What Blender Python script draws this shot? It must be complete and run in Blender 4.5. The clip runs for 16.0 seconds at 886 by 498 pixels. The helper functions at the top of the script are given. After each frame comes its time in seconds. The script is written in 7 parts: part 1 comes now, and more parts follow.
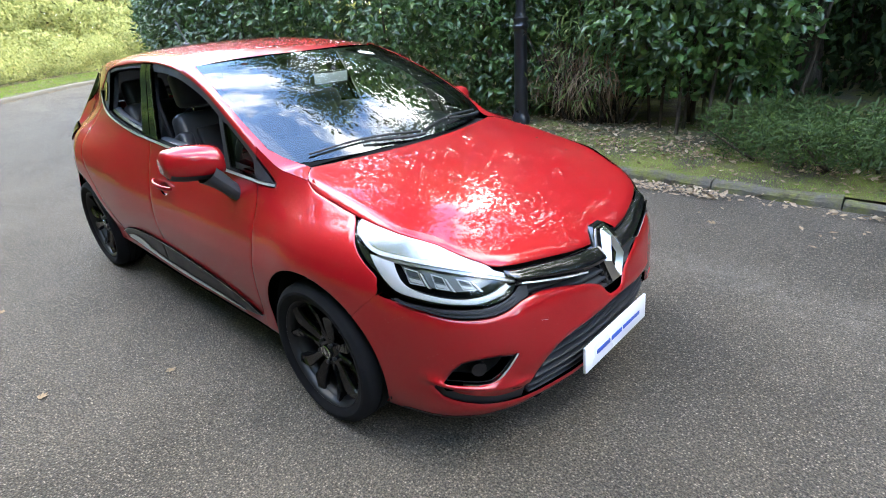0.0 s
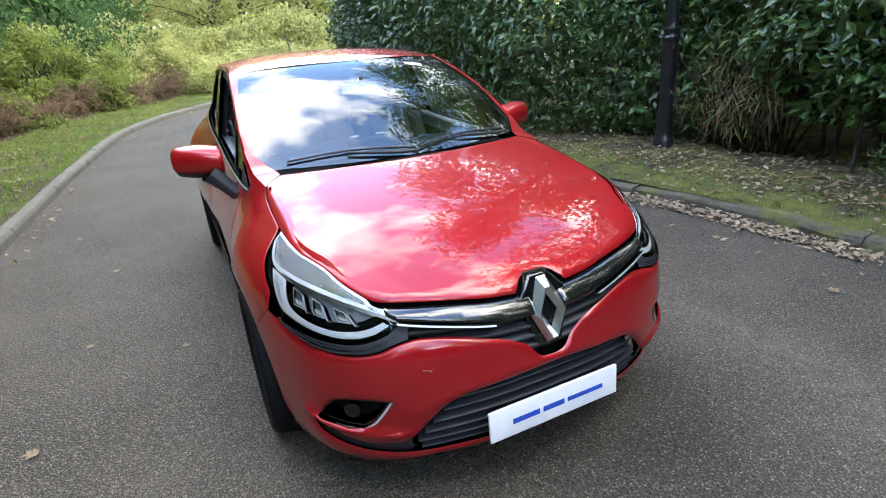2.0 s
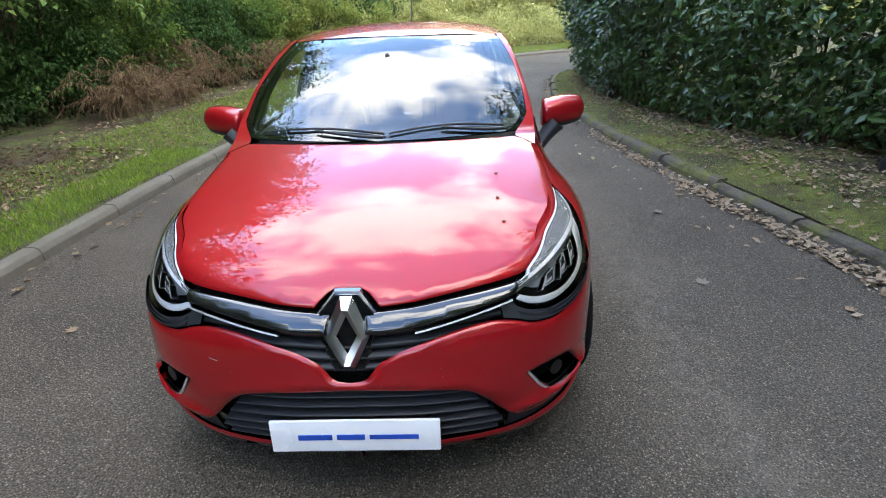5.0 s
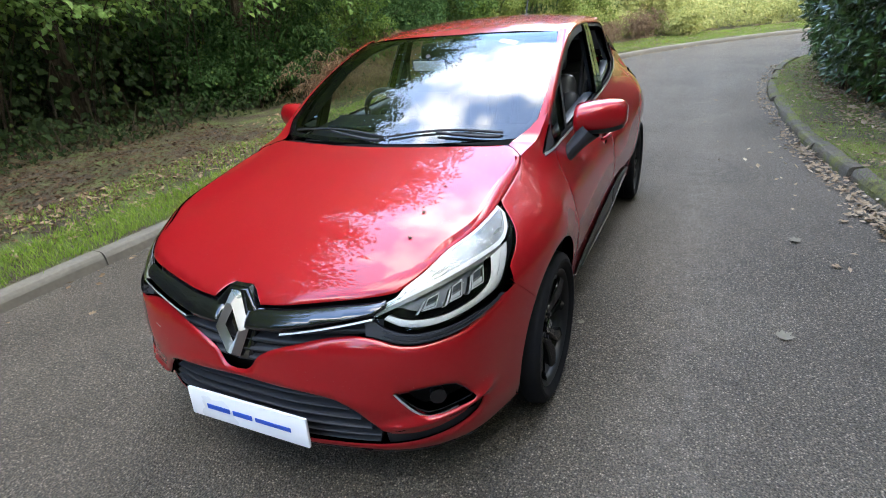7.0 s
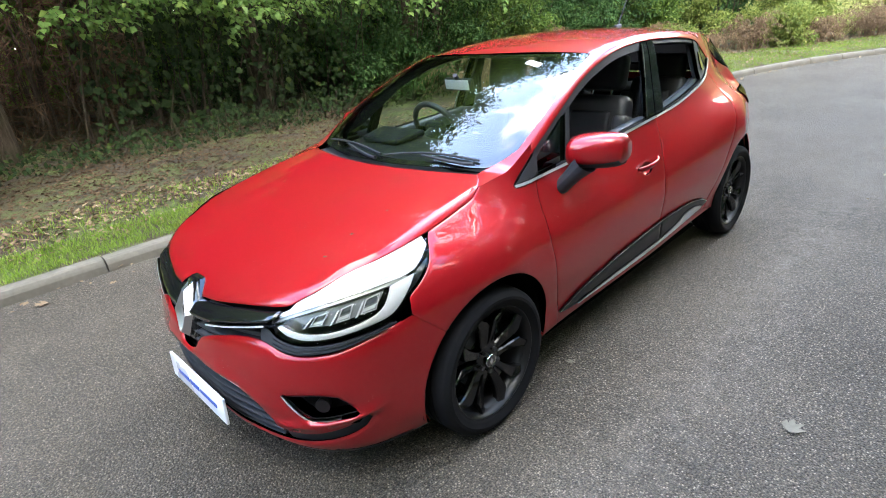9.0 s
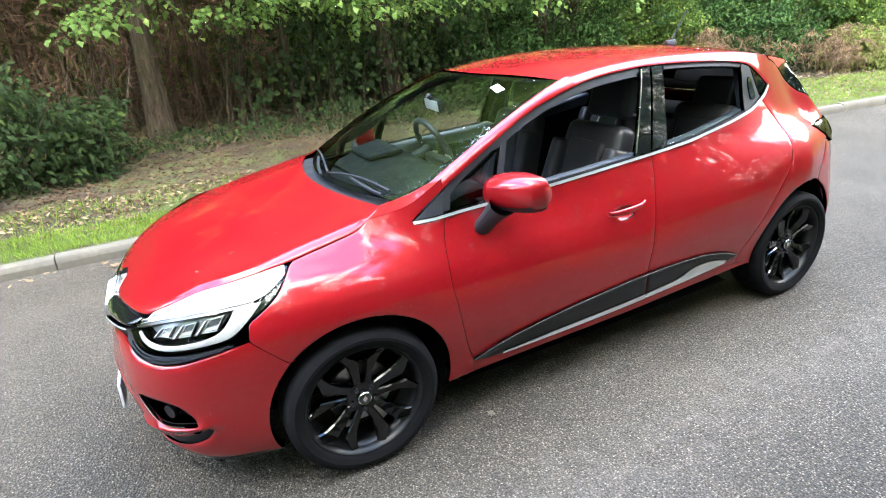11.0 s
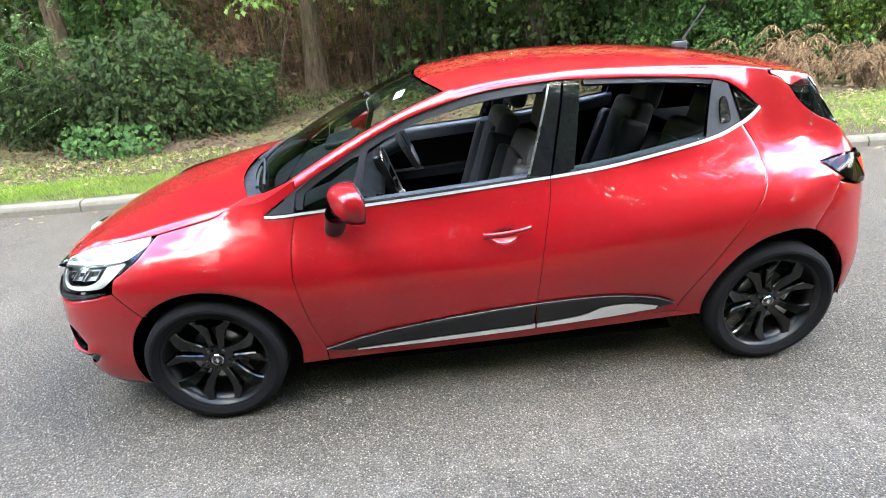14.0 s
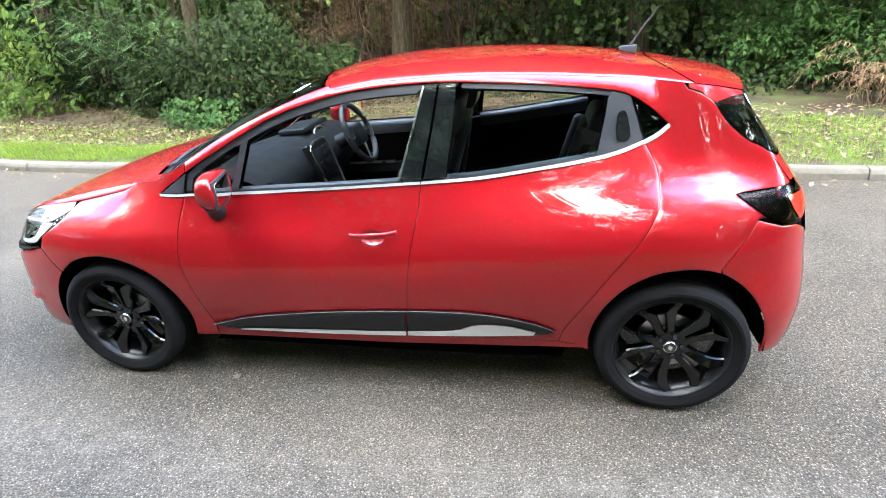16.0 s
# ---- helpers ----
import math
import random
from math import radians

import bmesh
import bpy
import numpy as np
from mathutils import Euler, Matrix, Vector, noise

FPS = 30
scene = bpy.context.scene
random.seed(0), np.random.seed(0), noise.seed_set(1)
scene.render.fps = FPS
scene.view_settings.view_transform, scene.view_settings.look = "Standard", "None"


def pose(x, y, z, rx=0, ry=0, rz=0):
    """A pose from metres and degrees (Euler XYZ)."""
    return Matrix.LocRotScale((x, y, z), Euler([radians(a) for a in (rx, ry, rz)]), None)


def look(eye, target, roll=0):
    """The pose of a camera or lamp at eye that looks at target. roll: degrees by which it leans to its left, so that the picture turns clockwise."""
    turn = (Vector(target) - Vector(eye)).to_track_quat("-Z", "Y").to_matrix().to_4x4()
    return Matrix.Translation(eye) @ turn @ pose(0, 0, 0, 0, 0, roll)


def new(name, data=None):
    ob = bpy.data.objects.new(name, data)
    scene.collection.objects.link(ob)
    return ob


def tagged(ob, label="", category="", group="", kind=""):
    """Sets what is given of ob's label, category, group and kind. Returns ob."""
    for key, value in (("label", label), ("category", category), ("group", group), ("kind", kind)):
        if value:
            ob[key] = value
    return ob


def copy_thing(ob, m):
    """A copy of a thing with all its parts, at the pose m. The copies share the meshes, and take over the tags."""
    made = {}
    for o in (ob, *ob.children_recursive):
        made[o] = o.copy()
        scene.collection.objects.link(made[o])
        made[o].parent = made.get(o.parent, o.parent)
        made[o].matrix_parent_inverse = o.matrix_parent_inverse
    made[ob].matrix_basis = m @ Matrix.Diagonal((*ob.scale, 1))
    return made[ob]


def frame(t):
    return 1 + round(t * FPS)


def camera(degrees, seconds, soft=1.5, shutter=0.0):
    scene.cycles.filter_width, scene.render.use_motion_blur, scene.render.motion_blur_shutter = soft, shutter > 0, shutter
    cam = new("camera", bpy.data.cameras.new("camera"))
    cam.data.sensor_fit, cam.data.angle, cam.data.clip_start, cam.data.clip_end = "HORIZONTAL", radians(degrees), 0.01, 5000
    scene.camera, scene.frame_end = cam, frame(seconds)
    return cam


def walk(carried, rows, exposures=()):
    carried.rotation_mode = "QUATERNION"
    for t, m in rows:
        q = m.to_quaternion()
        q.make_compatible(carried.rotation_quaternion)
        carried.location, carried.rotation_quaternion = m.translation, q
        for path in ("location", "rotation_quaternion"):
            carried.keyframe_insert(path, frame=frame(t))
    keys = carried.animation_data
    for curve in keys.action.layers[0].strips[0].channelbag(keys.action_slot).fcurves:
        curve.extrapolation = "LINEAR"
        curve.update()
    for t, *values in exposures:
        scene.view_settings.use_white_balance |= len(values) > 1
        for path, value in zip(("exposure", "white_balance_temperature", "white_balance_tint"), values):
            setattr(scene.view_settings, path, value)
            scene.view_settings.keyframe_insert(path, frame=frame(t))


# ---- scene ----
cam = camera(78.4, 16.0, 1.0)
PATH = [
    (0, (1.649, -1.799, 1.553), (0.382, -0.481, 0.74), -4.0),
    (0.5, (1.817, -1.611, 1.533), (0.427, -0.405, 0.75), -5.6),
    (1, (1.907, -1.403, 1.508), (0.382, -0.357, 0.748), -6.2),
    (1.5, (1.959, -1.142, 1.509), (0.352, -0.213, 0.763), -5.5),
    (2, (2.064, -0.942, 1.487), (0.38, -0.152, 0.752), -4.2),
    (2.5, (2.184, -0.729, 1.495), (0.408, -0.16, 0.772), -2.8),
    (3, (2.168, -0.545, 1.49), (0.356, -0.121, 0.756), -1.5),
    (3.5, (2.142, -0.376, 1.491), (0.315, -0.052, 0.742), -0.4),
    (6, (2.146, 0.836, 1.487), (0.373, 0.376, 0.683), -4.4),
    (6.5, (2.058, 1.061, 1.506), (0.358, 0.378, 0.705), -4.8),
    (7, (1.856, 1.302, 1.51), (0.221, 0.474, 0.709), -5.1),
    (7.5, (1.766, 1.538, 1.529), (0.202, 0.582, 0.729), -5.1),
    (8, (1.707, 1.803, 1.549), (0.247, 0.681, 0.767), -5.3),
    (8.5, (1.569, 1.927, 1.565), (0.201, 0.7, 0.776), -5.3),
    (9, (1.356, 2.036, 1.582), (0.096, 0.693, 0.803), -5.3),
    (11.5, (0.227, 2.689, 1.655), (-0.463, 0.978, 0.881), -4.4),
    (12, (0.027, 2.838, 1.697), (-0.567, 1.108, 0.888), -4.1),
    (12.5, (-0.184, 2.901, 1.715), (-0.707, 1.157, 0.887), -3.5),
    (13, (-0.415, 3.038, 1.718), (-0.807, 1.256, 0.898), -4.0),
    (13.5, (-0.649, 3.006, 1.717), (-0.898, 1.206, 0.881), -3.9),
    (14, (-0.939, 2.927, 1.722), (-1.041, 1.112, 0.888), -4.3),
    (14.5, (-1.282, 2.967, 1.701), (-1.243, 1.145, 0.877), -3.9),
    (15, (-1.573, 2.923, 1.684), (-1.438, 1.108, 0.853), -3.3),
    (15.5, (-1.807, 2.838, 1.687), (-1.591, 1.034, 0.85), -2.6),
    (16, (-2.049, 2.82, 1.691), (-1.693, 1.042, 0.849), -3.4),
]
walk(cam, [(t, look(eye, target, roll)) for t, eye, target, roll in PATH], [(0.0, 0.68), (1.5, 0.34), (3.5, -0.14), (6.0, -0.1), (7.0, 0.2), (8.0, 0.52), (9.0, 0.8), (11.5, 1.55), (12.5, 1.6), (16.0, 1.7)])

# ---- world, sun, exposure ----
world = bpy.data.worlds.new("sky_world")
scene.world = world
world.use_nodes = True
wn, wl = world.node_tree.nodes, world.node_tree.links
wn.clear()
w_out = wn.new("ShaderNodeOutputWorld")
w_bg = wn.new("ShaderNodeBackground")
w_sky = wn.new("ShaderNodeTexSky")
w_sky.sky_type, w_sky.sun_disc = "NISHITA", False
w_sky.sun_elevation, w_sky.sun_rotation = radians(38), radians(200)
w_sky.dust_density, w_sky.ozone_density = 0.2, 2.8
w_tc, w_map = wn.new("ShaderNodeTexCoord"), wn.new("ShaderNodeMapping")
w_map.inputs["Scale"].default_value = (1.0, 1.0, 1.7)
w_map.inputs["Location"].default_value = (1.7, 0.6, 2.2)
w_noise = wn.new("ShaderNodeTexNoise")
w_noise.inputs["Scale"].default_value, w_noise.inputs["Detail"].default_value, w_noise.inputs["Roughness"].default_value = 2.3, 8.0, 0.58
w_ramp = wn.new("ShaderNodeValToRGB")
w_ramp.color_ramp.elements[0].position, w_ramp.color_ramp.elements[1].position = 0.48, 0.60
w_ramp.color_ramp.elements[0].color = (0.0, 0.0, 0.0, 1)
w_mix = wn.new("ShaderNodeMix")
w_mix.data_type = "RGBA"
w_mix.inputs["B"].default_value = (77.0, 76.0, 73.0, 1)
wl.new(w_tc.outputs["Generated"], w_map.inputs["Vector"])
wl.new(w_map.outputs["Vector"], w_noise.inputs["Vector"])
w_sep, w_tilt = wn.new("ShaderNodeSeparateXYZ"), wn.new("ShaderNodeMath")
w_tilt.operation = "MULTIPLY_ADD"
w_tilt.inputs[1].default_value = 0.14
wl.new(w_tc.outputs["Generated"], w_sep.inputs["Vector"])
wl.new(w_sep.outputs["Y"], w_tilt.inputs[0])
wl.new(w_noise.outputs["Fac"], w_tilt.inputs[2])
wl.new(w_tilt.outputs["Value"], w_ramp.inputs["Fac"])
wl.new(w_ramp.outputs["Color"], w_mix.inputs["Factor"])
w_gain = wn.new("ShaderNodeVectorMath")
w_gain.operation = "SCALE"
w_gain.inputs["Scale"].default_value = 11.0
wl.new(w_sky.outputs["Color"], w_gain.inputs[0])
wl.new(w_gain.outputs["Vector"], w_mix.inputs["A"])
wl.new(w_mix.outputs["Result"], w_bg.inputs["Color"])
w_bg.inputs["Strength"].default_value = 0.15
wl.new(w_bg.outputs["Background"], w_out.inputs["Surface"])

sun = new("sun", bpy.data.lights.new("sun", "SUN"))
sun.data.energy, sun.data.angle, sun.data.color = 0.9, radians(75), (1.0, 0.94, 0.85)
sun.matrix_world = look((0, 0, 40), (7, 19, 0))


# ---- materials ----
def node_mat(name):
    m = bpy.data.materials.new(name)
    m.use_nodes = True
    nt = m.node_tree
    return m, nt, nt.nodes["Principled BSDF"]


def coords(nt, scale=1.0):
    tc, mp = nt.nodes.new("ShaderNodeTexCoord"), nt.nodes.new("ShaderNodeMapping")
    mp.inputs["Scale"].default_value = (scale, scale, scale) if not isinstance(scale, tuple) else scale
    nt.links.new(tc.outputs["Object"], mp.inputs["Vector"])
    return mp.outputs["Vector"]


def noise_tex(nt, vec, scale, detail=4.0, rough=0.55):
    n = nt.nodes.new("ShaderNodeTexNoise")
    n.inputs["Scale"].default_value, n.inputs["Detail"].default_value, n.inputs["Roughness"].default_value = scale, detail, rough
    nt.links.new(vec, n.inputs["Vector"])
    return n.outputs["Fac"]


def ramp(nt, fac, stops):
    r = nt.nodes.new("ShaderNodeValToRGB")
    els = r.color_ramp.elements
    while len(els) < len(stops):
        els.new(0.5)
    for e, (p, c) in zip(els, stops):
        e.position = p
        e.color = (*c, 1) if isinstance(c, tuple) else (c, c, c, 1)
    nt.links.new(fac, r.inputs["Fac"])
    return r.outputs["Color"]


def mix_col(nt, a, b, fac, mode="MIX"):
    m = nt.nodes.new("ShaderNodeMix")
    m.data_type, m.blend_type = "RGBA", mode
    for sock, v in (("A", a), ("B", b), ("Factor", fac)):
        if isinstance(v, (tuple, list)):
            m.inputs[sock].default_value = (*v, 1)
        elif isinstance(v, (int, float)):
            m.inputs[sock].default_value = v
        else:
            nt.links.new(v, m.inputs[sock])
    return m.outputs["Result"]


def bump(nt, bsdf, height, strength=0.3, dist=0.01):
    b = nt.nodes.new("ShaderNodeBump")
    b.inputs["Strength"].default_value, b.inputs["Distance"].default_value = strength, dist
    nt.links.new(height, b.inputs["Height"])
    nt.links.new(b.outputs["Normal"], bsdf.inputs["Normal"])


def plain(name, col, rough=0.5, metal=0.0, coat=0.0, vary=0.12, scale=40.0, bumps=0.0, ior=1.5):
    """A material with a little grain in its colour, gloss and relief."""
    m, nt, b = node_mat(name)
    v = coords(nt)
    fine = noise_tex(nt, v, scale)
    big = noise_tex(nt, v, scale / 9)
    c = mix_col(nt, tuple(x * (1 - vary) for x in col), tuple(min(1, x * (1 + vary)) for x in col), fine)
    c = mix_col(nt, c, tuple(x * (1 - vary) for x in col), big)
    nt.links.new(c, b.inputs["Base Color"])
    rr = ramp(nt, big, [(0.3, max(0.0, rough - 0.06)), (0.7, min(1, rough + 0.06))])
    nt.links.new(rr, b.inputs["Roughness"])
    b.inputs["Metallic"].default_value, b.inputs["IOR"].default_value = metal, ior
    b.inputs["Coat Weight"].default_value = coat
    b.inputs["Coat Roughness"].default_value = 0.03
    if bumps:
        bump(nt, b, fine, bumps, 0.002)
    return m


def leaf_mat(name, dark, mid, light, rough=0.4, through_light=0.35, stain=0.25, gloss=0.3):
    """Leaves: the colour varies from leaf to leaf, and some light passes through them."""
    m, nt, b = node_mat(name)
    geo = nt.nodes.new("ShaderNodeNewGeometry")
    rnd = geo.outputs["Random Per Island"]
    c = ramp(nt, rnd, [(0.0, dark), (0.45, mid), (0.85, mid), (1.0, light)])
    v = coords(nt)
    c = mix_col(nt, c, dark, ramp(nt, noise_tex(nt, v, 1.3), [(0.35, 0.0), (0.75, stain * 2)]))
    c = mix_col(nt, c, light, ramp(nt, noise_tex(nt, v, 45.0), [(0.45, 0.0), (0.8, 0.35)]))
    nt.links.new(c, b.inputs["Base Color"])
    b.inputs["Roughness"].default_value, b.inputs["Specular IOR Level"].default_value = rough, gloss
    tr = nt.nodes.new("ShaderNodeBsdfTranslucent")
    nt.links.new(c, tr.inputs["Color"])
    mx = nt.nodes.new("ShaderNodeMixShader")
    mx.inputs[0].default_value = through_light
    nt.links.new(b.outputs[0], mx.inputs[1])
    nt.links.new(tr.outputs[0], mx.inputs[2])
    nt.links.new(mx.outputs[0], nt.nodes["Material Output"].inputs["Surface"])
    return m


def asphalt():
    m, nt, b = node_mat("asphalt_road")
    v = coords(nt)
    vo = nt.nodes.new("ShaderNodeTexVoronoi")
    vo.inputs["Scale"].default_value = 115.0
    nt.links.new(v, vo.inputs["Vector"])
    chips = ramp(nt, vo.outputs["Color"], [(0.0, (0.017, 0.0145, 0.012)), (0.45, (0.064, 0.053, 0.041)), (0.72, (0.18, 0.151, 0.115)), (1.0, (0.42, 0.36, 0.285))])
    gap = ramp(nt, vo.outputs["Distance"], [(0.20, 1.0), (0.52, 0.03)])
    c = mix_col(nt, chips, gap, 0.95, "MULTIPLY")
    worn = ramp(nt, noise_tex(nt, v, 0.75, 7.0, 0.62), [(0.30, 0.0), (0.78, 1.0)])
    c = mix_col(nt, c, mix_col(nt, (0.060, 0.051, 0.041), (0.28, 0.238, 0.182), ramp(nt, noise_tex(nt, v, 130.0, 2.0), [(0.4, 0.0), (0.62, 1.0)])), mix_col(nt, (0.14, 0.14, 0.14), (0.50, 0.50, 0.50), worn))
    # a pale scuffed wheel track along the lane
    sep, band = nt.nodes.new("ShaderNodeSeparateXYZ"), nt.nodes.new("ShaderNodeMath")
    nt.links.new(v, sep.inputs["Vector"])
    drift = nt.nodes.new("ShaderNodeMath")
    drift.operation, drift.inputs[1].default_value = "MULTIPLY_ADD", 0.5
    nt.links.new(noise_tex(nt, v, 1.1, 5.0, 0.7), drift.inputs[0])
    nt.links.new(sep.outputs["Y"], drift.inputs[2])
    band.operation, band.inputs[1].default_value = "SUBTRACT", 1.58
    nt.links.new(drift.outputs["Value"], band.inputs[0])
    off = nt.nodes.new("ShaderNodeMath")
    off.operation = "ABSOLUTE"
    nt.links.new(band.outputs["Value"], off.inputs[0])
    broken = nt.nodes.new("ShaderNodeMath")
    broken.operation = "MULTIPLY"
    nt.links.new(ramp(nt, off.outputs["Value"], [(0.03, 1.0), (0.30, 0.0)]), broken.inputs[0])
    nt.links.new(ramp(nt, noise_tex(nt, v, 9.0, 8.0, 0.8), [(0.42, 0.0), (0.66, 0.22)]), broken.inputs[1])
    c = mix_col(nt, c, (0.25, 0.222, 0.185), broken.outputs["Value"])
    damp = ramp(nt, noise_tex(nt, v, 0.9, 6.0), [(0.5, 0.0), (0.72, 0.10)])
    c = mix_col(nt, c, (0.028, 0.027, 0.026), damp)
    moss = ramp(nt, noise_tex(nt, v, 2.4, 6.0), [(0.6, 0.0), (0.78, 0.15)])
    c = mix_col(nt, c, (0.07, 0.06, 0.04), moss)
    nt.links.new(c, b.inputs["Base Color"])
    nt.links.new(ramp(nt, noise_tex(nt, v, 60.0), [(0.3, 0.5), (0.7, 0.85)]), b.inputs["Roughness"])
    b.inputs["Specular IOR Level"].default_value = 0.25
    bump(nt, b, vo.outputs["Distance"], 1.0, 0.008)
    return m


def verge_mat(name, base, green, brown, amount):
    m, nt, b = node_mat(name)
    v = coords(nt)
    fine = noise_tex(nt, v, 55.0, 6.0, 0.7)
    c = mix_col(nt, base, tuple(x * 0.4 for x in base), fine)
    g = ramp(nt, noise_tex(nt, v, 2.1, 7.0, 0.65), [(0.42, 0.0), (0.60, amount)])
    c = mix_col(nt, c, mix_col(nt, green, tuple(x * 0.45 for x in green), fine), g)
    w = ramp(nt, noise_tex(nt, v, 3.7, 8.0, 0.7), [(0.52, 0.0), (0.68, 0.85)])
    c = mix_col(nt, c, mix_col(nt, brown, tuple(x * 0.35 for x in brown), fine), w)
    nt.links.new(c, b.inputs["Base Color"])
    b.inputs["Roughness"].default_value = 0.95
    bump(nt, b, fine, 0.9, 0.03)
    return m


def moss_kerb_mat():
    """Dark weathered concrete under patches of moss and soil."""
    m, nt, b = node_mat("mossy_dark_kerb")
    v = coords(nt)
    fine = noise_tex(nt, v, 40.0, 7.0, 0.7)
    c = mix_col(nt, (0.036, 0.031, 0.023), (0.130, 0.115, 0.086), fine)
    green = ramp(nt, noise_tex(nt, v, 3.2, 7.0, 0.7), [(0.47, 0.0), (0.60, 0.9)])
    c = mix_col(nt, c, mix_col(nt, (0.06, 0.068, 0.011), (0.15, 0.155, 0.024), fine), green)
    soil = ramp(nt, noise_tex(nt, v, 5.5, 6.0, 0.7), [(0.55, 0.0), (0.66, 0.8)])
    c = mix_col(nt, c, (0.040, 0.029, 0.019), soil)
    nt.links.new(c, b.inputs["Base Color"])
    b.inputs["Roughness"].default_value = 0.95
    bump(nt, b, fine, 1.0, 0.02)
    return m


M_ROAD = asphalt()
M_KERB = plain("weathered_concrete_kerb", (0.132, 0.119, 0.094), 0.9, vary=0.4, scale=30, bumps=0.6)
M_KERB_MOSS = moss_kerb_mat()
M_VERGE_R = verge_mat("leafy_grass_verge", (0.066, 0.044, 0.026), (0.13, 0.195, 0.027), (0.098, 0.060, 0.033), 0.6)
M_VERGE_L = verge_mat("mossy_verge", (0.070, 0.058, 0.024), (0.150, 0.158, 0.020), (0.070, 0.046, 0.026), 0.95)
M_SOIL = verge_mat("wood_floor_soil", (0.11, 0.075, 0.045), (0.06, 0.075, 0.02), (0.22, 0.13, 0.065), 0.5)


def bark_mat():
    """Furrowed bark: long dark cracks, paler ridges and a little green algae."""
    m, nt, b = node_mat("tree_bark")
    v = coords(nt, (14.0, 14.0, 2.2))
    ridge = noise_tex(nt, v, 1.6, 8.0, 0.7)
    c = ramp(nt, ridge, [(0.32, (0.012, 0.009, 0.006)), (0.52, (0.055, 0.040, 0.028)), (0.72, (0.115, 0.092, 0.068))])
    algae = ramp(nt, noise_tex(nt, coords(nt), 2.2, 6.0), [(0.45, 0.0), (0.7, 0.45)])
    c = mix_col(nt, c, (0.045, 0.055, 0.018), algae)
    nt.links.new(c, b.inputs["Base Color"])
    b.inputs["Roughness"].default_value, b.inputs["Specular IOR Level"].default_value = 0.95, 0.15
    bump(nt, b, ridge, 1.0, 0.05)
    return m


M_BARK = bark_mat()
M_TWIG = plain("dry_twig", (0.19, 0.12, 0.07), 0.9, vary=0.5, scale=30)
M_LAUREL = leaf_mat("laurel_leaf", (0.020, 0.046, 0.011), (0.052, 0.112, 0.025), (0.145, 0.215, 0.048), 0.3, 0.2, gloss=0.55)
M_LAUREL_NEW = leaf_mat("bright_laurel_leaf", (0.018, 0.052, 0.010), (0.048, 0.110, 0.020), (0.16, 0.24, 0.045), 0.3, 0.22, gloss=0.6)
M_WOOD_LEAF = leaf_mat("woodland_leaf", (0.036, 0.074, 0.015), (0.100, 0.170, 0.030), (0.26, 0.31, 0.065), 0.65, 0.42, gloss=0.2)
# the next two leaf colours have the sunlight beyond the bend painted in
M_FAR_LEAF = leaf_mat("sunlight_lightened_autumn_leaf", (0.18, 0.21, 0.06), (0.37, 0.38, 0.125), (0.56, 0.50, 0.21), 0.55, 0.45)
M_SUNLIT = leaf_mat("sunlight_lightened_leaf", (0.09, 0.13, 0.025), (0.21, 0.26, 0.06), (0.40, 0.40, 0.12), 0.6, 0.45, gloss=0.2)
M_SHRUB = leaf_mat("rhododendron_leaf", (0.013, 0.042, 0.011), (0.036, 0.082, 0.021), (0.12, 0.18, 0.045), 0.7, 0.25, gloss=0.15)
# dark rhododendron leaf; also puts shade into the thicket and undergrowth colour
M_RHODO = leaf_mat("dark_rhododendron_and_shade_leaf", (0.007, 0.015, 0.004), (0.017, 0.033, 0.008), (0.058, 0.086, 0.019), 0.7, 0.2, gloss=0.15)
M_JUNIPER = leaf_mat("juniper_needle", (0.013, 0.028, 0.006), (0.040, 0.074, 0.013), (0.12, 0.175, 0.035), 0.6, 0.3)
M_BROWN = leaf_mat("dead_bracken", (0.08, 0.052, 0.029), (0.185, 0.122, 0.070), (0.33, 0.24, 0.145), 0.85, 0.3)
M_LITTER = leaf_mat("fallen_leaf", (0.11, 0.068, 0.036), (0.25, 0.178, 0.108), (0.42, 0.34, 0.235), 0.8, 0.15)
# brown litter, its colour darkened to stand in for the wood's shade
M_WOOD_LITTER = leaf_mat("shade_darkened_litter", (0.045, 0.025, 0.013), (0.096, 0.056, 0.030), (0.19, 0.125, 0.072), 0.85, 0.15)
M_GUTTER = leaf_mat("pale_dry_leaf", (0.16, 0.112, 0.070), (0.30, 0.228, 0.152), (0.45, 0.37, 0.27), 0.85, 0.1)
M_PALE = leaf_mat("pale_fallen_leaf", (0.10, 0.09, 0.065), (0.16, 0.145, 0.11), (0.25, 0.23, 0.185), 0.7, 0.1)
M_GRASS = leaf_mat("grass_blade", (0.085, 0.150, 0.014), (0.18, 0.285, 0.028), (0.32, 0.38, 0.075), 0.6, 0.35)
M_HAZEL = leaf_mat("hazel_leaf", (0.055, 0.110, 0.024), (0.130, 0.225, 0.048), (0.27, 0.36, 0.09), 0.55, 0.42, gloss=0.25)
M_ROWAN = leaf_mat("rowan_leaf", (0.030, 0.080, 0.022), (0.075, 0.165, 0.045), (0.17, 0.28, 0.085), 0.5, 0.35)
M_BAMBOO = leaf_mat("bamboo_leaf", (0.05, 0.085, 0.02), (0.11, 0.16, 0.035), (0.27, 0.27, 0.10), 0.5, 0.35)
M_IRON = plain("black_painted_iron", (0.012, 0.012, 0.014), 0.32, vary=0.2, scale=60, bumps=0.1)


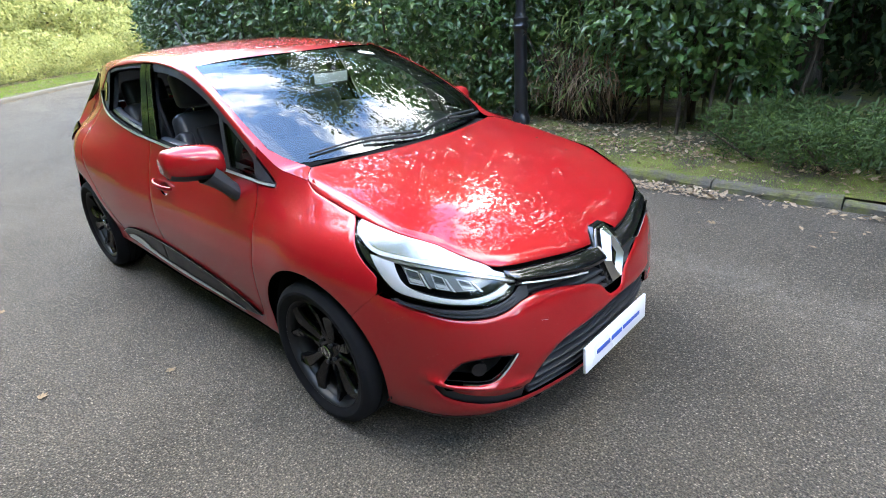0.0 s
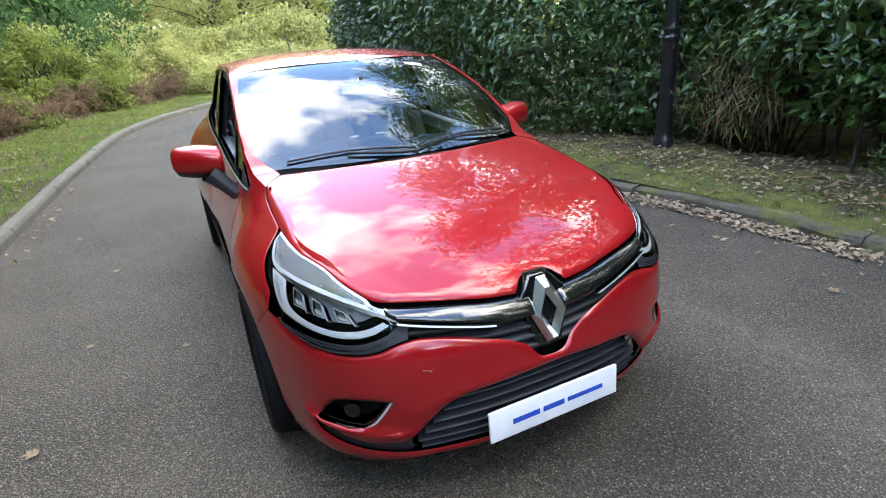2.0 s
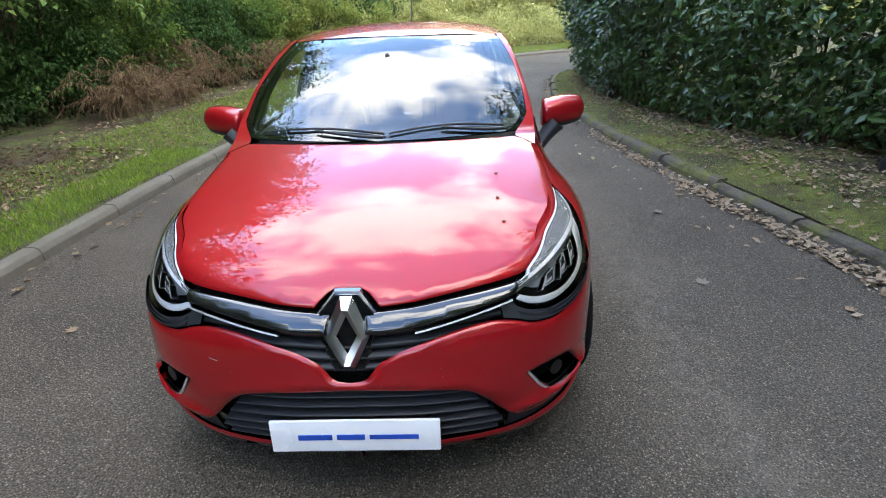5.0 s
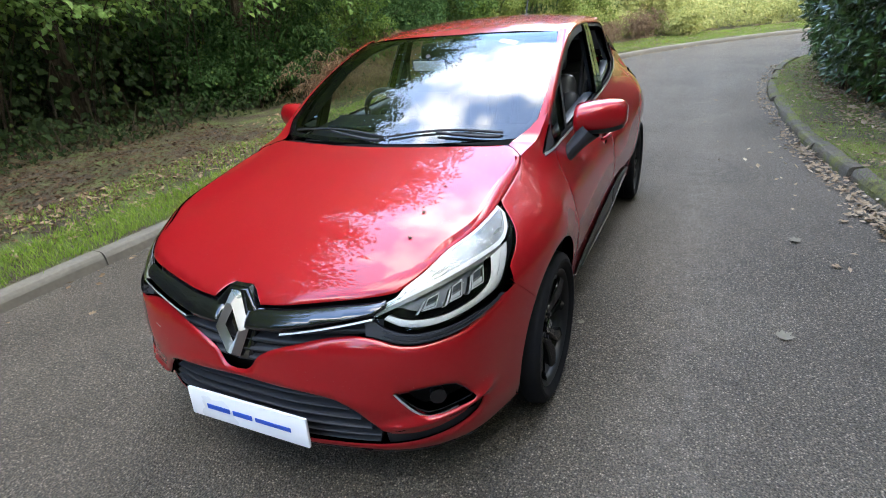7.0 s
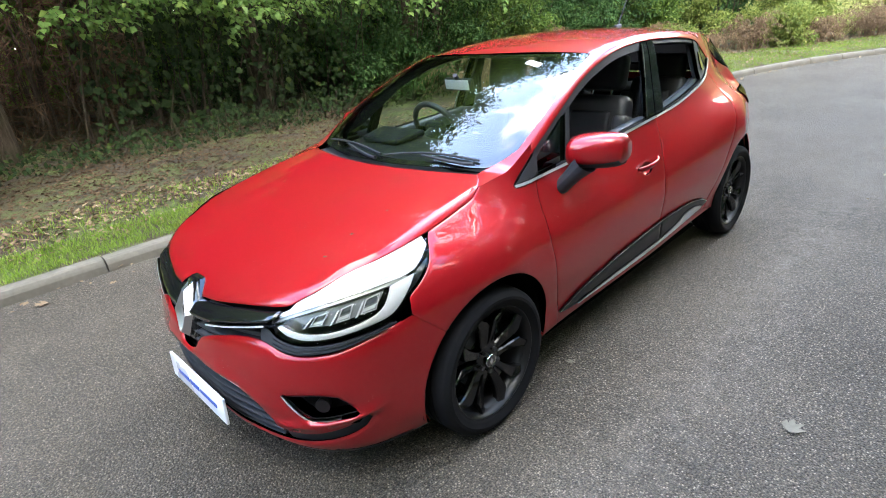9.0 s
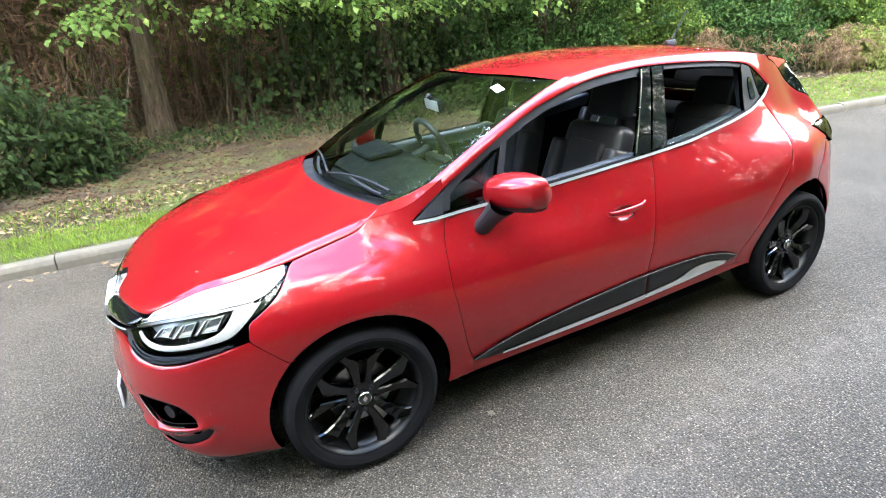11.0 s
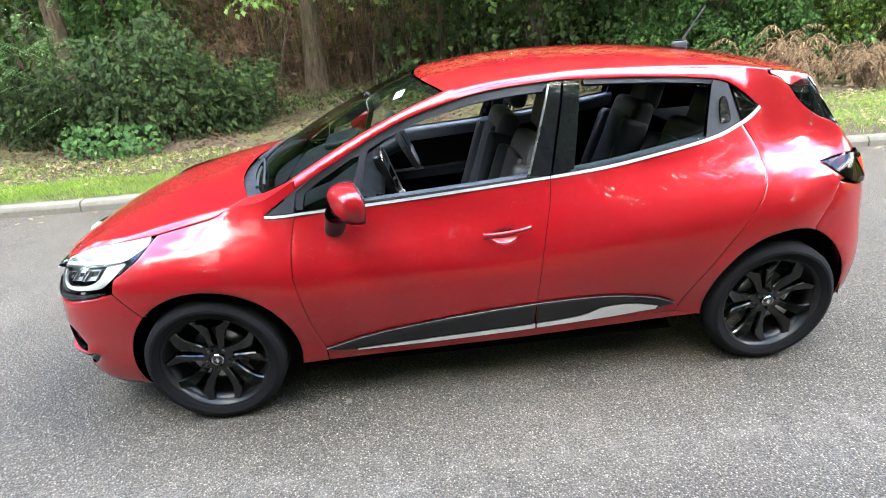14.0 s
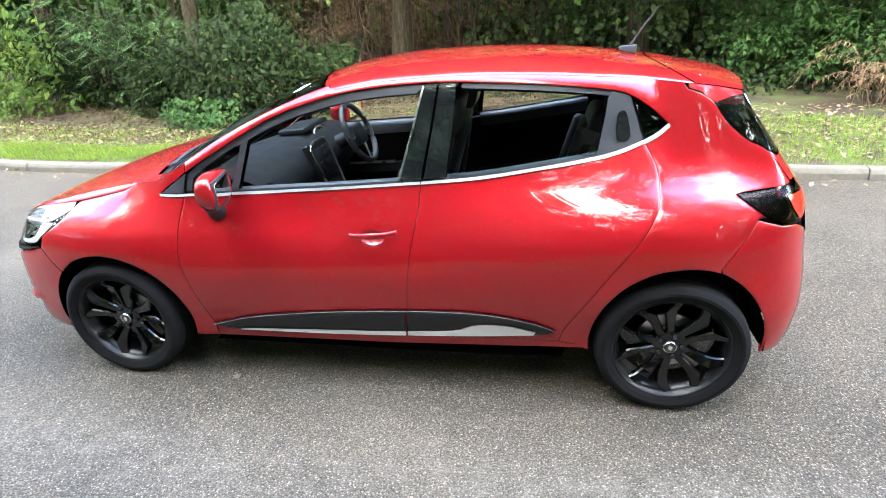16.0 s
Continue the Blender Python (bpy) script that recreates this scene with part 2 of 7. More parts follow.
# ---- mesh helpers ----
def arrays_mesh(name, verts, faces, mat, smooth=False):
    """A mesh from a vertex array and a triangle or quad array."""
    verts, faces = np.asarray(verts, np.float32), np.asarray(faces, np.int32)
    me = bpy.data.meshes.new(name)
    k = faces.shape[1]
    me.vertices.add(len(verts))
    me.vertices.foreach_set("co", verts.ravel())
    me.loops.add(faces.size)
    me.loops.foreach_set("vertex_index", faces.ravel())
    me.polygons.add(len(faces))
    me.polygons.foreach_set("loop_start", np.arange(0, faces.size, k, dtype=np.int32))
    me.polygons.foreach_set("use_smooth", np.full(len(faces), smooth))
    me.materials.append(mat)
    me.update(calc_edges=True)
    me.validate()
    return me


def leaves(p, way, up, length, width, fold=0.25, curl=0.15):
    """Folded leaves: five points and four triangles each. p: stalk ends; way: directions; up: face normals (both n x 3)."""
    n = len(p)
    way = way / (np.linalg.norm(way, axis=1, keepdims=True) + 1e-9)
    side = np.cross(way, up)
    side /= np.linalg.norm(side, axis=1, keepdims=True) + 1e-9
    nrm = np.cross(side, way)
    L, W = np.reshape(length, (-1, 1)), np.reshape(width, (-1, 1))
    mid = p + way * L * 0.45
    tip = p + way * L - nrm * L * curl
    a = mid + side * W / 2 + nrm * W * fold
    b = mid - side * W / 2 + nrm * W * fold
    v = np.stack([p, a, tip, b, mid], 1).reshape(-1, 3)
    f = np.array([[0, 4, 1], [1, 4, 2], [2, 4, 3], [3, 4, 0]])
    return v, (np.arange(n)[:, None, None] * 5 + f).reshape(-1, 3)


def tube(pts, radii, sides=7):
    """A tapered tube along points."""
    pts = np.asarray(pts, float)
    d = np.gradient(pts, axis=0)
    d /= np.linalg.norm(d, axis=1, keepdims=True) + 1e-9
    ref = np.where(np.abs(d[:, 2:3]) < 0.9, [[0, 0, 1.0]], [[1.0, 0, 0]])
    u = np.cross(d, ref)
    u /= np.linalg.norm(u, axis=1, keepdims=True) + 1e-9
    w = np.cross(d, u)
    a = np.linspace(0, 2 * np.pi, sides, endpoint=False)
    r = np.reshape(radii, (-1, 1, 1))
    v = pts[:, None] + r * (np.cos(a)[None, :, None] * u[:, None] + np.sin(a)[None, :, None] * w[:, None])
    f = []
    for i in range(len(pts) - 1):
        for j in range(sides):
            k = (j + 1) % sides
            f.append((i * sides + j, i * sides + k, (i + 1) * sides + k, (i + 1) * sides + j))
    return v.reshape(-1, 3), np.array(f)


def merge(chunks):
    vs, fs, at = [], [], 0
    for v, f in chunks:
        vs.append(v)
        fs.append(f + at)
        at += len(v)
    return np.concatenate(vs), np.concatenate(fs)


def child(name, me, parent, label=""):
    ob = new(name, me)
    ob.parent = parent
    return tagged(ob, label) if label else ob


def unit(v):
    return v / (np.linalg.norm(v, axis=-1, keepdims=True) + 1e-9)


def spline(points, n):
    """n points along a smooth curve through the given ones, evenly spaced."""
    p = np.asarray(points, float)
    q = np.vstack([2 * p[0] - p[1], p, 2 * p[-1] - p[-2]])
    out = []
    for i in range(len(p) - 1):
        a, b, c, d = q[i : i + 4]
        for t in np.linspace(0, 1, 24, endpoint=False):
            out.append(0.5 * (2 * b + (c - a) * t + (2 * a - 5 * b + 4 * c - d) * t**2 + (3 * b - a - 3 * c + d) * t**3))
    out = np.array(out + [p[-1]])
    s = np.r_[0, np.cumsum(np.linalg.norm(np.diff(out, axis=0), axis=1))]
    g = np.linspace(0, s[-1], n)
    return np.stack([np.interp(g, s, out[:, k]) for k in range(out.shape[1])], 1)


# ---- road, kerbs, verges ----
KERB_R = spline([(16, -7.5), (12, -5.3), (8, -3.6), (5, -2.82), (3, -2.6), (0, -2.57), (-2.5, -2.54), (-4.4, -2.42), (-7, -2.25), (-11, -1.75), (-14, -0.6), (-17, 1.6), (-19.5, 4.6), (-21.5, 8.5), (-23, 14), (-23.5, 24)], 420)
KERB_L = spline([(16, -1.2), (12, 0.8), (6, 2.55), (3, 2.88), (0.6, 2.87), (-0.6, 2.83), (-1.5, 2.70), (-2.4, 2.52), (-3.3, 2.37), (-4.3, 2.24), (-5.5, 2.14), (-6.85, 2.08), (-8.2, 2.12), (-9.6, 2.28), (-11, 2.58), (-12.5, 3.2), (-14.2, 4.4), (-15.8, 6.4), (-17.2, 9.5), (-18, 14), (-18.3, 24)], 420)


def outward(curve, sign):
    d = np.gradient(curve, axis=0)
    n = np.stack([-d[:, 1], d[:, 0]], 1)
    return sign * n / np.linalg.norm(n, axis=1, keepdims=True)


OUT_R, OUT_L = outward(KERB_R, 1), outward(KERB_L, -1)
if OUT_R[200] @ (KERB_L[200] - KERB_R[200]) > 0:
    OUT_R = -OUT_R
if OUT_L[200] @ (KERB_R[200] - KERB_L[200]) > 0:
    OUT_L = -OUT_L


def strip(rows):
    """Quads between rows of points (m x n x 3)."""
    rows = np.asarray(rows)
    m, n = rows.shape[:2]
    i = np.arange(m - 1)[:, None] * n + np.arange(n - 1)
    return rows.reshape(-1, 3), np.stack([i, i + 1, i + n + 1, i + n], -1).reshape(-1, 4)


def wobble(p, scale, amp):
    return amp * np.array([noise.noise(Vector((x * scale, y * scale, 3.7))) for x, y in p])


g = 600.0
ground = new("ground", arrays_mesh("ground", [(-g, -g, -0.06), (g, -g, -0.06), (g, g, -0.06), (-g, g, -0.06)], [(0, 1, 2, 3)], M_SOIL))
tagged(ground, "brown soil ground under the woods, reaching to the horizon", "ground", kind="structure")

road_rows = [np.c_[KERB_L * (1 - k) + KERB_R * k, np.full(len(KERB_L), 0.0)] for k in np.linspace(-0.01, 1.01, 9)]
road = new("road", arrays_mesh("road", *strip(road_rows), M_ROAD, True))
tagged(road, "worn grey asphalt road curving away behind the car", "road", kind="structure")


def verge_height(d, top=0.098):
    return top + 0.035 * min(1, max(0, d - 0.12)) + 0.020 * min(d, 8) + 0.06 * max(0, min(d, 13) - 3.5)


def verge(name, curve, out, mat, label, top, start=0.11):
    rows = []
    for d in [start, 0.3, 0.55, 0.9, 1.3, 1.8, 2.5, 3.5, 5, 8, 13, 22, 40]:
        p = curve + out * d
        lift = verge_height(d, top) + (wobble(p, 1.3, 0.035) if d > 0.2 else 0)
        rows.append(np.c_[p, np.broadcast_to(lift, len(p))])
    ob = new(name, arrays_mesh(name, *strip(rows), mat, True))
    return tagged(ob, label, "verge", kind="structure")


verge("verge_right", KERB_R, OUT_R, M_VERGE_R, "grass verge strewn with dry brown leaves beside the kerb", 0.098)
verge("verge_left", KERB_L, OUT_L, M_VERGE_L, "mossy green and brown verge below the hedge", 0.072)


def kerb(name, curve, out, mat, top, label, seed, uneven):
    """A run of kerb stones, each its own piece with worn rounded edges and a narrow joint."""
    base = tagged(new(name), label, "kerb", kind="structure")
    rnd = np.random.RandomState(seed)
    s = np.r_[0, np.cumsum(np.linalg.norm(np.diff(curve, axis=0), axis=1))]
    pos, n = 0.0, 0
    while pos < s[-1] - 1:
        a, b = pos + 0.006, pos + 0.908
        rows = []
        dz, dy = rnd.normal(0, uneven), rnd.normal(0, uneven)
        prof = [(-0.002, -0.05), (0.004, top * 0.55), (0.012, top - 0.028), (0.024, top - 0.009), (0.045, top), (0.115, top + 0.003), (0.125, top - 0.008), (0.126, -0.05)]
        for q in np.linspace(a, b, 5):
            c = np.array([np.interp(q, s, curve[:, 0]), np.interp(q, s, curve[:, 1])])
            o = np.array([np.interp(q, s, out[:, 0]), np.interp(q, s, out[:, 1])])
            w = rnd.normal(0, uneven * 0.5)
            rows.append([(*(c + o * (d + dy + (w if 0 < k < 5 else 0))), z + (dz + w if k in (2, 3, 4, 5, 6) else 0)) for k, (d, z) in enumerate(prof)])
        v, f = strip(rows)
        k = len(prof)
        me = bpy.data.meshes.new("kerb_stone")
        me.from_pydata(v.tolist(), [], f.tolist() + [list(range(k)), list(range(4 * k, 5 * k))[::-1]])
        me.materials.append(mat)
        me.polygons.foreach_set("use_smooth", [False] * len(me.polygons))
        child("kerb_stone", me, base)
        pos += 0.914
        n += 1
    return base


kerb("kerb_right", KERB_R, OUT_R, M_KERB, 0.105, "row of grey weathered concrete kerb stones along the grass", 3, 0.003)
kerb("kerb_left", KERB_L, OUT_L, M_KERB_MOSS, 0.078, "row of dark mossy broken kerb stones below the hedge", 4, 0.014)


# ---- plants ----
def verge_z(d, x, y, top=0.098):
    return verge_height(d, top) + (0.035 * noise.noise(Vector((x * 1.3, y * 1.3, 3.7))) if d > 0.2 else 0)


def crown_leaves(rnd, centres, radii, per, size, droop=0.3, flat=0.6, broad=0.5):
    """Clumps of leaves round the given centres."""
    out = []
    for c, r in zip(centres, radii):
        k = max(6, int(per * r * r))
        d = unit(rnd.normal(size=(k, 3)))
        p = c + d * r * (rnd.uniform(0.2, 1.0, (k, 1)) ** 0.6) * np.array([1, 1, flat])
        way_ = d + rnd.normal(0, 0.5, (k, 3)) + [0, 0, -droop]
        up = rnd.normal(0, 0.45, (k, 3)) + [0, 0, 1.0] + d * 0.5
        L = size * rnd.uniform(0.6, 1.25, k)
        out.append(leaves(p, way_, up, L, L * broad * rnd.uniform(0.85, 1.2, k)))
    return out


def tree(name, seed, height, spread, clumps, per, size, leaf, trunk_r, low, label, lean=(0, 0)):
    """A tree: tapered trunk, limbs and a ragged crown of many leaves. low: share of the height at which the crown begins."""
    rnd = np.random.RandomState(seed)
    base = tagged(new(name), label, "tree")
    zs = np.linspace(0, 1, 9)
    tr = np.c_[lean[0] * zs**1.5 + 0.12 * np.sin(zs * 5 + seed), lean[1] * zs**1.5 + 0.12 * np.cos(zs * 4 + seed) - 0.12, zs * height * 0.93 - 0.1]
    child("trunk", arrays_mesh("trunk", *tube(tr, trunk_r * (1 - 0.85 * zs) * np.where(zs < 0.05, 1.35, 1), 10), M_BARK, True), base)
    limbs, centres, radii = [], [], []
    for _ in range(clumps):
        h = rnd.uniform(low, 0.97)
        a = rnd.uniform(0, 2 * np.pi)
        reach = spread * (1 - 0.55 * max(0, h - 0.5) / 0.5) * rnd.uniform(0.35, 1.0)
        s = np.array([np.interp(h * 0.8, zs, tr[:, k]) for k in range(3)])
        e = np.array([np.interp(h, zs, tr[:, 0]) + reach * np.cos(a), np.interp(h, zs, tr[:, 1]) + reach * np.sin(a), h * height])
        m = (s + e) / 2 + [0, 0, 0.12 * reach]
        t = np.linspace(0, 1, 5)[:, None]
        pts = (1 - t) ** 2 * s + 2 * t * (1 - t) * m + t**2 * e
        r0 = trunk_r * 0.3 * (1 - h * 0.6)
        limbs.append(tube(pts, np.linspace(r0, 0.006, 5), 5))
        for q in (0.55, 0.8, 1.0):
            centres.append(np.array([np.interp(q, t[:, 0], pts[:, k]) for k in range(3)]) + rnd.normal(0, 0.12 * spread / 3, 3))
            radii.append(rnd.uniform(0.12, 0.25) * spread)
    tagged(child("branchwork", arrays_mesh("branchwork", *merge(limbs), M_BARK, True), base), kind="stuff")
    child("crown", arrays_mesh("crown", *merge(crown_leaves(rnd, centres, radii, per, size)), leaf), base)
    return base


def hedge(name, foot, height, depth, per, size, leaf, seed, label, category="hedge", bare=0.25, kind="", broad=0.41, tuck=0.5, bulge_by=1.0, stems=7, aim=(-4, 0), inner=0.35, droop=0.55, lift=0.12, ragged=0.0):
    """A wall of leaves along a foot line, bulging and ragged, with larger shaded leaves and stems inside."""
    rnd = np.random.RandomState(seed)
    base = tagged(new(name), label, category, kind=kind)
    foot = spline(foot, 200)
    seg = np.linalg.norm(np.diff(foot, axis=0), axis=1).sum()
    d = np.gradient(foot, axis=0)
    nrm = unit(np.c_[d[:, 1], -d[:, 0]])
    if nrm[100] @ (np.array(aim) - foot[100]) < 0:
        nrm = -nrm
    made = []
    for part_size, share, deep in ((size, 1.0, 0.0), (size * 1.5, inner, depth * 0.55)):
        k = int(per * seg * height * share)
        u = rnd.uniform(0, 199, k)
        i = u.astype(int)
        z = bare + (height - bare) * rnd.uniform(0, 1, k)
        z = z * (1 - ragged * np.clip([0.5 + 0.9 * noise.noise(Vector((foot[a, 0] * 1.1, foot[a, 1] * 1.1, seed))) for a in i], 0, 1))
        layer = rnd.uniform(0, 1, k) ** 1.5 * depth * 0.7 + deep
        bulge = bulge_by * np.array([0.30 * noise.noise(Vector((foot[a, 0] * 0.9, foot[a, 1] * 0.9, b * 1.1))) + 0.16 * noise.noise(Vector((foot[a, 0] * 2.7, foot[a, 1] * 2.7, b * 2.9 + 7))) for a, b in zip(i, z)])
        reach = bulge + 0.22 * np.sin(np.clip(z / height, 0, 1) * np.pi * 0.9) - layer - np.where(z < tuck, (tuck - z) * 0.55, 0)
        base_pt = foot[i] + (foot[np.minimum(i + 1, 199)] - foot[i]) * (u - i)[:, None]
        p = np.c_[base_pt + nrm[i] * reach[:, None] + rnd.normal(0, 0.04, (k, 2)), z + lift]
        face = np.c_[nrm[i], np.full(k, 0.55)] + rnd.normal(0, 0.38, (k, 3))
        out_way = np.c_[nrm[i] * 0.55, np.full(k, -droop)] + rnd.normal(0, 0.6, (k, 3))
        L = part_size * rnd.uniform(0.55, 1.2, k)
        made.append(leaves(p, out_way, face, L, L * broad * rnd.uniform(0.85, 1.15, k), 0.12, 0.12))
    child("foliage", arrays_mesh("foliage", *merge(made), leaf), base)
    sticks = []
    for j in range(int(seg * stems)):
        a = rnd.randint(0, 200)
        b = foot[a] - nrm[a] * rnd.uniform(0.15, depth)
        top = b + nrm[a] * rnd.uniform(-0.1, 0.3) + rnd.normal(0, 0.25, 2)
        hh = height * rnd.uniform(0.5, 0.95)
        sticks.append(tube([(*b, 0.05), (*(b * 0.6 + top * 0.4 + rnd.normal(0, 0.05, 2)), hh * 0.45), (*top, hh)], [0.022, 0.014, 0.004], 5))
    if sticks:
        tagged(child("branchwork", arrays_mesh("branchwork", *merge(sticks), M_BARK, True), base), kind="stuff")
    return base


def hazel(seed, x, y, stems, top, reach, label, leaf, size=0.105, lean_y=0.8, name="hazel_shrub"):
    """A shrub of thin stems that arch out from one stool; their outer halves carry side twigs with broad hanging leaves."""
    rnd = np.random.RandomState(seed)
    base = tagged(new(name), label, "shrub")
    sticks, made = [], []
    for _ in range(stems):
        a = rnd.uniform(0, 2 * np.pi)
        end = np.array([x + reach * 0.55 * np.cos(a) * rnd.uniform(0.2, 1), y + reach * (lean_y * rnd.uniform(0.25, 1.0) + 0.15 * np.sin(a)), top * rnd.uniform(0.72, 1.05)])
        s = np.array([x + rnd.normal(0, 0.14), y + rnd.normal(0, 0.14), 0.05])
        m = np.array([(s[0] * 0.65 + end[0] * 0.35), (s[1] * 0.65 + end[1] * 0.35), end[2] * 1.15 + 0.3])
        t = np.linspace(0, 1, 9)[:, None]
        pts = (1 - t) ** 2 * s + 2 * t * (1 - t) * m + t**2 * end
        sticks.append(tube(pts, np.linspace(rnd.uniform(0.007, 0.016), 0.003, 9), 5))
        along = unit(pts[-1] - pts[-3])
        for q in np.linspace(0.55, 1.0, 6):
            p0 = np.array([np.interp(q, t[:, 0], pts[:, k]) for k in range(3)])
            for sg in (-1, 1):
                side = unit(np.cross(along, [0, 0, 1.0])) * sg
                d = unit(side * rnd.uniform(0.5, 1.0) + along * rnd.uniform(0.2, 0.9) + [0, 0, rnd.uniform(-0.45, 0.1)])
                L = rnd.uniform(0.22, 0.5)
                u = np.linspace(0.15, 1.0, 7)
                tw = p0 + d * (u * L)[:, None] + np.array([0, 0, -0.10]) * (u**2)[:, None]
                sticks.append(tube(np.vstack([p0, tw[3], tw[-1]]), [0.004, 0.003, 0.001], 4))
                w = side * 0 + d * 0.5 + np.cross(d, [0, 0, 1.0]) * np.where(np.arange(7) % 2, 0.9, -0.9)[:, None] + [0, 0, -0.45] + rnd.normal(0, 0.3, (7, 3))
                l = size * rnd.uniform(0.6, 1.2, 7)
                made.append(leaves(tw, w, np.tile([0, 0.35, 1.0], (7, 1)) + rnd.normal(0, 0.35, (7, 3)), l, l * rnd.uniform(0.7, 0.9, 7), 0.10, 0.2))
    tagged(child("branchwork", arrays_mesh("branchwork", *merge(sticks), M_BARK, True), base), kind="stuff")
    child("foliage", arrays_mesh("foliage", *merge(made), leaf), base)
    return base


def fronds(name, seed, centre, spread, count, label, leaf):
    """A spray of feathery compound leaves on thin twigs."""
    rnd = np.random.RandomState(seed)
    base = tagged(new(name), label, "shrub")
    made, sticks = [], [tube([(centre[0] + 0.5, centre[1] - 1.2, 0.05), (centre[0] + 0.25, centre[1] - 0.7, centre[2] * 0.7), tuple(centre)], [0.03, 0.018, 0.006], 6)]
    for _ in range(count):
        c = np.array(centre) + rnd.normal(0, 1, 3) * spread
        a = rnd.uniform(0, 2 * np.pi)
        d = unit(np.array([np.cos(a), np.sin(a) + 0.5, -0.35]))
        L = rnd.uniform(0.22, 0.36)
        side = unit(np.cross(d, [0, 0, 1.0]))
        sticks.append(tube([c - d * 0.08, c + d * L * 0.5, c + d * L + [0, 0, -0.03]], [0.004, 0.003, 0.001], 4))
        t = np.linspace(0.12, 1.0, 9)
        for sg in (-1, 1):
            p = c + d * (t * L)[:, None] - np.array([0, 0, 1]) * (0.03 * t**2)[:, None]
            w = side * sg + d * 0.45 + rnd.normal(0, 0.08, (9, 3))
            made.append(leaves(p, w, np.tile([0, 0, 1.0], (9, 1)) + rnd.normal(0, 0.2, (9, 3)), 0.075 * (1 - 0.4 * t), 0.022 * (1 - 0.3 * t)))
    tagged(child("branchwork", arrays_mesh("branchwork", *merge(sticks), M_BARK, True), base), kind="stuff")
    child("foliage", arrays_mesh("foliage", *merge(made), leaf), base)
    return base


def bracken(seed, x, y, r, h):
    """A mound of dead bracken: stems that arch up and over, each with two rows of drooping brown leaflets."""
    rnd = np.random.RandomState(seed)
    base = tagged(new("dead_bracken"), "mound of dead brown bracken drooping over the grass", "bracken", "bracken along the verge")
    made, sticks = [], []
    for _ in range(int(62 * r * (0.5 + h / 2))):
        a = rnd.uniform(0, 2 * np.pi)
        out = r * rnd.uniform(0.35, 1.15)
        top = h * rnd.uniform(0.45, 1.05)
        s0 = np.array([x + rnd.normal(0, 0.25 * r), y + rnd.normal(0, 0.18 * r), 0.08])
        d = np.array([np.cos(a), np.sin(a), 0])
        t = np.linspace(0, 1, 8)[:, None]
        p1, p2 = s0 + d * out * 0.35 + [0, 0, top * 1.35], s0 + d * out + [0, 0, top * rnd.uniform(0.15, 0.7)]
        pts = (1 - t) ** 2 * s0 + 2 * t * (1 - t) * p1 + t**2 * p2
        sticks.append(tube(pts, np.linspace(0.006, 0.002, 8), 4))
        q = np.linspace(0.25, 1.0, 15)
        at = np.stack([np.interp(q, t[:, 0], pts[:, k]) for k in range(3)], 1)
        along = unit(np.gradient(at, axis=0))
        side = unit(np.cross(along, [0, 0, 1.0]) + 1e-6)
        for sg in (-1, 1):
            w = side * sg + along * 0.5 + [0, 0, -0.55] + rnd.normal(0, 0.25, (15, 3))
            made.append(leaves(at, w, np.tile([0, 0, 1.0], (15, 1)) + rnd.normal(0, 0.4, (15, 3)), 0.16 * (1.1 - 0.7 * q) * rnd.uniform(0.7, 1.3), 0.024 * (1.2 - 0.6 * q), 0.3, 0.35))
    tagged(child("branchwork", arrays_mesh("branchwork", *merge(sticks), M_TWIG, True), base), kind="stuff")
    child("foliage", arrays_mesh("foliage", *merge(made), M_BROWN), base)
    return base


def bush(seed, x, y, r, h, leaf, size):
    """A rounded, ragged shrub: fanning stems with clumps of leaves all along them and dark gaps between."""
    rnd = np.random.RandomState(seed)
    base = tagged(new("shrub"), "mixed green shrub at the wood's edge above the bracken", "shrub", "shrubs along the bend")
    sticks, centres, radii = [], [], []
    for _ in range(26):
        a, out = rnd.uniform(0, 2 * np.pi), r * rnd.uniform(0.2, 1.0)
        end = np.array([x + out * np.cos(a), y + out * np.sin(a), h * rnd.uniform(0.3, 1.0) * (1 - 0.25 * out / r)])
        s0 = np.array([x + rnd.normal(0, 0.1), y + rnd.normal(0, 0.1), 0.05])
        t = np.linspace(0, 1, 6)[:, None]
        pts = s0 + (end - s0) * t + np.array([0, 0, 0.25]) * np.sin(np.pi * t) * end[2]
        sticks.append(tube(pts, np.linspace(0.012, 0.003, 6), 5))
        for q in (0.55, 0.78, 1.0):
            centres.append(np.array([np.interp(q, t[:, 0], pts[:, k]) for k in range(3)]) + rnd.normal(0, 0.08, 3))
            radii.append(rnd.uniform(0.16, 0.34))
    tagged(child("branchwork", arrays_mesh("branchwork", *merge(sticks), M_BARK, True), base), kind="stuff")
    child("foliage", arrays_mesh("foliage", *merge(crown_leaves(rnd, centres, radii, 1100, size, 0.4, 0.6, 0.6)), leaf), base)
    return base


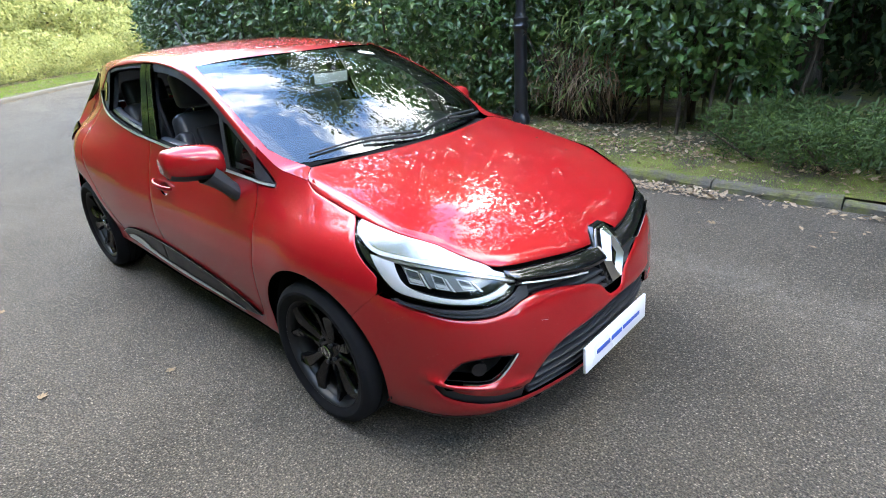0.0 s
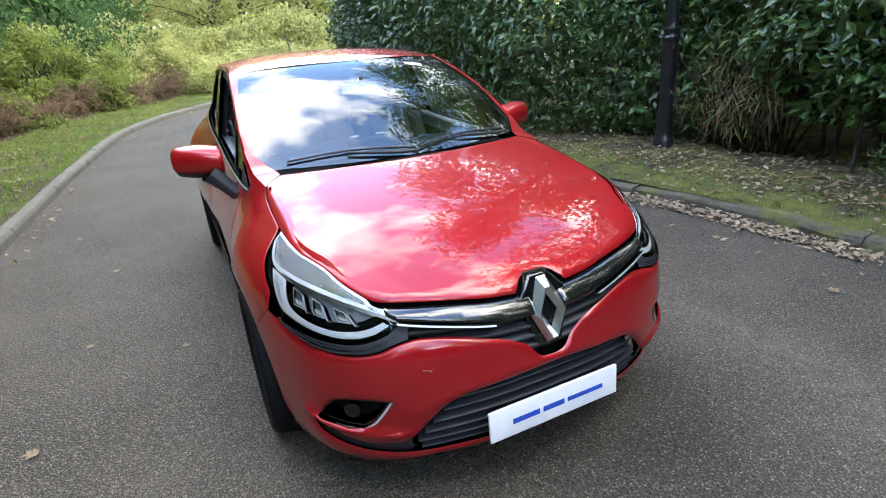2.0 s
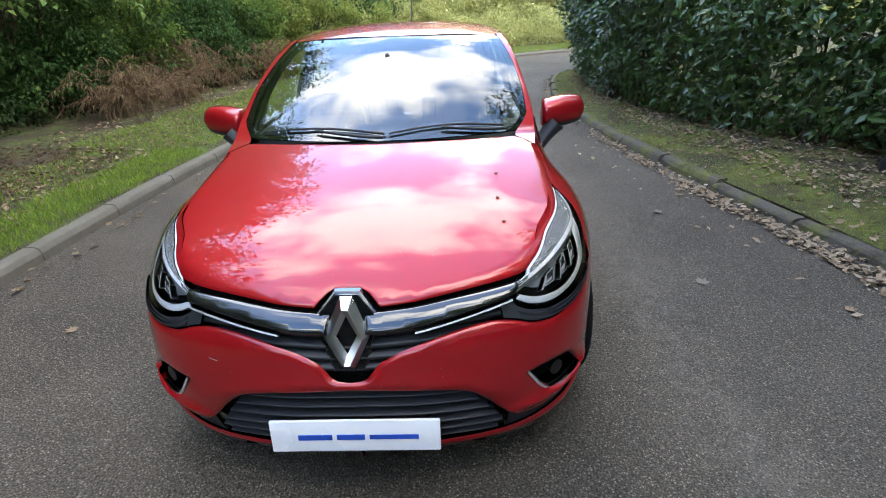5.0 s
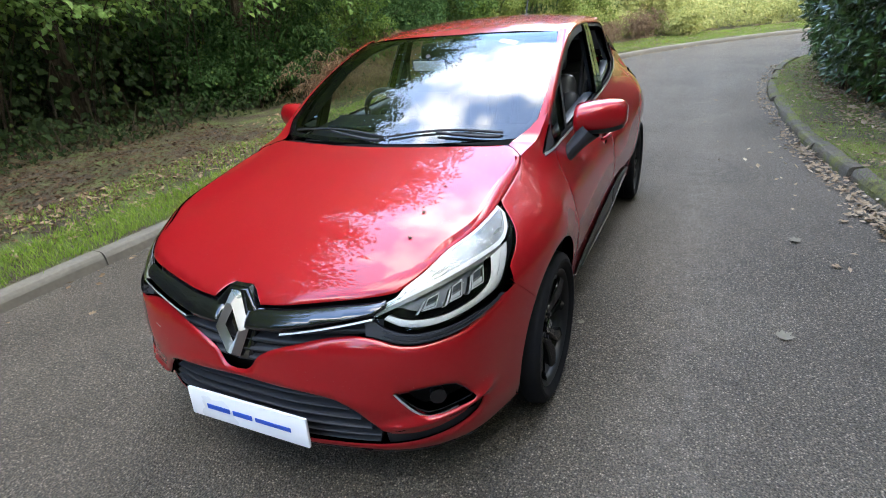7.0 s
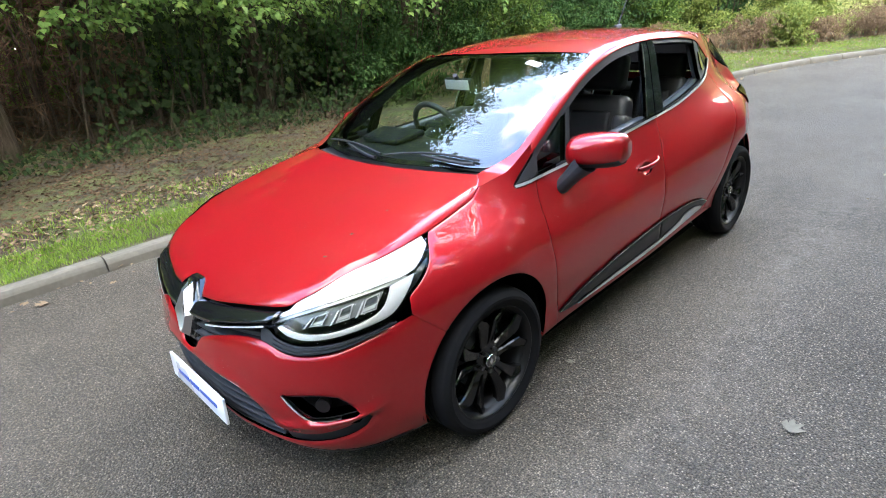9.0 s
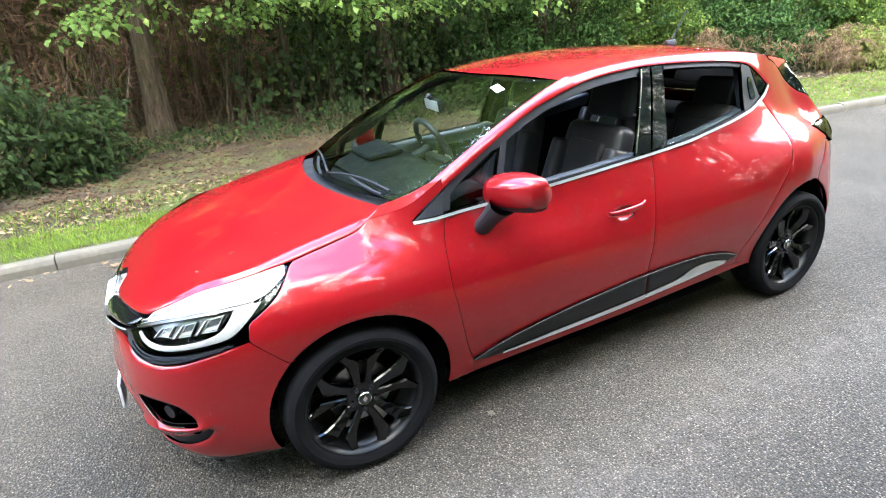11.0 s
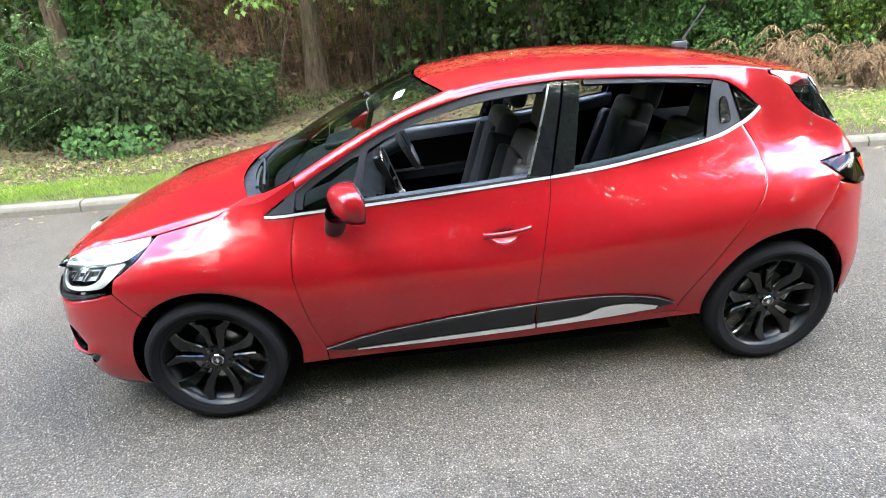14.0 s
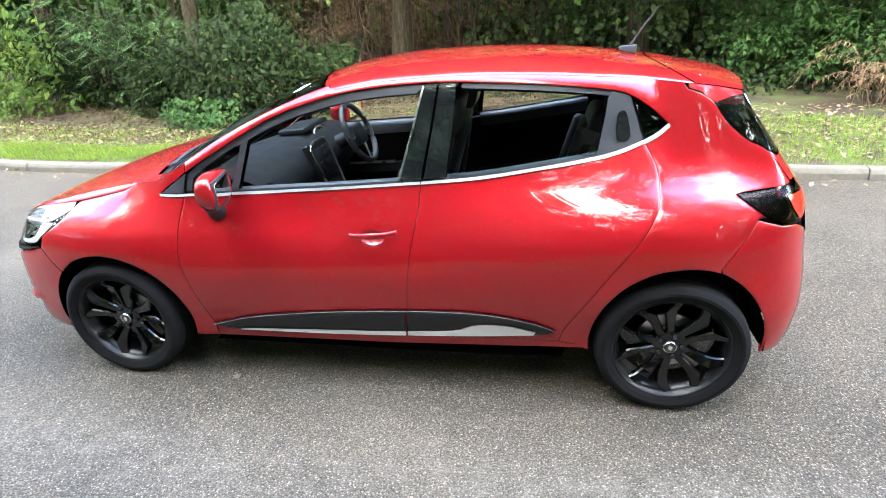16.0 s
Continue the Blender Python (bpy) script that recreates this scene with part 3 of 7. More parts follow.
# left side: hedge, bush, stems, low conifer
hedge("laurel_hedge", [(-2.05, 4.6), (-2.7, 4.12), (-3.7, 3.54), (-5, 3.02), (-6.7, 2.72), (-8.5, 2.72), (-10.4, 2.98), (-12, 3.7), (-13.8, 5.2), (-15.4, 7.6), (-16.6, 10.4)], 3.8, 0.85, 830, 0.118, M_LAUREL, 11, "tall dark green laurel hedge with glossy leaves", bare=0.06, tuck=0.45, broad=0.48, stems=2, droop=0.35)
hedge("laurel_bush", [(0.60, 4.35), (0.1, 4.05), (-0.7, 4.0), (-1.5, 4.2), (-2.3, 4.7)], 4.1, 0.8, 840, 0.118, M_LAUREL_NEW, 12, "bright green laurel bush with large glossy leaves", "bush", 0.42, tuck=1.0, broad=0.5, droop=0.25)
hedge("back_hedge", [(5.0, 6.0), (2.6, 6.5), (0.4, 6.5), (-1.2, 6.0), (-3, 5.4)], 3.3, 1.2, 420, 0.15, M_RHODO, 15, "growth behind the bushes, its leaves coloured dark for the shaded gap", "hedge", 0.0)
hedge("bamboo_clump", [(-1.35, 4.25), (-1.8, 4.2), (-2.3, 4.35)], 1.5, 0.35, 260, 0.20, M_BAMBOO, 16, "clump of narrow pale green bamboo leaves beside the lamp post", "bamboo", 0.15, broad=0.11, inner=0.2, stems=60)
hedge("dry_stalks", [(-1.2, 4.3), (-1.7, 4.25), (-2.2, 4.4)], 0.95, 0.3, 560, 0.26, M_BROWN, 17, "dead brown stalks hanging below the bush", "dry stalks", 0.02, broad=0.05, inner=0.3, stems=70, droop=1.5, lift=0.2)
hedge("juniper", [(2.6, 3.75), (1.6, 3.45), (0.9, 3.42), (0.25, 3.55), (-0.05, 3.9)], 0.55, 0.9, 5200, 0.075, M_JUNIPER, 18, "low spreading dark green juniper hanging over the kerb", "juniper", 0.03, ragged=0.35, broad=0.16, inner=0.5, tuck=0.1, aim=(0.5, 0), droop=-0.25, stems=14)
hedge("conifer", [(3.4, 4.0), (2.4, 4.1), (1.75, 4.35)], 1.35, 0.9, 1500, 0.11, M_JUNIPER, 19, "dark sprawling conifer behind the juniper", "conifer", 0.1, ragged=0.4, broad=0.13, inner=0.5, aim=(0.5, 0), droop=0.0, stems=14)
hedge("dead_leaf_branch", [(2.9, 4.1), (2.2, 4.15), (1.7, 4.35)], 1.9, 0.4, 70, 0.10, M_LITTER, 20, "withered brown leaves caught on the conifer", "dead leaves", 0.9, broad=0.6, inner=0.1, stems=6, aim=(0.5, 0))

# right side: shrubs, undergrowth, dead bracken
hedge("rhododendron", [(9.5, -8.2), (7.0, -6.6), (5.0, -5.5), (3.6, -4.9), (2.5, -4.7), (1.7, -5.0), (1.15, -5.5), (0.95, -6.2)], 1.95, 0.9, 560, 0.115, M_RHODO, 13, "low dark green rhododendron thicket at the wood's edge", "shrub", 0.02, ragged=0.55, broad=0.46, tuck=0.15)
hedge("bramble_patch", [(3.6, -4.55), (2.9, -4.35), (2.2, -4.4)], 0.42, 0.4, 600, 0.085, M_SHRUB, 23, "light green bramble at the foot of the thicket", "bramble", 0.0, broad=0.7, tuck=0.05)
hedge("roadside_shrub", [(6.2, -4.9), (8.0, -5.3), (10.5, -6.2), (13.0, -7.6), (17.0, -9.8)], 2.9, 1.0, 360, 0.11, M_WOOD_LEAF, 27, "mixed green shrubs where the road bends", "shrub", 0.05, broad=0.5, bulge_by=2.2, ragged=0.45, stems=3, aim=(5, 0))
hedge("holly_thicket", [(-1.6, -8.6), (-3.6, -8.3), (-5.2, -7.9), (-7.4, -7.6)], 2.6, 1.0, 330, 0.10, M_RHODO, 47, "thicket under the hazels, its leaves coloured dark for the shade", "thicket", 0.02, ragged=0.5, broad=0.5, tuck=0.2, bulge_by=1.8)
hedge("undergrowth", [(1.0, -6.2), (-0.5, -6.1), (-2.2, -5.9), (-4, -5.8), (-6, -5.7), (-8, -5.2), (-11, -4.6), (-14, -3.6)], 0.75, 1.3, 300, 0.08, M_RHODO, 14, "patchy undergrowth along the edge of the wood, coloured dark for the shade", "undergrowth", 0.0, ragged=0.8, broad=0.6, tuck=0.1)
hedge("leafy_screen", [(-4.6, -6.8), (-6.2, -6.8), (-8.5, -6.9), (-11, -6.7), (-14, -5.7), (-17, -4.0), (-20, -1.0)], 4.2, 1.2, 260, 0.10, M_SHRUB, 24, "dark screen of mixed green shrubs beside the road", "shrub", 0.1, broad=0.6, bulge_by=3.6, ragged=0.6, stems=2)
# hazel leaves in the dark leaf colour, painted dim for the shade
hedge("hazel_thicket", [(-0.6, -6.9), (-2.0, -6.6), (-3.4, -6.5), (-5.0, -6.6)], 2.4, 0.9, 80, 0.115, M_RHODO, 48, "broad hanging leaves coloured dark for the shade at the wood's edge", "thicket", 0.1, ragged=0.25, broad=0.75, tuck=0.3, bulge_by=1.6, stems=3)
for k, (x, y, r, h) in enumerate([(-6.4, -4.75, 0.9, 1.1), (-7.6, -4.6, 0.75, 0.9), (-8.9, -5.0, 0.9, 1.45), (-10.3, -4.7, 0.7, 1.1), (-14.6, -2.9, 0.9, 1.1), (-16.3, -1.7, 0.8, 0.95), (-11.6, -4.0, 0.9, 1.2), (-13.1, -3.4, 0.8, 0.8), (-17.4, -0.8, 0.9, 1.2)]):
    bracken(60 + k, x, y, r, h)
# shrubs towards the bend take the leaf colours lightened for sunlight
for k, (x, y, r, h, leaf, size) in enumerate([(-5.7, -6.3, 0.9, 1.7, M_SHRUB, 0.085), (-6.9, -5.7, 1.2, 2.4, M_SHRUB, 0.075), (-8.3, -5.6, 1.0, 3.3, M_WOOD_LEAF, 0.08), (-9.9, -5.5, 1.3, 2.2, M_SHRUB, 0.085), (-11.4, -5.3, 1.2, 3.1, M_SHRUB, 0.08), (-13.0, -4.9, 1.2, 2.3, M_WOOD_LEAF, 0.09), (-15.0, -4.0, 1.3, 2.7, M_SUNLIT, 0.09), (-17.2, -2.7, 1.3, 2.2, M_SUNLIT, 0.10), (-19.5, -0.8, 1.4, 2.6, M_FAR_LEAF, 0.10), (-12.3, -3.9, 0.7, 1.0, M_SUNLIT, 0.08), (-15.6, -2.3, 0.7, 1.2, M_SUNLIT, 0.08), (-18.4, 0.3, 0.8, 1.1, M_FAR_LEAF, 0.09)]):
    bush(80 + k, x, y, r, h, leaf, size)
fronds("rowan_sapling", 26, (4.3, -4.85, 1.75), np.array([0.62, 0.36, 0.42]), 150, "young tree with feathery compound green leaves", M_ROWAN)
for k, (x, y, n, top, reach) in enumerate([(1.3, -7.4, 5, 2.7, 3.3), (-0.7, -7.3, 8, 2.7, 3.2), (-2.2, -7.2, 8, 2.6, 3.2), (-3.5, -7.0, 9, 2.7, 3.0), (-4.9, -6.9, 9, 2.8, 2.6), (-6.4, -6.3, 12, 2.7, 2.2)]):
    hazel(30 + k, x, y, n, top, reach, "hazel shrub with broad green leaves arching over the verge", M_HAZEL)

# woods: trunks, crowns, shaded depth
trunk_tree = tree("tree", 21, 12, 4.3, 64, 110, 0.21, M_WOOD_LEAF, 0.18, 0.34, "tall woodland tree with a ragged green crown")
trunk_tree.matrix_basis = pose(0.42, -7.0, 0)
SPOTS = [(4.8, -8.0, 70, 1.0), (-3.6, -7.9, 160, 1.05), (-7.6, -7.4, 250, 0.95), (-12.5, -7.6, 20, 1.0), (9.5, -9.5, 130, 1.1), (-17.5, -8.6, 300, 1.05)]
SPOTS += [(1.3, 7.9, 120, 0.95), (5.7, 6.8, 10, 0.95), (-6.4, 8.2, 90, 0.95), (7.8, 6.8, 280, 1.0), (12.5, 5.0, 110, 1.0), (13.5, -10.5, 210, 1.0)]
# trees added inside the wood; their unseen crowns block light from above
SPOTS += [(-2.0, -9.0, 15, 1.0), (-5.6, -9.6, 190, 1.0), (6.6, -10.4, 100, 1.1), (-9.4, -9.4, 45, 1.0), (-15, -8.4, 230, 1.1)]
SPOTS += [(2.2, -11, 80, 1.25), (-1.6, -12, 320, 1.2), (-5.8, -12, 140, 1.3), (-10.5, -11.5, 220, 1.3), (7.2, -13, 30, 1.3), (18.5, -5, 60, 1.1), (19, 3, 190, 1.1)]
for x, y, rz, sc in SPOTS:
    copy_thing(trunk_tree, pose(x, y, 0, 0, 0, rz)).scale = (sc, sc, sc)
lane_tree = tree("lane_tree", 28, 9.5, 3.4, 28, 190, 0.17, M_WOOD_LEAF, 0.15, 0.45, "slender tree leaning over the lane with sparse leaves", (0.4, -2.4))
lane_tree.matrix_basis = pose(-4.6, 6.3, 0)
for x, y, rz, sc in [(0.2, 7.0, -8, 1.0), (-9.3, 6.6, 12, 0.95), (-6.4, -7.0, 176, 1.0)]:
    copy_thing(lane_tree, pose(x, y, 0, 0, 0, rz)).scale = (sc, sc, sc)
rnd = np.random.RandomState(5)
pole = tagged(new("sapling"), "thin bare woodland sapling in the shade", "sapling")
pz = np.linspace(0, 1, 7)
child("stem", arrays_mesh("stem", *tube(np.c_[0.10 * np.sin(pz * 4), 0.14 * np.sin(pz * 3 + 1) - 0.12, pz * 5.2 - 0.1], 0.055 * (1 - 0.75 * pz), 7), M_BARK, True), pole)
pole.matrix_basis = pose(-1.9, -8.1, 0)
for k in range(40):
    x, y = rnd.uniform(-12, 8), rnd.uniform(-11.5, -7.8)
    sc = rnd.uniform(0.6, 1.25)
    copy_thing(pole, pose(x, y, 0, rnd.normal(0, 5), rnd.normal(0, 5), rnd.uniform(0, 360))).scale = (sc, sc, sc)
# two leaf walls added to stand for the dark shade between the trunks
hedge("wood_interior", [(14, -15), (8, -14), (2, -13.4), (-4, -13.6), (-10, -12.6), (-16, -10), (-22, -6), (-26, -1)], 9, 2.6, 80, 0.36, M_SHRUB, 40, "wall of dark leaves added for the wood's shaded depth", "woodland", 0.0, "stuff", broad=0.6, bulge_by=3.0, stems=3, inner=0.6)
hedge("shaded_thicket", [(12, -12.5), (7, -12), (2, -11.4), (-4, -11.5), (-9, -10.4), (-14, -8.4)], 4.6, 1.6, 130, 0.26, M_WOOD_LEAF, 44, "leaf wall added to darken the gaps between the trunks", "thicket", 0.0, "stuff", broad=0.6, bulge_by=2.0, stems=3, inner=0.8)
hedge("brushwood", [(3.2, -8.3), (1.6, -7.9), (0.0, -7.7), (-1.6, -8.2)], 3.0, 1.0, 260, 0.30, M_WOOD_LITTER, 46, "tangle of brown twigs between the trunks", "brushwood", 0.1, broad=0.05, bulge_by=2.0, stems=16, inner=0.5, ragged=0.3, droop=-0.2)
hedge("shaded_holly", [(6.5, -9.6), (4.2, -8.6), (2.7, -8.3)], 3.4, 1.2, 190, 0.15, M_SHRUB, 45, "dark evergreen growth deep in the shade", "thicket", 0.0, broad=0.5, bulge_by=2.0, stems=4, inner=0.7, ragged=0.3)
# added belt, out of view, that keeps low sky out of the car's reflections
hedge("woodland_behind", [(14, -17), (20, -11), (22, -3), (21, 5), (15, 9.5), (8, 9.6), (0, 9.4), (-8, 9.6), (-13, 12), (-15, 18)], 5.4, 2.4, 170, 0.32, M_SHRUB, 41, "unseen belt of leaves added to close off the low sky", "woodland", 0.0, "stuff", broad=0.6, bulge_by=3.0, stems=2, inner=0.6)

# beyond the bend: autumn growth, its leaf colours lightened to stand for sunlight
far_tree = tree("far_tree", 22, 9, 4.0, 60, 150, 0.16, M_FAR_LEAF, 0.2, 0.05, "yellow-green autumn tree beyond the bend, leaves lightened for sunlight")
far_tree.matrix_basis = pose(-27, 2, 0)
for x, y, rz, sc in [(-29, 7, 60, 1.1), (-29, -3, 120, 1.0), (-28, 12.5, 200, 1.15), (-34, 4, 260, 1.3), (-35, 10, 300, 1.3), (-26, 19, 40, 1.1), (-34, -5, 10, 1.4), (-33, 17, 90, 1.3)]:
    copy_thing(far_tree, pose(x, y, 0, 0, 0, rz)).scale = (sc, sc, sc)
hedge("far_thicket", [(-21, -5), (-23, -1.5), (-24.5, 3), (-25.6, 8), (-26.5, 14), (-26.5, 24)], 3.2, 1.6, 420, 0.14, M_FAR_LEAF, 42, "yellow-green thicket beyond the bend, leaves lightened for sunlight", "thicket", 0.0, "stuff", broad=0.55, bulge_by=4.0, stems=0, ragged=0.4)
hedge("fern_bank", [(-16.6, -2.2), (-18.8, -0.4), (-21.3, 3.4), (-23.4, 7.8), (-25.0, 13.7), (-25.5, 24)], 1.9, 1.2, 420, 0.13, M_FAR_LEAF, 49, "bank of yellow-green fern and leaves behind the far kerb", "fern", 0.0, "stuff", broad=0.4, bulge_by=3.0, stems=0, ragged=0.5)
hedge("far_wood", [(-30, -14), (-38, -6), (-42, 4), (-42, 16), (-38, 30)], 15, 4.0, 60, 0.5, M_FAR_LEAF, 43, "distant woodland, leaves lightened for sunlight", "woodland", 0.0, "stuff", broad=0.6, bulge_by=6.0, stems=0)


# ---- lamp post ----
post = tagged(new("lamp_post"), "black painted cast-iron lamp post at the hedge", "lamp post")


def lathe(name, prof, mat, parent, n=28):
    a = np.linspace(0, 2 * np.pi, n, endpoint=False)
    p = np.array(prof, float)
    v = np.stack([p[:, None, 0] * np.cos(a), p[:, None, 0] * np.sin(a), np.broadcast_to(p[:, 1:2], (len(p), n))], -1).reshape(-1, 3)
    i, j = np.arange(len(p) - 1)[:, None] * n, np.arange(n)
    me = arrays_mesh(name, v, np.stack([i + j, i + (j + 1) % n, i + n + (j + 1) % n, i + n + j], -1).reshape(-1, 4), mat, True)
    me.set_sharp_from_angle(angle=radians(35))
    return child(name, me, parent)


lathe("base", [(0.0, 0.0), (0.115, 0.0), (0.115, 0.10), (0.098, 0.13), (0.090, 0.16), (0.086, 0.20)], M_IRON, post)
lathe("lower_column", [(0.082, 0.18), (0.080, 0.70), (0.078, 1.16)], M_IRON, post)
lathe("collar", [(0.078, 1.15), (0.092, 1.165), (0.096, 1.19), (0.084, 1.205), (0.080, 1.24), (0.088, 1.255), (0.088, 1.275), (0.070, 1.29), (0.062, 1.33)], M_IRON, post)
lathe("upper_column", [(0.058, 1.31), (0.054, 2.4), (0.048, 3.9), (0.0, 3.92)], M_IRON, post)
post.matrix_basis = pose(-2.40, 4.02, 0.10)


# ---- fallen leaves and grass ----
def scatter(name, curve, out, spots, size, leaf, label, category, seed, upright=False, narrow=0.6, top=0.098):
    """Small leaves or blades strewn along a kerb. spots: (from, to, near, far, count) as shares of the run and metres from the kerb."""
    rnd = np.random.RandomState(seed)
    ps, ws, us, ls = [], [], [], []
    for a, b, near, far, count in spots:
        along = rnd.uniform(a * 419, b * 419, count)
        i = np.minimum(along.astype(int), 418)
        part_way = (along - i)[:, None]
        d = near + (far - near) * rnd.uniform(0, 1, count) ** (1.0 if far > 0.2 else 1.6)
        q = curve[i] * (1 - part_way) + curve[i + 1] * part_way + out[i] * d[:, None] + rnd.normal(0, 0.03, (count, 2))
        z = np.array([verge_z(e, *xy, top) if e > 0.12 else 0.002 for e, xy in zip(d, q)])
        z = np.where((d > 0.0) & (d <= 0.13), top + 0.008, z)
        ps.append(np.c_[q, z + (0.0 if upright else rnd.uniform(0.004, 0.022, count))])
        ang = rnd.uniform(0, 2 * np.pi, count)
        ws.append(np.c_[np.cos(ang), np.sin(ang), rnd.uniform(1.0, 3.0, count) if upright else rnd.normal(0, 0.22, count)])
        us.append(np.c_[rnd.normal(0, 0.3, (count, 2)), np.full(count, 0.3 if upright else 1.0)])
        ls.append(size * rnd.uniform(0.5, 1.3, count))
    L = np.concatenate(ls)
    v, f = leaves(np.concatenate(ps), np.concatenate(ws), np.concatenate(us), L, L * narrow, 0.2, -0.15 if not upright else 0.1)
    return tagged(new(name, arrays_mesh(name, v, f, leaf)), label, category, kind="stuff")


def share(curve, x):
    return float(np.argmin(np.abs(curve[:, 0] - x)) / 419)


rA, rC, rD = share(KERB_R, 8), share(KERB_R, -4), share(KERB_R, -20.5)
lA, l0, lB, lC, lD = share(KERB_L, 4), share(KERB_L, 0.4), share(KERB_L, -2.6), share(KERB_L, -5), share(KERB_L, -12)
scatter("grass", KERB_R, OUT_R, [(0.0, rA, 0.14, 1.6, 9000), (rA, rC, 0.14, 0.70, 30000), (rA, rC, 0.6, 1.5, 9000), (rC, rD, 0.14, 1.9, 46000)], 0.058, M_GRASS, "short green grass along the verge", "grass", 51, True, 0.10)
scatter("moss_grass", KERB_L, OUT_L, [(lA, lC, 0.06, 1.0, 22000), (lC, lD, 0.08, 0.8, 12000)], 0.026, M_GRASS, "thin short grass in the moss", "grass", 52, True, 0.10, 0.072)
scatter("leaf_litter", KERB_R, OUT_R, [(rA, rC, 0.45, 1.6, 3200), (rC, rD, 0.3, 2.6, 6800), (rA, rD, -0.22, 0.0, 320)], 0.062, M_LITTER, "dry brown fallen leaves on the grass", "fallen leaves", 53)
scatter("wood_litter", KERB_R, OUT_R, [(rA, rC, 0.9, 5.5, 30000), (rA, rC, 4.5, 11.0, 14000)], 0.047, M_WOOD_LITTER, "brown leaf litter darkened for the shade under the trees", "fallen leaves", 55)
scatter("gutter_leaves", KERB_L, OUT_L, [(lA, l0, -0.16, 0.0, 190), (l0, lB, -0.20, 0.0, 950), (lB, lC, -0.15, 0.0, 330), (lC, lD, -0.12, 0.0, 260), (lA, lC, -0.6, -0.2, 40), (lA, lD, -0.9, -0.2, 20)], 0.052, M_GUTTER, "pale dry leaves gathered along the kerb", "fallen leaves", 54, top=0.072)
scatter("hedge_litter", KERB_L, OUT_L, [(lA, lC, 0.55, 1.9, 4200), (lC, lD, 0.45, 1.6, 3600), (lA, lD, 0.14, 0.9, 1300)], 0.055, M_LITTER, "brown fallen leaves below the hedge", "fallen leaves", 56, top=0.072)

FALLEN = [(-0.548, 0.828, 0.045), (-0.70, 1.737, 0.085), (-0.304, -1.754, 0.065), (-3.187, -2.23, 0.07), (-2.41, -1.553, 0.05), (-0.897, -1.139, 0.05), (-1.196, -1.613, 0.05), (-1.895, 1.878, 0.085), (1.07, -2.35, 0.10), (0.62, -2.30, 0.06), (-1.55, 2.05, 0.06), (-0.35, 2.35, 0.06), (0.55, 2.15, 0.07), (-2.3, 2.2, 0.07), (-4.1, 1.9, 0.06), (-3.5, -1.9, 0.05), (-5.2, -1.4, 0.05), (0.2, -1.95, 0.05)]
v, f = leaves(np.array([(-0.5, 0, 0.06), (-0.42, 0.02, 0.05), (-0.42, -0.02, 0.05), (-0.1, 0.1, 0.05), (-0.1, -0.1, 0.05)]), np.array([(1, 0, 0.0), (0.6, 0.8, 0.1), (0.6, -0.8, 0.1), (0.7, 0.7, 0.12), (0.7, -0.7, 0.12)]), np.tile([0, 0, 1.0], (5, 1)), np.array([1.0, 0.55, 0.55, 0.5, 0.5]), np.array([0.42, 0.34, 0.34, 0.3, 0.3]), 0.10, -0.12)
LEAF_V, LEAF_F = v, f
for k, (x, y, size) in enumerate(FALLEN):
    ob = new("fallen_leaf", arrays_mesh("fallen_leaf", v * size, f, M_PALE if k in (0, 1, 3, 7) else M_LITTER))
    ob.matrix_basis = pose(x, y, 0.003, 0, 0, 137.0 * k)
    tagged(ob, "single dry fallen leaf lying on the asphalt", "leaf", "leaves on the road")

# ---- the car's body surfaces ----
def pchip(xs, ys):
    """A smooth curve through (xs, ys) that does not overshoot; ys may have further columns."""
    xs, ys = np.asarray(xs, float), np.asarray(ys, float)
    h = np.diff(xs)
    sl = np.diff(ys, axis=0) / h.reshape(-1, *([1] * (ys.ndim - 1)))
    m = np.zeros_like(ys)
    m[0], m[-1] = sl[0], sl[-1]
    a, b = sl[:-1], sl[1:]
    m[1:-1] = np.where(a * b > 0, 2 * a * b / np.where(a + b == 0, 1, a + b), 0)

    def at(x):
        x = np.asarray(x, float)
        i = np.clip(np.searchsorted(xs, x) - 1, 0, len(xs) - 2)
        hh = h[i]
        t = (x - xs[i]) / hh
        sh = x.shape + (1,) * (ys.ndim - 1)
        t, hh = t.reshape(sh), hh.reshape(sh)
        tc = np.clip(t, 0, 1)
        y = (2 * tc**3 - 3 * tc**2 + 1) * ys[i] + (tc**3 - 2 * tc**2 + tc) * hh * m[i] + (3 * tc**2 - 2 * tc**3) * ys[i + 1] + (tc**3 - tc**2) * hh * m[i + 1]
        return y + (t - tc) * hh * np.where(t > 1, m[i + 1], m[i])

    return at


# The plan outline of the left half at its widest, front centre to rear centre.
PLAN = np.array([(0.845, 0), (0.822, 0.25), (0.735, 0.53), (0.60, 0.705), (0.40, 0.797), (0.15, 0.846), (-0.10, 0.858), (-0.45, 0.835), (-1.35, 0.825), (-2.05, 0.855), (-2.55, 0.868), (-2.80, 0.845), (-3.03, 0.75), (-3.15, 0.55), (-3.20, 0.25), (-3.21, 0)])
LEVELS = np.array([0.14, 0.24, 0.34, 0.46, 0.58, 0.68, 0.76, 0.82, 0.88, 0.94, 1.00, 1.08, 1.16, 1.24, 1.32, 1.40])
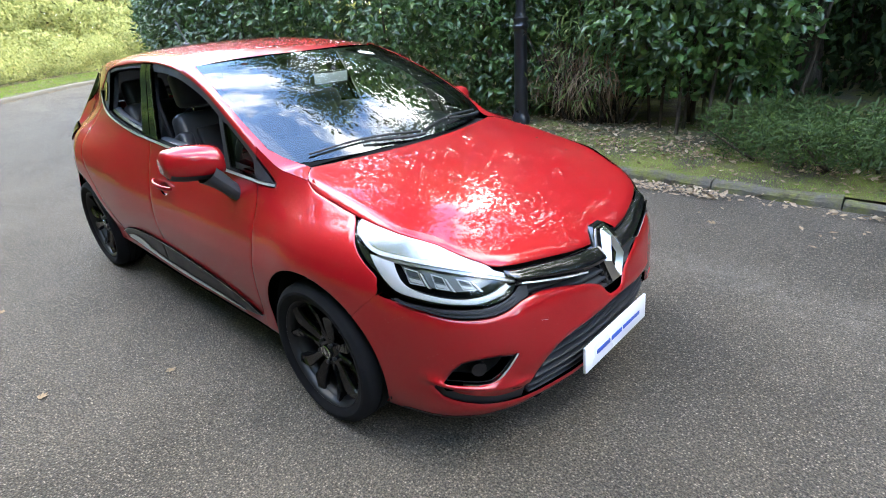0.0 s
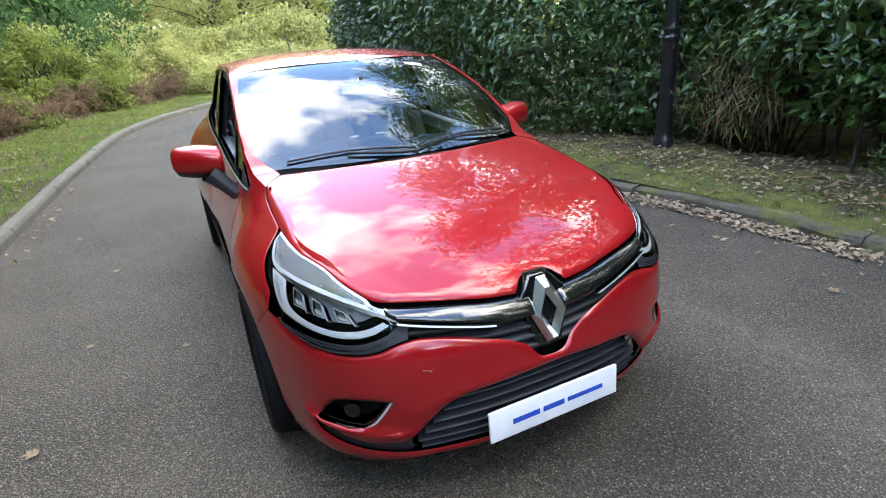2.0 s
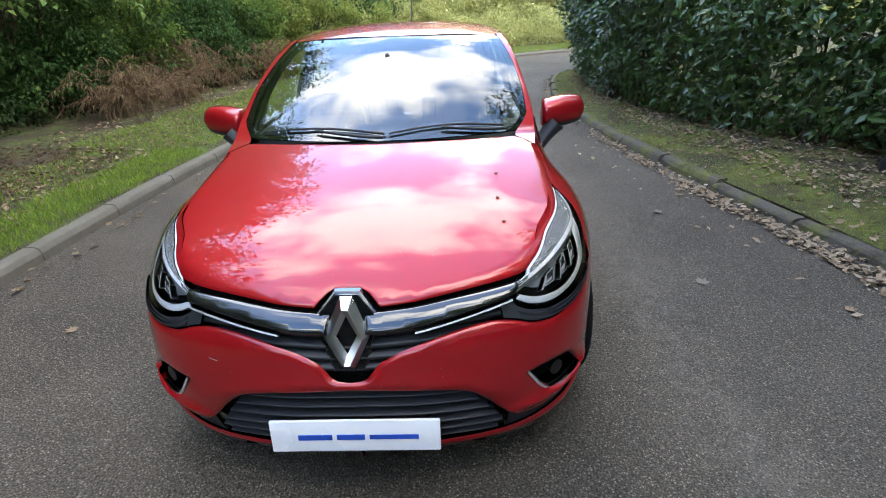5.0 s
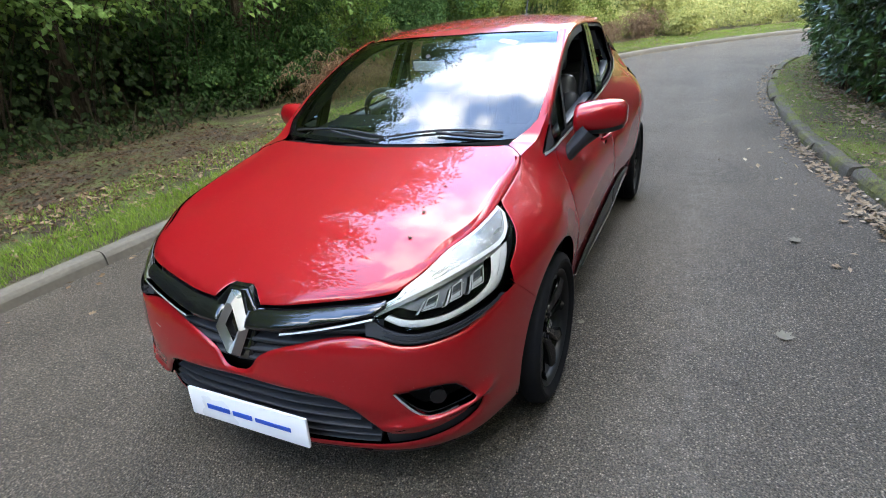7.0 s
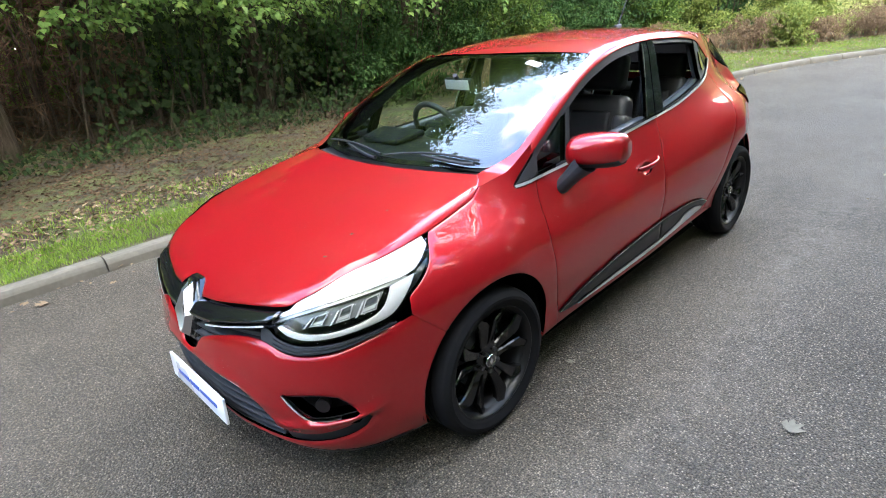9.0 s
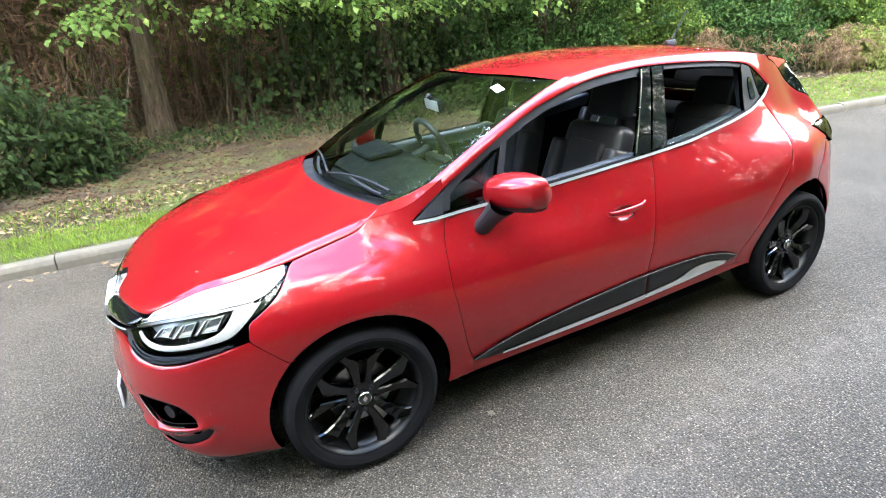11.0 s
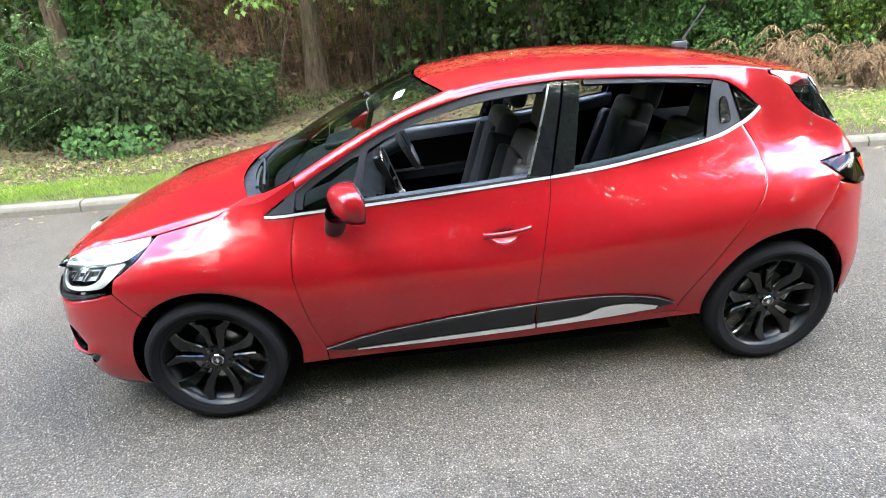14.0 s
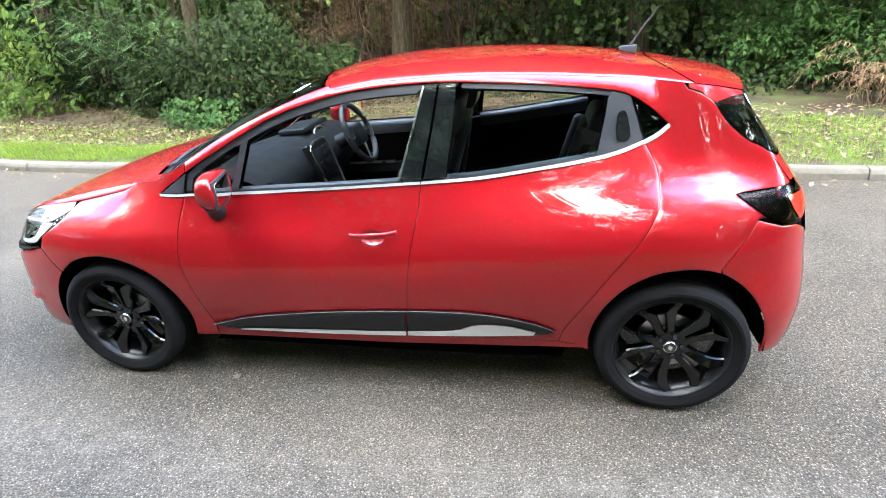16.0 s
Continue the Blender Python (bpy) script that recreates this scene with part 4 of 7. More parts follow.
# How far the skin lies inside that outline at each level (millimetres), station by station.
INSET = {
    0: "85 30 5 0 15 50 90 160 260 360 460 560 660 760 860 960",
    1: "85 24 -3 -8 8 48 88 155 250 350 450 550 650 750 850 950",
    2: "74 16 -12 -18 -6 32 78 140 225 320 420 520 620 720 820 920",
    3: "76 16 -4 -8 -2 28 74 135 215 300 390 480 570 660 750 840",
    4: "75 22 4 0 2 17 52 100 163 240 320 400 480 560 640 720",
    5: "70 25 8 0 0 5 30 75 150 220 290 360 430 500 570 640",
    6: "70 35 15 3 0 3 25 65 125 190 250 310 370 430 490 550",
    7: "75 40 30 10 0 12 40 75 112 148 178 212 246 284 325 380",
    8: "70 22 13 8 0 12 35 60 85 108 132 165 200 238 280 340",
    9: "95 55 46 20 2 0 10 30 62 102 145 188 222 257 300 370",
    10: "95 50 30 8 0 0 4 16 44 94 170 246 296 333 373 430",
    11: "85 30 6 0 14 30 36 46 64 108 188 262 308 350 395 450",
    12: "100 40 10 0 10 25 35 45 60 85 130 190 250 310 370 430",
    13: "100 40 10 0 10 27 40 52 68 95 140 200 260 320 380 440",
    14: "100 40 10 0 10 30 48 65 84 115 155 215 275 335 395 455",
    15: "100 40 10 0 10 30 50 70 90 120 160 220 280 340 400 460",
}
_fine = spline(PLAN, 900)
_arc = np.r_[0, np.cumsum(np.linalg.norm(np.diff(_fine, axis=0), axis=1))]
_st = np.array([_arc[np.argmin(np.linalg.norm(_fine - q, axis=1))] for q in PLAN])
S_END = _arc[-1]
_tan = unit(np.gradient(_fine, axis=0))
_tan[0], _tan[-1] = (0, 1), (0, -1)
_in = np.stack([-_tan[:, 1], _tan[:, 0]], 1)
_table = np.array([[float(v) / 1000 for v in INSET[k].split()] for k in range(16)])
_by_s = pchip(_st, _table)
_inset_grid = _by_s(np.linspace(0, S_END, 700))
_sgrid = np.linspace(0, S_END, 700)
_z_fine = np.linspace(0.10, 1.46, 273)
_inset_fine = pchip(LEVELS, _inset_grid.T)(_z_fine)


def inset(s, z):
    fs, fz = np.clip(s / S_END * 699, 0, 698.999), np.clip((z - 0.10) / 1.36 * 272, 0, 271.999)
    i, j = fs.astype(int), fz.astype(int)
    u, v = fs - i, fz - j
    g = _inset_fine
    return (1 - u) * ((1 - v) * g[j, i] + v * g[j + 1, i]) + u * ((1 - v) * g[j, i + 1] + v * g[j + 1, i + 1])


# How far the cabin stands out beyond that, with a slight rise (millimetres, for the levels from 0.76 up).
WIDER = {6: "0 0 0 4 10 15 20 25 30 35", 7: "2 7 16 30 42 56 70 84 99 114", 8: "0 4 7 10 15 27 40 56 74 98", 9: "0 0 2 5 11 22 31 42 59 84", 10: "0 0 0 2 8 20 30 37 47 64", 11: "0 0 0 2 6 14 18 28 39 50", 12: "0 0 0 0 2 5 8 12 16 20"}
_wide = np.zeros((16, 16))
for _k, _v in WIDER.items():
    _wide[_k, 6:] = [float(q) / 1000 for q in _v.split()]
_wide_fine = pchip(LEVELS, pchip(_st, _wide)(_sgrid).T)(_z_fine)


def wider(s, z):
    fs, fz = np.clip(s / S_END * 699, 0, 698.999), np.clip((z - 0.10) / 1.36 * 272, 0, 271.999)
    i, j = fs.astype(int), fz.astype(int)
    u, v = fs - i, fz - j
    g = _wide_fine
    return (1 - u) * ((1 - v) * g[j, i] + v * g[j + 1, i]) + u * ((1 - v) * g[j, i + 1] + v * g[j + 1, i + 1])


def skin(s, z, out=0.0):
    """The body's side, front and rear: s metres round from the front centre (left half; negative s: right half), z the height."""
    s, z = np.broadcast_arrays(np.asarray(s, float), np.asarray(z, float))
    a = np.abs(s)
    w = wider(a, z)
    d = inset(a, z) - out - w
    x = np.interp(a, _arc, _fine[:, 0]) + np.interp(a, _arc, _in[:, 0]) * d
    y = np.interp(a, _arc, _fine[:, 1]) + np.interp(a, _arc, _in[:, 1]) * d
    return np.stack([x - w * (x + 1.0) * 0.45, np.where(s < 0, -y, y), z + w * (1.7 - z) * 0.45], -1)


def s_of_x(x):
    """The place round the outline, on the flank, at which it has this x."""
    return np.interp(-np.asarray(x, float), -_fine[:, 0], _arc)


HOOD_Z = pchip([-3.0, -0.5, -0.35, -0.2, 0.0, 0.2, 0.4, 0.6, 0.7, 0.75, 0.79, 0.82], [1.5, 1.056, 1.036, 1.012, 0.978, 0.938, 0.888, 0.82, 0.774, 0.742, 0.705, 0.66])


def hood_z(x, y):
    return HOOD_Z(x) - 0.038 * (np.abs(y) / 0.68) ** 2.3


ROOF_Z = pchip([-2.95, -2.8, -2.6, -2.3, -2.0, -1.7, -1.4, -1.15, -0.95, -0.8], [1.295, 1.33, 1.372, 1.416, 1.44, 1.448, 1.438, 1.41, 1.368, 1.32])


def roof_z(x, y):
    return ROOF_Z(x) - 0.050 * (np.abs(y) / 0.6) ** 2.6


def rim(height, s):
    """Where the skin meets an upper surface: the height z for each s."""
    lo, hi = np.full_like(s, 0.55), np.full_like(s, 1.43)
    for _ in range(40):
        mid = (lo + hi) / 2
        p = skin(s, mid)
        over = height(p[:, 0], p[:, 1]) > p[:, 2]
        lo, hi = np.where(over, mid, lo), np.where(over, hi, mid)
    return (lo + hi) / 2


SCREEN_Z = pchip([-1.3, -1.1, -1.02, -0.9, -0.7, -0.5, -0.3, -0.17, -0.10], [1.445, 1.41, 1.388, 1.352, 1.278, 1.188, 1.078, 1.0, 0.955])


def screen_z(x, y):
    xi = x + 0.34 * y * y
    return SCREEN_Z(xi) - 0.05 * y * y * np.clip((-0.15 - xi) / 0.85, 0, 1)


# ---- car materials ----
def paint():
    """Metallic paint under clear lacquer, with a fine flake and a thin film of dust."""
    m, nt, b = node_mat("metallic_red_paint")
    v = coords(nt)
    flake = nt.nodes.new("ShaderNodeTexVoronoi")
    flake.inputs["Scale"].default_value = 900.0
    nt.links.new(v, flake.inputs["Vector"])
    c = mix_col(nt, (0.29, 0.0050, 0.0090), (0.39, 0.0085, 0.0140), ramp(nt, flake.outputs["Color"], [(0.3, 0.0), (0.9, 0.6)]))
    dust = ramp(nt, noise_tex(nt, v, 5.0, 6.0), [(0.4, 0.0), (0.8, 0.011)])
    c = mix_col(nt, c, (0.42, 0.36, 0.31), dust)
    # pollen specks and dried drops, thinner where the noise is low
    spot = nt.nodes.new("ShaderNodeTexVoronoi")
    spot.inputs["Scale"].default_value = 60.0
    nt.links.new(v, spot.inputs["Vector"])
    few = nt.nodes.new("ShaderNodeMath")
    few.operation = "MULTIPLY"
    nt.links.new(ramp(nt, spot.outputs["Distance"], [(0.06, 0.75), (0.13, 0.0)]), few.inputs[0])
    nt.links.new(ramp(nt, noise_tex(nt, v, 11.0, 3.0), [(0.52, 0.0), (0.62, 0.3)]), few.inputs[1])
    c = mix_col(nt, c, (0.50, 0.45, 0.38), few.outputs[0])
    nt.links.new(c, b.inputs["Base Color"])
    b.inputs["Metallic"].default_value = 0.35
    b.inputs["Roughness"].default_value = 0.42
    b.inputs["Coat Weight"].default_value = 1.0
    b.inputs["Coat IOR"].default_value = 1.55
    b.inputs["Specular IOR Level"].default_value = 0.05
    nt.links.new(ramp(nt, noise_tex(nt, v, 9.0, 5.0), [(0.4, 0.0), (0.8, 0.02)]), b.inputs["Coat Roughness"])
    wave = nt.nodes.new("ShaderNodeBump")
    wave.inputs["Strength"].default_value, wave.inputs["Distance"].default_value = 0.012, 0.004
    nt.links.new(noise_tex(nt, v, 14.0, 2.0), wave.inputs["Height"])
    nt.links.new(wave.outputs["Normal"], b.inputs["Coat Normal"])
    return m


def pane_mat(name, tint, ior=1.5):
    """Thin glass: clear with a mirror gloss that grows at grazing angles."""
    m = bpy.data.materials.new(name)
    m.use_nodes = True
    nt = m.node_tree
    nt.nodes.clear()
    out, mx = nt.nodes.new("ShaderNodeOutputMaterial"), nt.nodes.new("ShaderNodeMixShader")
    fr, tr, gl = nt.nodes.new("ShaderNodeFresnel"), nt.nodes.new("ShaderNodeBsdfTransparent"), nt.nodes.new("ShaderNodeBsdfGlossy")
    fr.inputs["IOR"].default_value = ior
    tr.inputs["Color"].default_value = (*tint, 1)
    gl.inputs["Roughness"].default_value = 0.0
    nt.links.new(fr.outputs[0], mx.inputs[0])
    nt.links.new(tr.outputs[0], mx.inputs[1])
    nt.links.new(gl.outputs[0], mx.inputs[2])
    nt.links.new(mx.outputs[0], out.inputs["Surface"])
    return m


M_RED = paint()
M_TYRE = plain("tyre_rubber", (0.007, 0.007, 0.008), 0.85, vary=0.25, scale=60, bumps=0.2)
M_RIM = plain("gloss_black_alloy", (0.0025, 0.0025, 0.003), 0.07, 0.0, 0.0)
M_BLACK = plain("textured_black_plastic", (0.022, 0.024, 0.029), 0.5, vary=0.2, scale=120, bumps=0.15)
M_GLOSS = plain("piano_black_trim", (0.006, 0.006, 0.007), 0.08, 0.0, 1.0)
M_MOULD = plain("satin_black_moulding", (0.008, 0.008, 0.009), 0.35, vary=0.15, scale=80)
M_VOID = plain("matt_black_cavity", (0.008, 0.008, 0.008), 0.9)
M_CHROME = plain("polished_chrome", (0.82, 0.83, 0.84), 0.10, 1.0, vary=0.05)
M_BRIGHT = plain("bright_trim", (0.74, 0.74, 0.74), 0.40, 0.75, vary=0.03)
M_BADGE = plain("chrome_badge", (0.68, 0.68, 0.68), 0.28, 1.0, vary=0.06)
M_SATIN = plain("satin_aluminium", (0.62, 0.60, 0.57), 0.3, 1.0, vary=0.05)
M_SILVER = plain("lamp_reflector_silver", (0.84, 0.85, 0.87), 0.34, 0.45, 0.5, vary=0.05)
M_REFLECT = plain("faceted_lamp_silver", (0.70, 0.71, 0.73), 0.22, 0.8, 0.3, vary=0.10, scale=90)
M_WHITE = plain("white_light_guide", (0.86, 0.87, 0.88), 0.35, 0.0, 0.6, vary=0.02)
M_PLATE = plain("white_number_plate", (0.80, 0.81, 0.84), 0.3, 0.0, 0.5, vary=0.03)
M_INK = plain("blue_print", (0.015, 0.07, 0.42), 0.4, vary=0.08)
M_SCREEN = pane_mat("windscreen_glass", (0.72, 0.82, 0.79), 2.0)
M_TINT = pane_mat("dark_privacy_glass", (0.10, 0.12, 0.11), 1.55)
M_SMOKE = pane_mat("smoked_lamp_cover", (0.30, 0.14, 0.14), 1.28)
M_SIDE = pane_mat("side_glass", (0.55, 0.62, 0.60), 1.55)
M_LENS = pane_mat("clear_lamp_lens", (0.93, 0.95, 0.96), 1.5)
M_PROJECTOR = plain("projector_glass", (0.16, 0.17, 0.19), 0.10, 0.3, 1.0)
M_BEZEL = plain("grey_chrome_lamp_bezel", (0.30, 0.31, 0.33), 0.38, 0.3, 0.6)
M_TAIL = plain("red_lamp_lens", (0.45, 0.008, 0.01), 0.12, 0.0, 1.0)
M_SEAT = plain("black_leather_upholstery", (0.042, 0.043, 0.047), 0.38, vary=0.25, scale=50, bumps=0.3)
M_DASH = plain("grey_black_dashboard_plastic", (0.015, 0.018, 0.022), 0.55, vary=0.2, scale=90, bumps=0.25)
M_LINING = plain("slate_door_lining", (0.038, 0.043, 0.052), 0.5, vary=0.2, scale=80, bumps=0.2)
M_CAP = plain("soft_blue_grey_trim", (0.050, 0.060, 0.075), 0.5, vary=0.15, scale=60, bumps=0.2)
M_CLOTH = plain("dark_carpet", (0.045, 0.045, 0.05), 0.95, vary=0.3, scale=80)
M_DISC = plain("brake_disc_steel", (0.42, 0.41, 0.40), 0.35, 1.0)
M_MIRROR = plain("mirror_glass", (0.9, 0.92, 0.93), 0.02, 1.0, vary=0.01)
M_PAPER = plain("white_paper_sticker", (0.8, 0.8, 0.78), 0.7, vary=0.05)


for m, k in ((M_TYRE, 0.15), (M_RIM, 0.5), (M_DASH, 0.2), (M_MOULD, 0.35), (M_VOID, 0.0), (M_CLOTH, 0.1), (M_BLACK, 0.4)):
    m.node_tree.nodes["Principled BSDF"].inputs["Specular IOR Level"].default_value = k


# ---- panel builder ----
from mathutils.geometry import delaunay_2d_cdt

MIDDLE = np.array([-1.2, 0.0, 0.55])


def dense(poly, step):
    """A closed outline with points at most step apart."""
    poly = np.asarray(poly, float)
    out = []
    for a, b in zip(poly, np.roll(poly, -1, 0)):
        n = max(1, int(np.ceil(np.linalg.norm(b - a) / step)))
        out += [a + (b - a) * k / n for k in range(n)]
    return np.array(out)


def inside(pts, poly):
    x, y = pts[:, 0], pts[:, 1]
    c = np.zeros(len(pts), bool)
    for (x0, y0), (x1, y1) in zip(poly, np.roll(poly, -1, 0)):
        if y0 != y1:
            c ^= ((y0 > y) != (y1 > y)) & (x < (x1 - x0) * (y - y0) / (y1 - y0) + x0)
    return c


def clearance(pts, poly):
    d = np.full(len(pts), 9.0)
    for a, b in zip(poly, np.roll(poly, -1, 0)):
        e = b - a
        t = np.clip(((pts - a) @ e) / (e @ e + 1e-12), 0, 1)
        d = np.minimum(d, np.linalg.norm(pts - a - t[:, None] * e, axis=1))
    return d


def area(poly):
    x, y = np.asarray(poly).T
    return 0.5 * np.sum(x * np.roll(y, -1) - y * np.roll(x, -1))


def shrunk(poly, d):
    """The outline moved inward by d (outward where d is negative)."""
    poly = np.asarray(poly, float)
    if area(poly) < 0:
        poly = poly[::-1]
    keep = np.linalg.norm(poly - np.roll(poly, 1, 0), axis=1) > 1e-5
    poly = poly[keep]
    a, b = unit(poly - np.roll(poly, 1, 0)), unit(np.roll(poly, -1, 0) - poly)
    n = unit(np.stack([-(a + b)[:, 1], (a + b)[:, 0]], 1))
    k = np.clip(np.abs(np.sum(n * np.stack([-a[:, 1], a[:, 0]], 1), 1)), 0.4, 1)
    return poly + n * (d / k)[:, None]


def panel_arrays(outline, lift, holes=(), res=0.03, thick=0.012, gap=0.002, roll=None, flat=None, bend=None):
    """A curved sheet over a flat outline: vertices, faces and normals, with a folded edge of its own."""
    outer = dense(shrunk(outline, gap), res)
    rings = [outer] + [dense(shrunk(h, 0.0), res) for h in holes]
    lo, hi = outer.min(0), outer.max(0)
    gx, gy = np.meshgrid(np.arange(lo[0], hi[0], res), np.arange(lo[1], hi[1], res))
    gx = gx + (np.arange(gx.shape[0])[:, None] % 2) * res * 0.5
    g = np.stack([gx.ravel(), gy.ravel()], 1)
    g = g[inside(g, outer)]
    near = max(res * 0.45, roll[0] * 1.15 if roll else 0)
    for r in rings:
        g = g[clearance(g, r) > near]
    for r in rings[1:]:
        g = g[~inside(g, r)]
    if roll:
        for k in (0.22, 0.48, 0.78):
            for n, r in enumerate(rings):
                q = shrunk(r, roll[0] * k * (1 if n == 0 else -1))
                q = q[inside(q, outer)]
                for h in rings[1:]:
                    q = q[~inside(q, h)]
                for h in rings:
                    q = q[clearance(q, h) > roll[0] * k * 0.85]
                g = np.vstack([g, q])
        flat_lift, turn = lift, [1.0]

        def depth(q):
            far = clearance(q, outer) * np.where(inside(q, outer), 1, -1)
            for h in rings[1:]:
                far = np.minimum(far, clearance(q, h) * np.where(inside(q, h), -1, 1))
            return roll[1] * np.clip(1 - far / roll[0], 0, 1.5) ** 2 * (1 if flat is None else flat(q))

        def lift(q):
            n = unit(np.cross(flat_lift(q + [1e-3, 0]) - flat_lift(q - [1e-3, 0]), flat_lift(q + [0, 1e-3]) - flat_lift(q - [0, 1e-3])))
            return flat_lift(q) - n * turn[0] * depth(q)[:, None]

        p0 = flat_lift(outer)
        n0 = np.cross(flat_lift(outer + [1e-3, 0]) - flat_lift(outer - [1e-3, 0]), flat_lift(outer + [0, 1e-3]) - flat_lift(outer - [0, 1e-3]))
        turn[0] = -1.0 if np.mean(np.sum(n0 * (p0 - MIDDLE), 1)) < 0 else 1.0
    pts, edges, at = [], [], 0
    for r in rings:
        n = len(r)
        edges += [(at + k, at + (k + 1) % n) for k in range(n)]
        pts.append(r)
        at += n
    spread = np.concatenate(pts + [g])
    vo, _, fo, *_ = delaunay_2d_cdt([Vector(p) for p in spread], edges, [], 0, 1e-7)
    uv = np.array([tuple(p) for p in vo])
    tri = np.array([f for f in fo if len(f) == 3])
    mid = uv[tri].mean(1)
    ok = inside(mid, outer)
    for r in rings[1:]:
        ok &= ~inside(mid, r)
    tri = tri[ok]
    e = 1e-3

    def normals(q):
        n = unit(np.cross(lift(q + [e, 0]) - lift(q - [e, 0]), lift(q + [0, e]) - lift(q - [0, e])))
        return n

    v, nrm = lift(uv), normals(uv)
    flip = -1 if np.mean(np.sum(nrm * (v - MIDDLE), 1)) < 0 else 1
    nrm = nrm * flip
    if bend:
        nrm = unit(bend(uv, nrm))
    fn = np.cross(v[tri[:, 1]] - v[tri[:, 0]], v[tri[:, 2]] - v[tri[:, 0]])
    bad = np.sum(fn * nrm[tri].mean(1), 1) < 0
    tri[bad] = tri[bad][:, ::-1]
    vs, fs, ns, at = [v], [tri], [nrm], len(v)
    for r in rings:
        p, q = lift(r), normals(r) * flip
        if bend:
            q = unit(bend(r, q))
        n = len(r)
        side = unit(np.cross(np.roll(p, -1, 0) - np.roll(p, 1, 0), q))
        c = p - q * 0.002 + 0 * side
        ring = [p, p - q * thick]
        vs += ring
        ns += [side, side]
        k = np.arange(n)
        k2 = (k + 1) % n
        fs += [np.stack([at + k, at + k2, at + n + k2], 1), np.stack([at + k, at + n + k2, at + n + k], 1)]
        at += 2 * n
    return np.concatenate(vs), np.concatenate(fs), np.concatenate(ns)


def normal_mesh(name, v, f, n, mat):
    me = arrays_mesh(name, v, f, mat, True)
    if len(me.vertices) == len(v):
        me.normals_split_custom_set_from_vertices([tuple(x) for x in n])
    return me


FLIP = np.array([1, -1, 1.0])


def panel(name, outline, lift, mat, parent, label="", both=True, **kw):
    """A panel of the left half and, where both, its mirror image on the right half."""
    v, f, n = panel_arrays(outline, lift, **kw)
    made = [child(name, normal_mesh(name, v, f, n, mat), parent if not isinstance(parent, (list, tuple)) else parent[0], label)]
    if both:
        made.append(child(name, normal_mesh(name, v * FLIP, f[:, ::-1], n * FLIP, mat), parent if not isinstance(parent, (list, tuple)) else parent[1], label))
    return made


def on(out=0.0):
    return lambda q: skin(q[:, 0], q[:, 1], out)


def rear(out=0.0):
    """The skin round the tail, measured from the rear centre: left half positive."""
    return lambda q: skin((S_END - np.abs(q[:, 0])) * np.where(q[:, 0] < 0, -1, 1), q[:, 1], out)


def over(height, lift=0.0):
    return lambda q: np.stack([q[:, 0], q[:, 1], height(q[:, 0], q[:, 1]) + lift], 1)


def both_ways(half):
    """A symmetric outline from its left half, given from the centre line round to the centre line."""
    half = np.asarray(half, float)
    return np.vstack([half, (half * [-1, 1])[::-1]])


def way(*pts, n=24):
    return spline(np.array(pts, float), n)


def bm_part(name, bm, mat, parent, label="", smooth=True):
    me = bpy.data.meshes.new(name)
    bm.to_mesh(me)
    bm.free()
    me.materials.append(mat)
    me.polygons.foreach_set("use_smooth", [smooth] * len(me.polygons))
    me.set_sharp_from_angle(angle=radians(40))
    return child(name, me, parent, label)


def rounded(size, m, bevel=0.02, segments=3, shape=None):
    """A box with rounded edges at the pose m; shape may bend its points first."""
    bm = bmesh.new()
    bmesh.ops.create_cube(bm, size=1.0)
    for v in bm.verts:
        v.co = Vector((v.co.x * size[0], v.co.y * size[1], v.co.z * size[2]))
        if shape:
            v.co = shape(v.co)
    bmesh.ops.bevel(bm, geom=list(bm.edges), offset=bevel, segments=segments, profile=0.6, affect="EDGES", clamp_overlap=True)
    bmesh.ops.transform(bm, matrix=m, verts=list(bm.verts))
    return bm


def spun(profile, n=48, centre=(0, 0, 0), axis=1):
    """A body of revolution round the y axis: profile of (radius, y)."""
    a = np.linspace(0, 2 * np.pi, n, endpoint=False)
    p = np.asarray(profile, float)
    v = np.stack([p[:, None, 0] * np.cos(a), np.broadcast_to(p[:, 1:2], (len(p), n)), p[:, None, 0] * np.sin(a)], -1) + np.array(centre)
    k = len(p)
    i = np.arange(k - 1)[:, None] * n
    j, j2 = np.arange(n), (np.arange(n) + 1) % n
    f = np.stack([i + j, i + j2, i + n + j2, i + n + j], -1).reshape(-1, 4)
    return v.reshape(-1, 3), f


def spun_part(name, profile, mat, parent, label="", n=48):
    me = arrays_mesh(name, *spun(profile, n), mat, True)
    me.set_sharp_from_angle(angle=radians(35))
    return child(name, me, parent, label)


def tube_part(name, pts, r, mat, parent, label="", sides=8):
    pts = np.asarray(pts, float)
    v, f = tube(pts, np.full(len(pts), r) if np.isscalar(r) else r, sides)
    me = bpy.data.meshes.new(name)
    k = len(pts)
    me.from_pydata(v.tolist(), [], f.tolist() + [list(range(sides))[::-1], list(range((k - 1) * sides, k * sides))])
    me.materials.append(mat)
    me.polygons.foreach_set("use_smooth", [True] * len(me.polygons))
    me.set_sharp_from_angle(angle=radians(50))
    return child(name, me, parent, label)


# ---- car ----
car = tagged(new("car"), "glossy metallic red hatchback with its side windows down", "car")

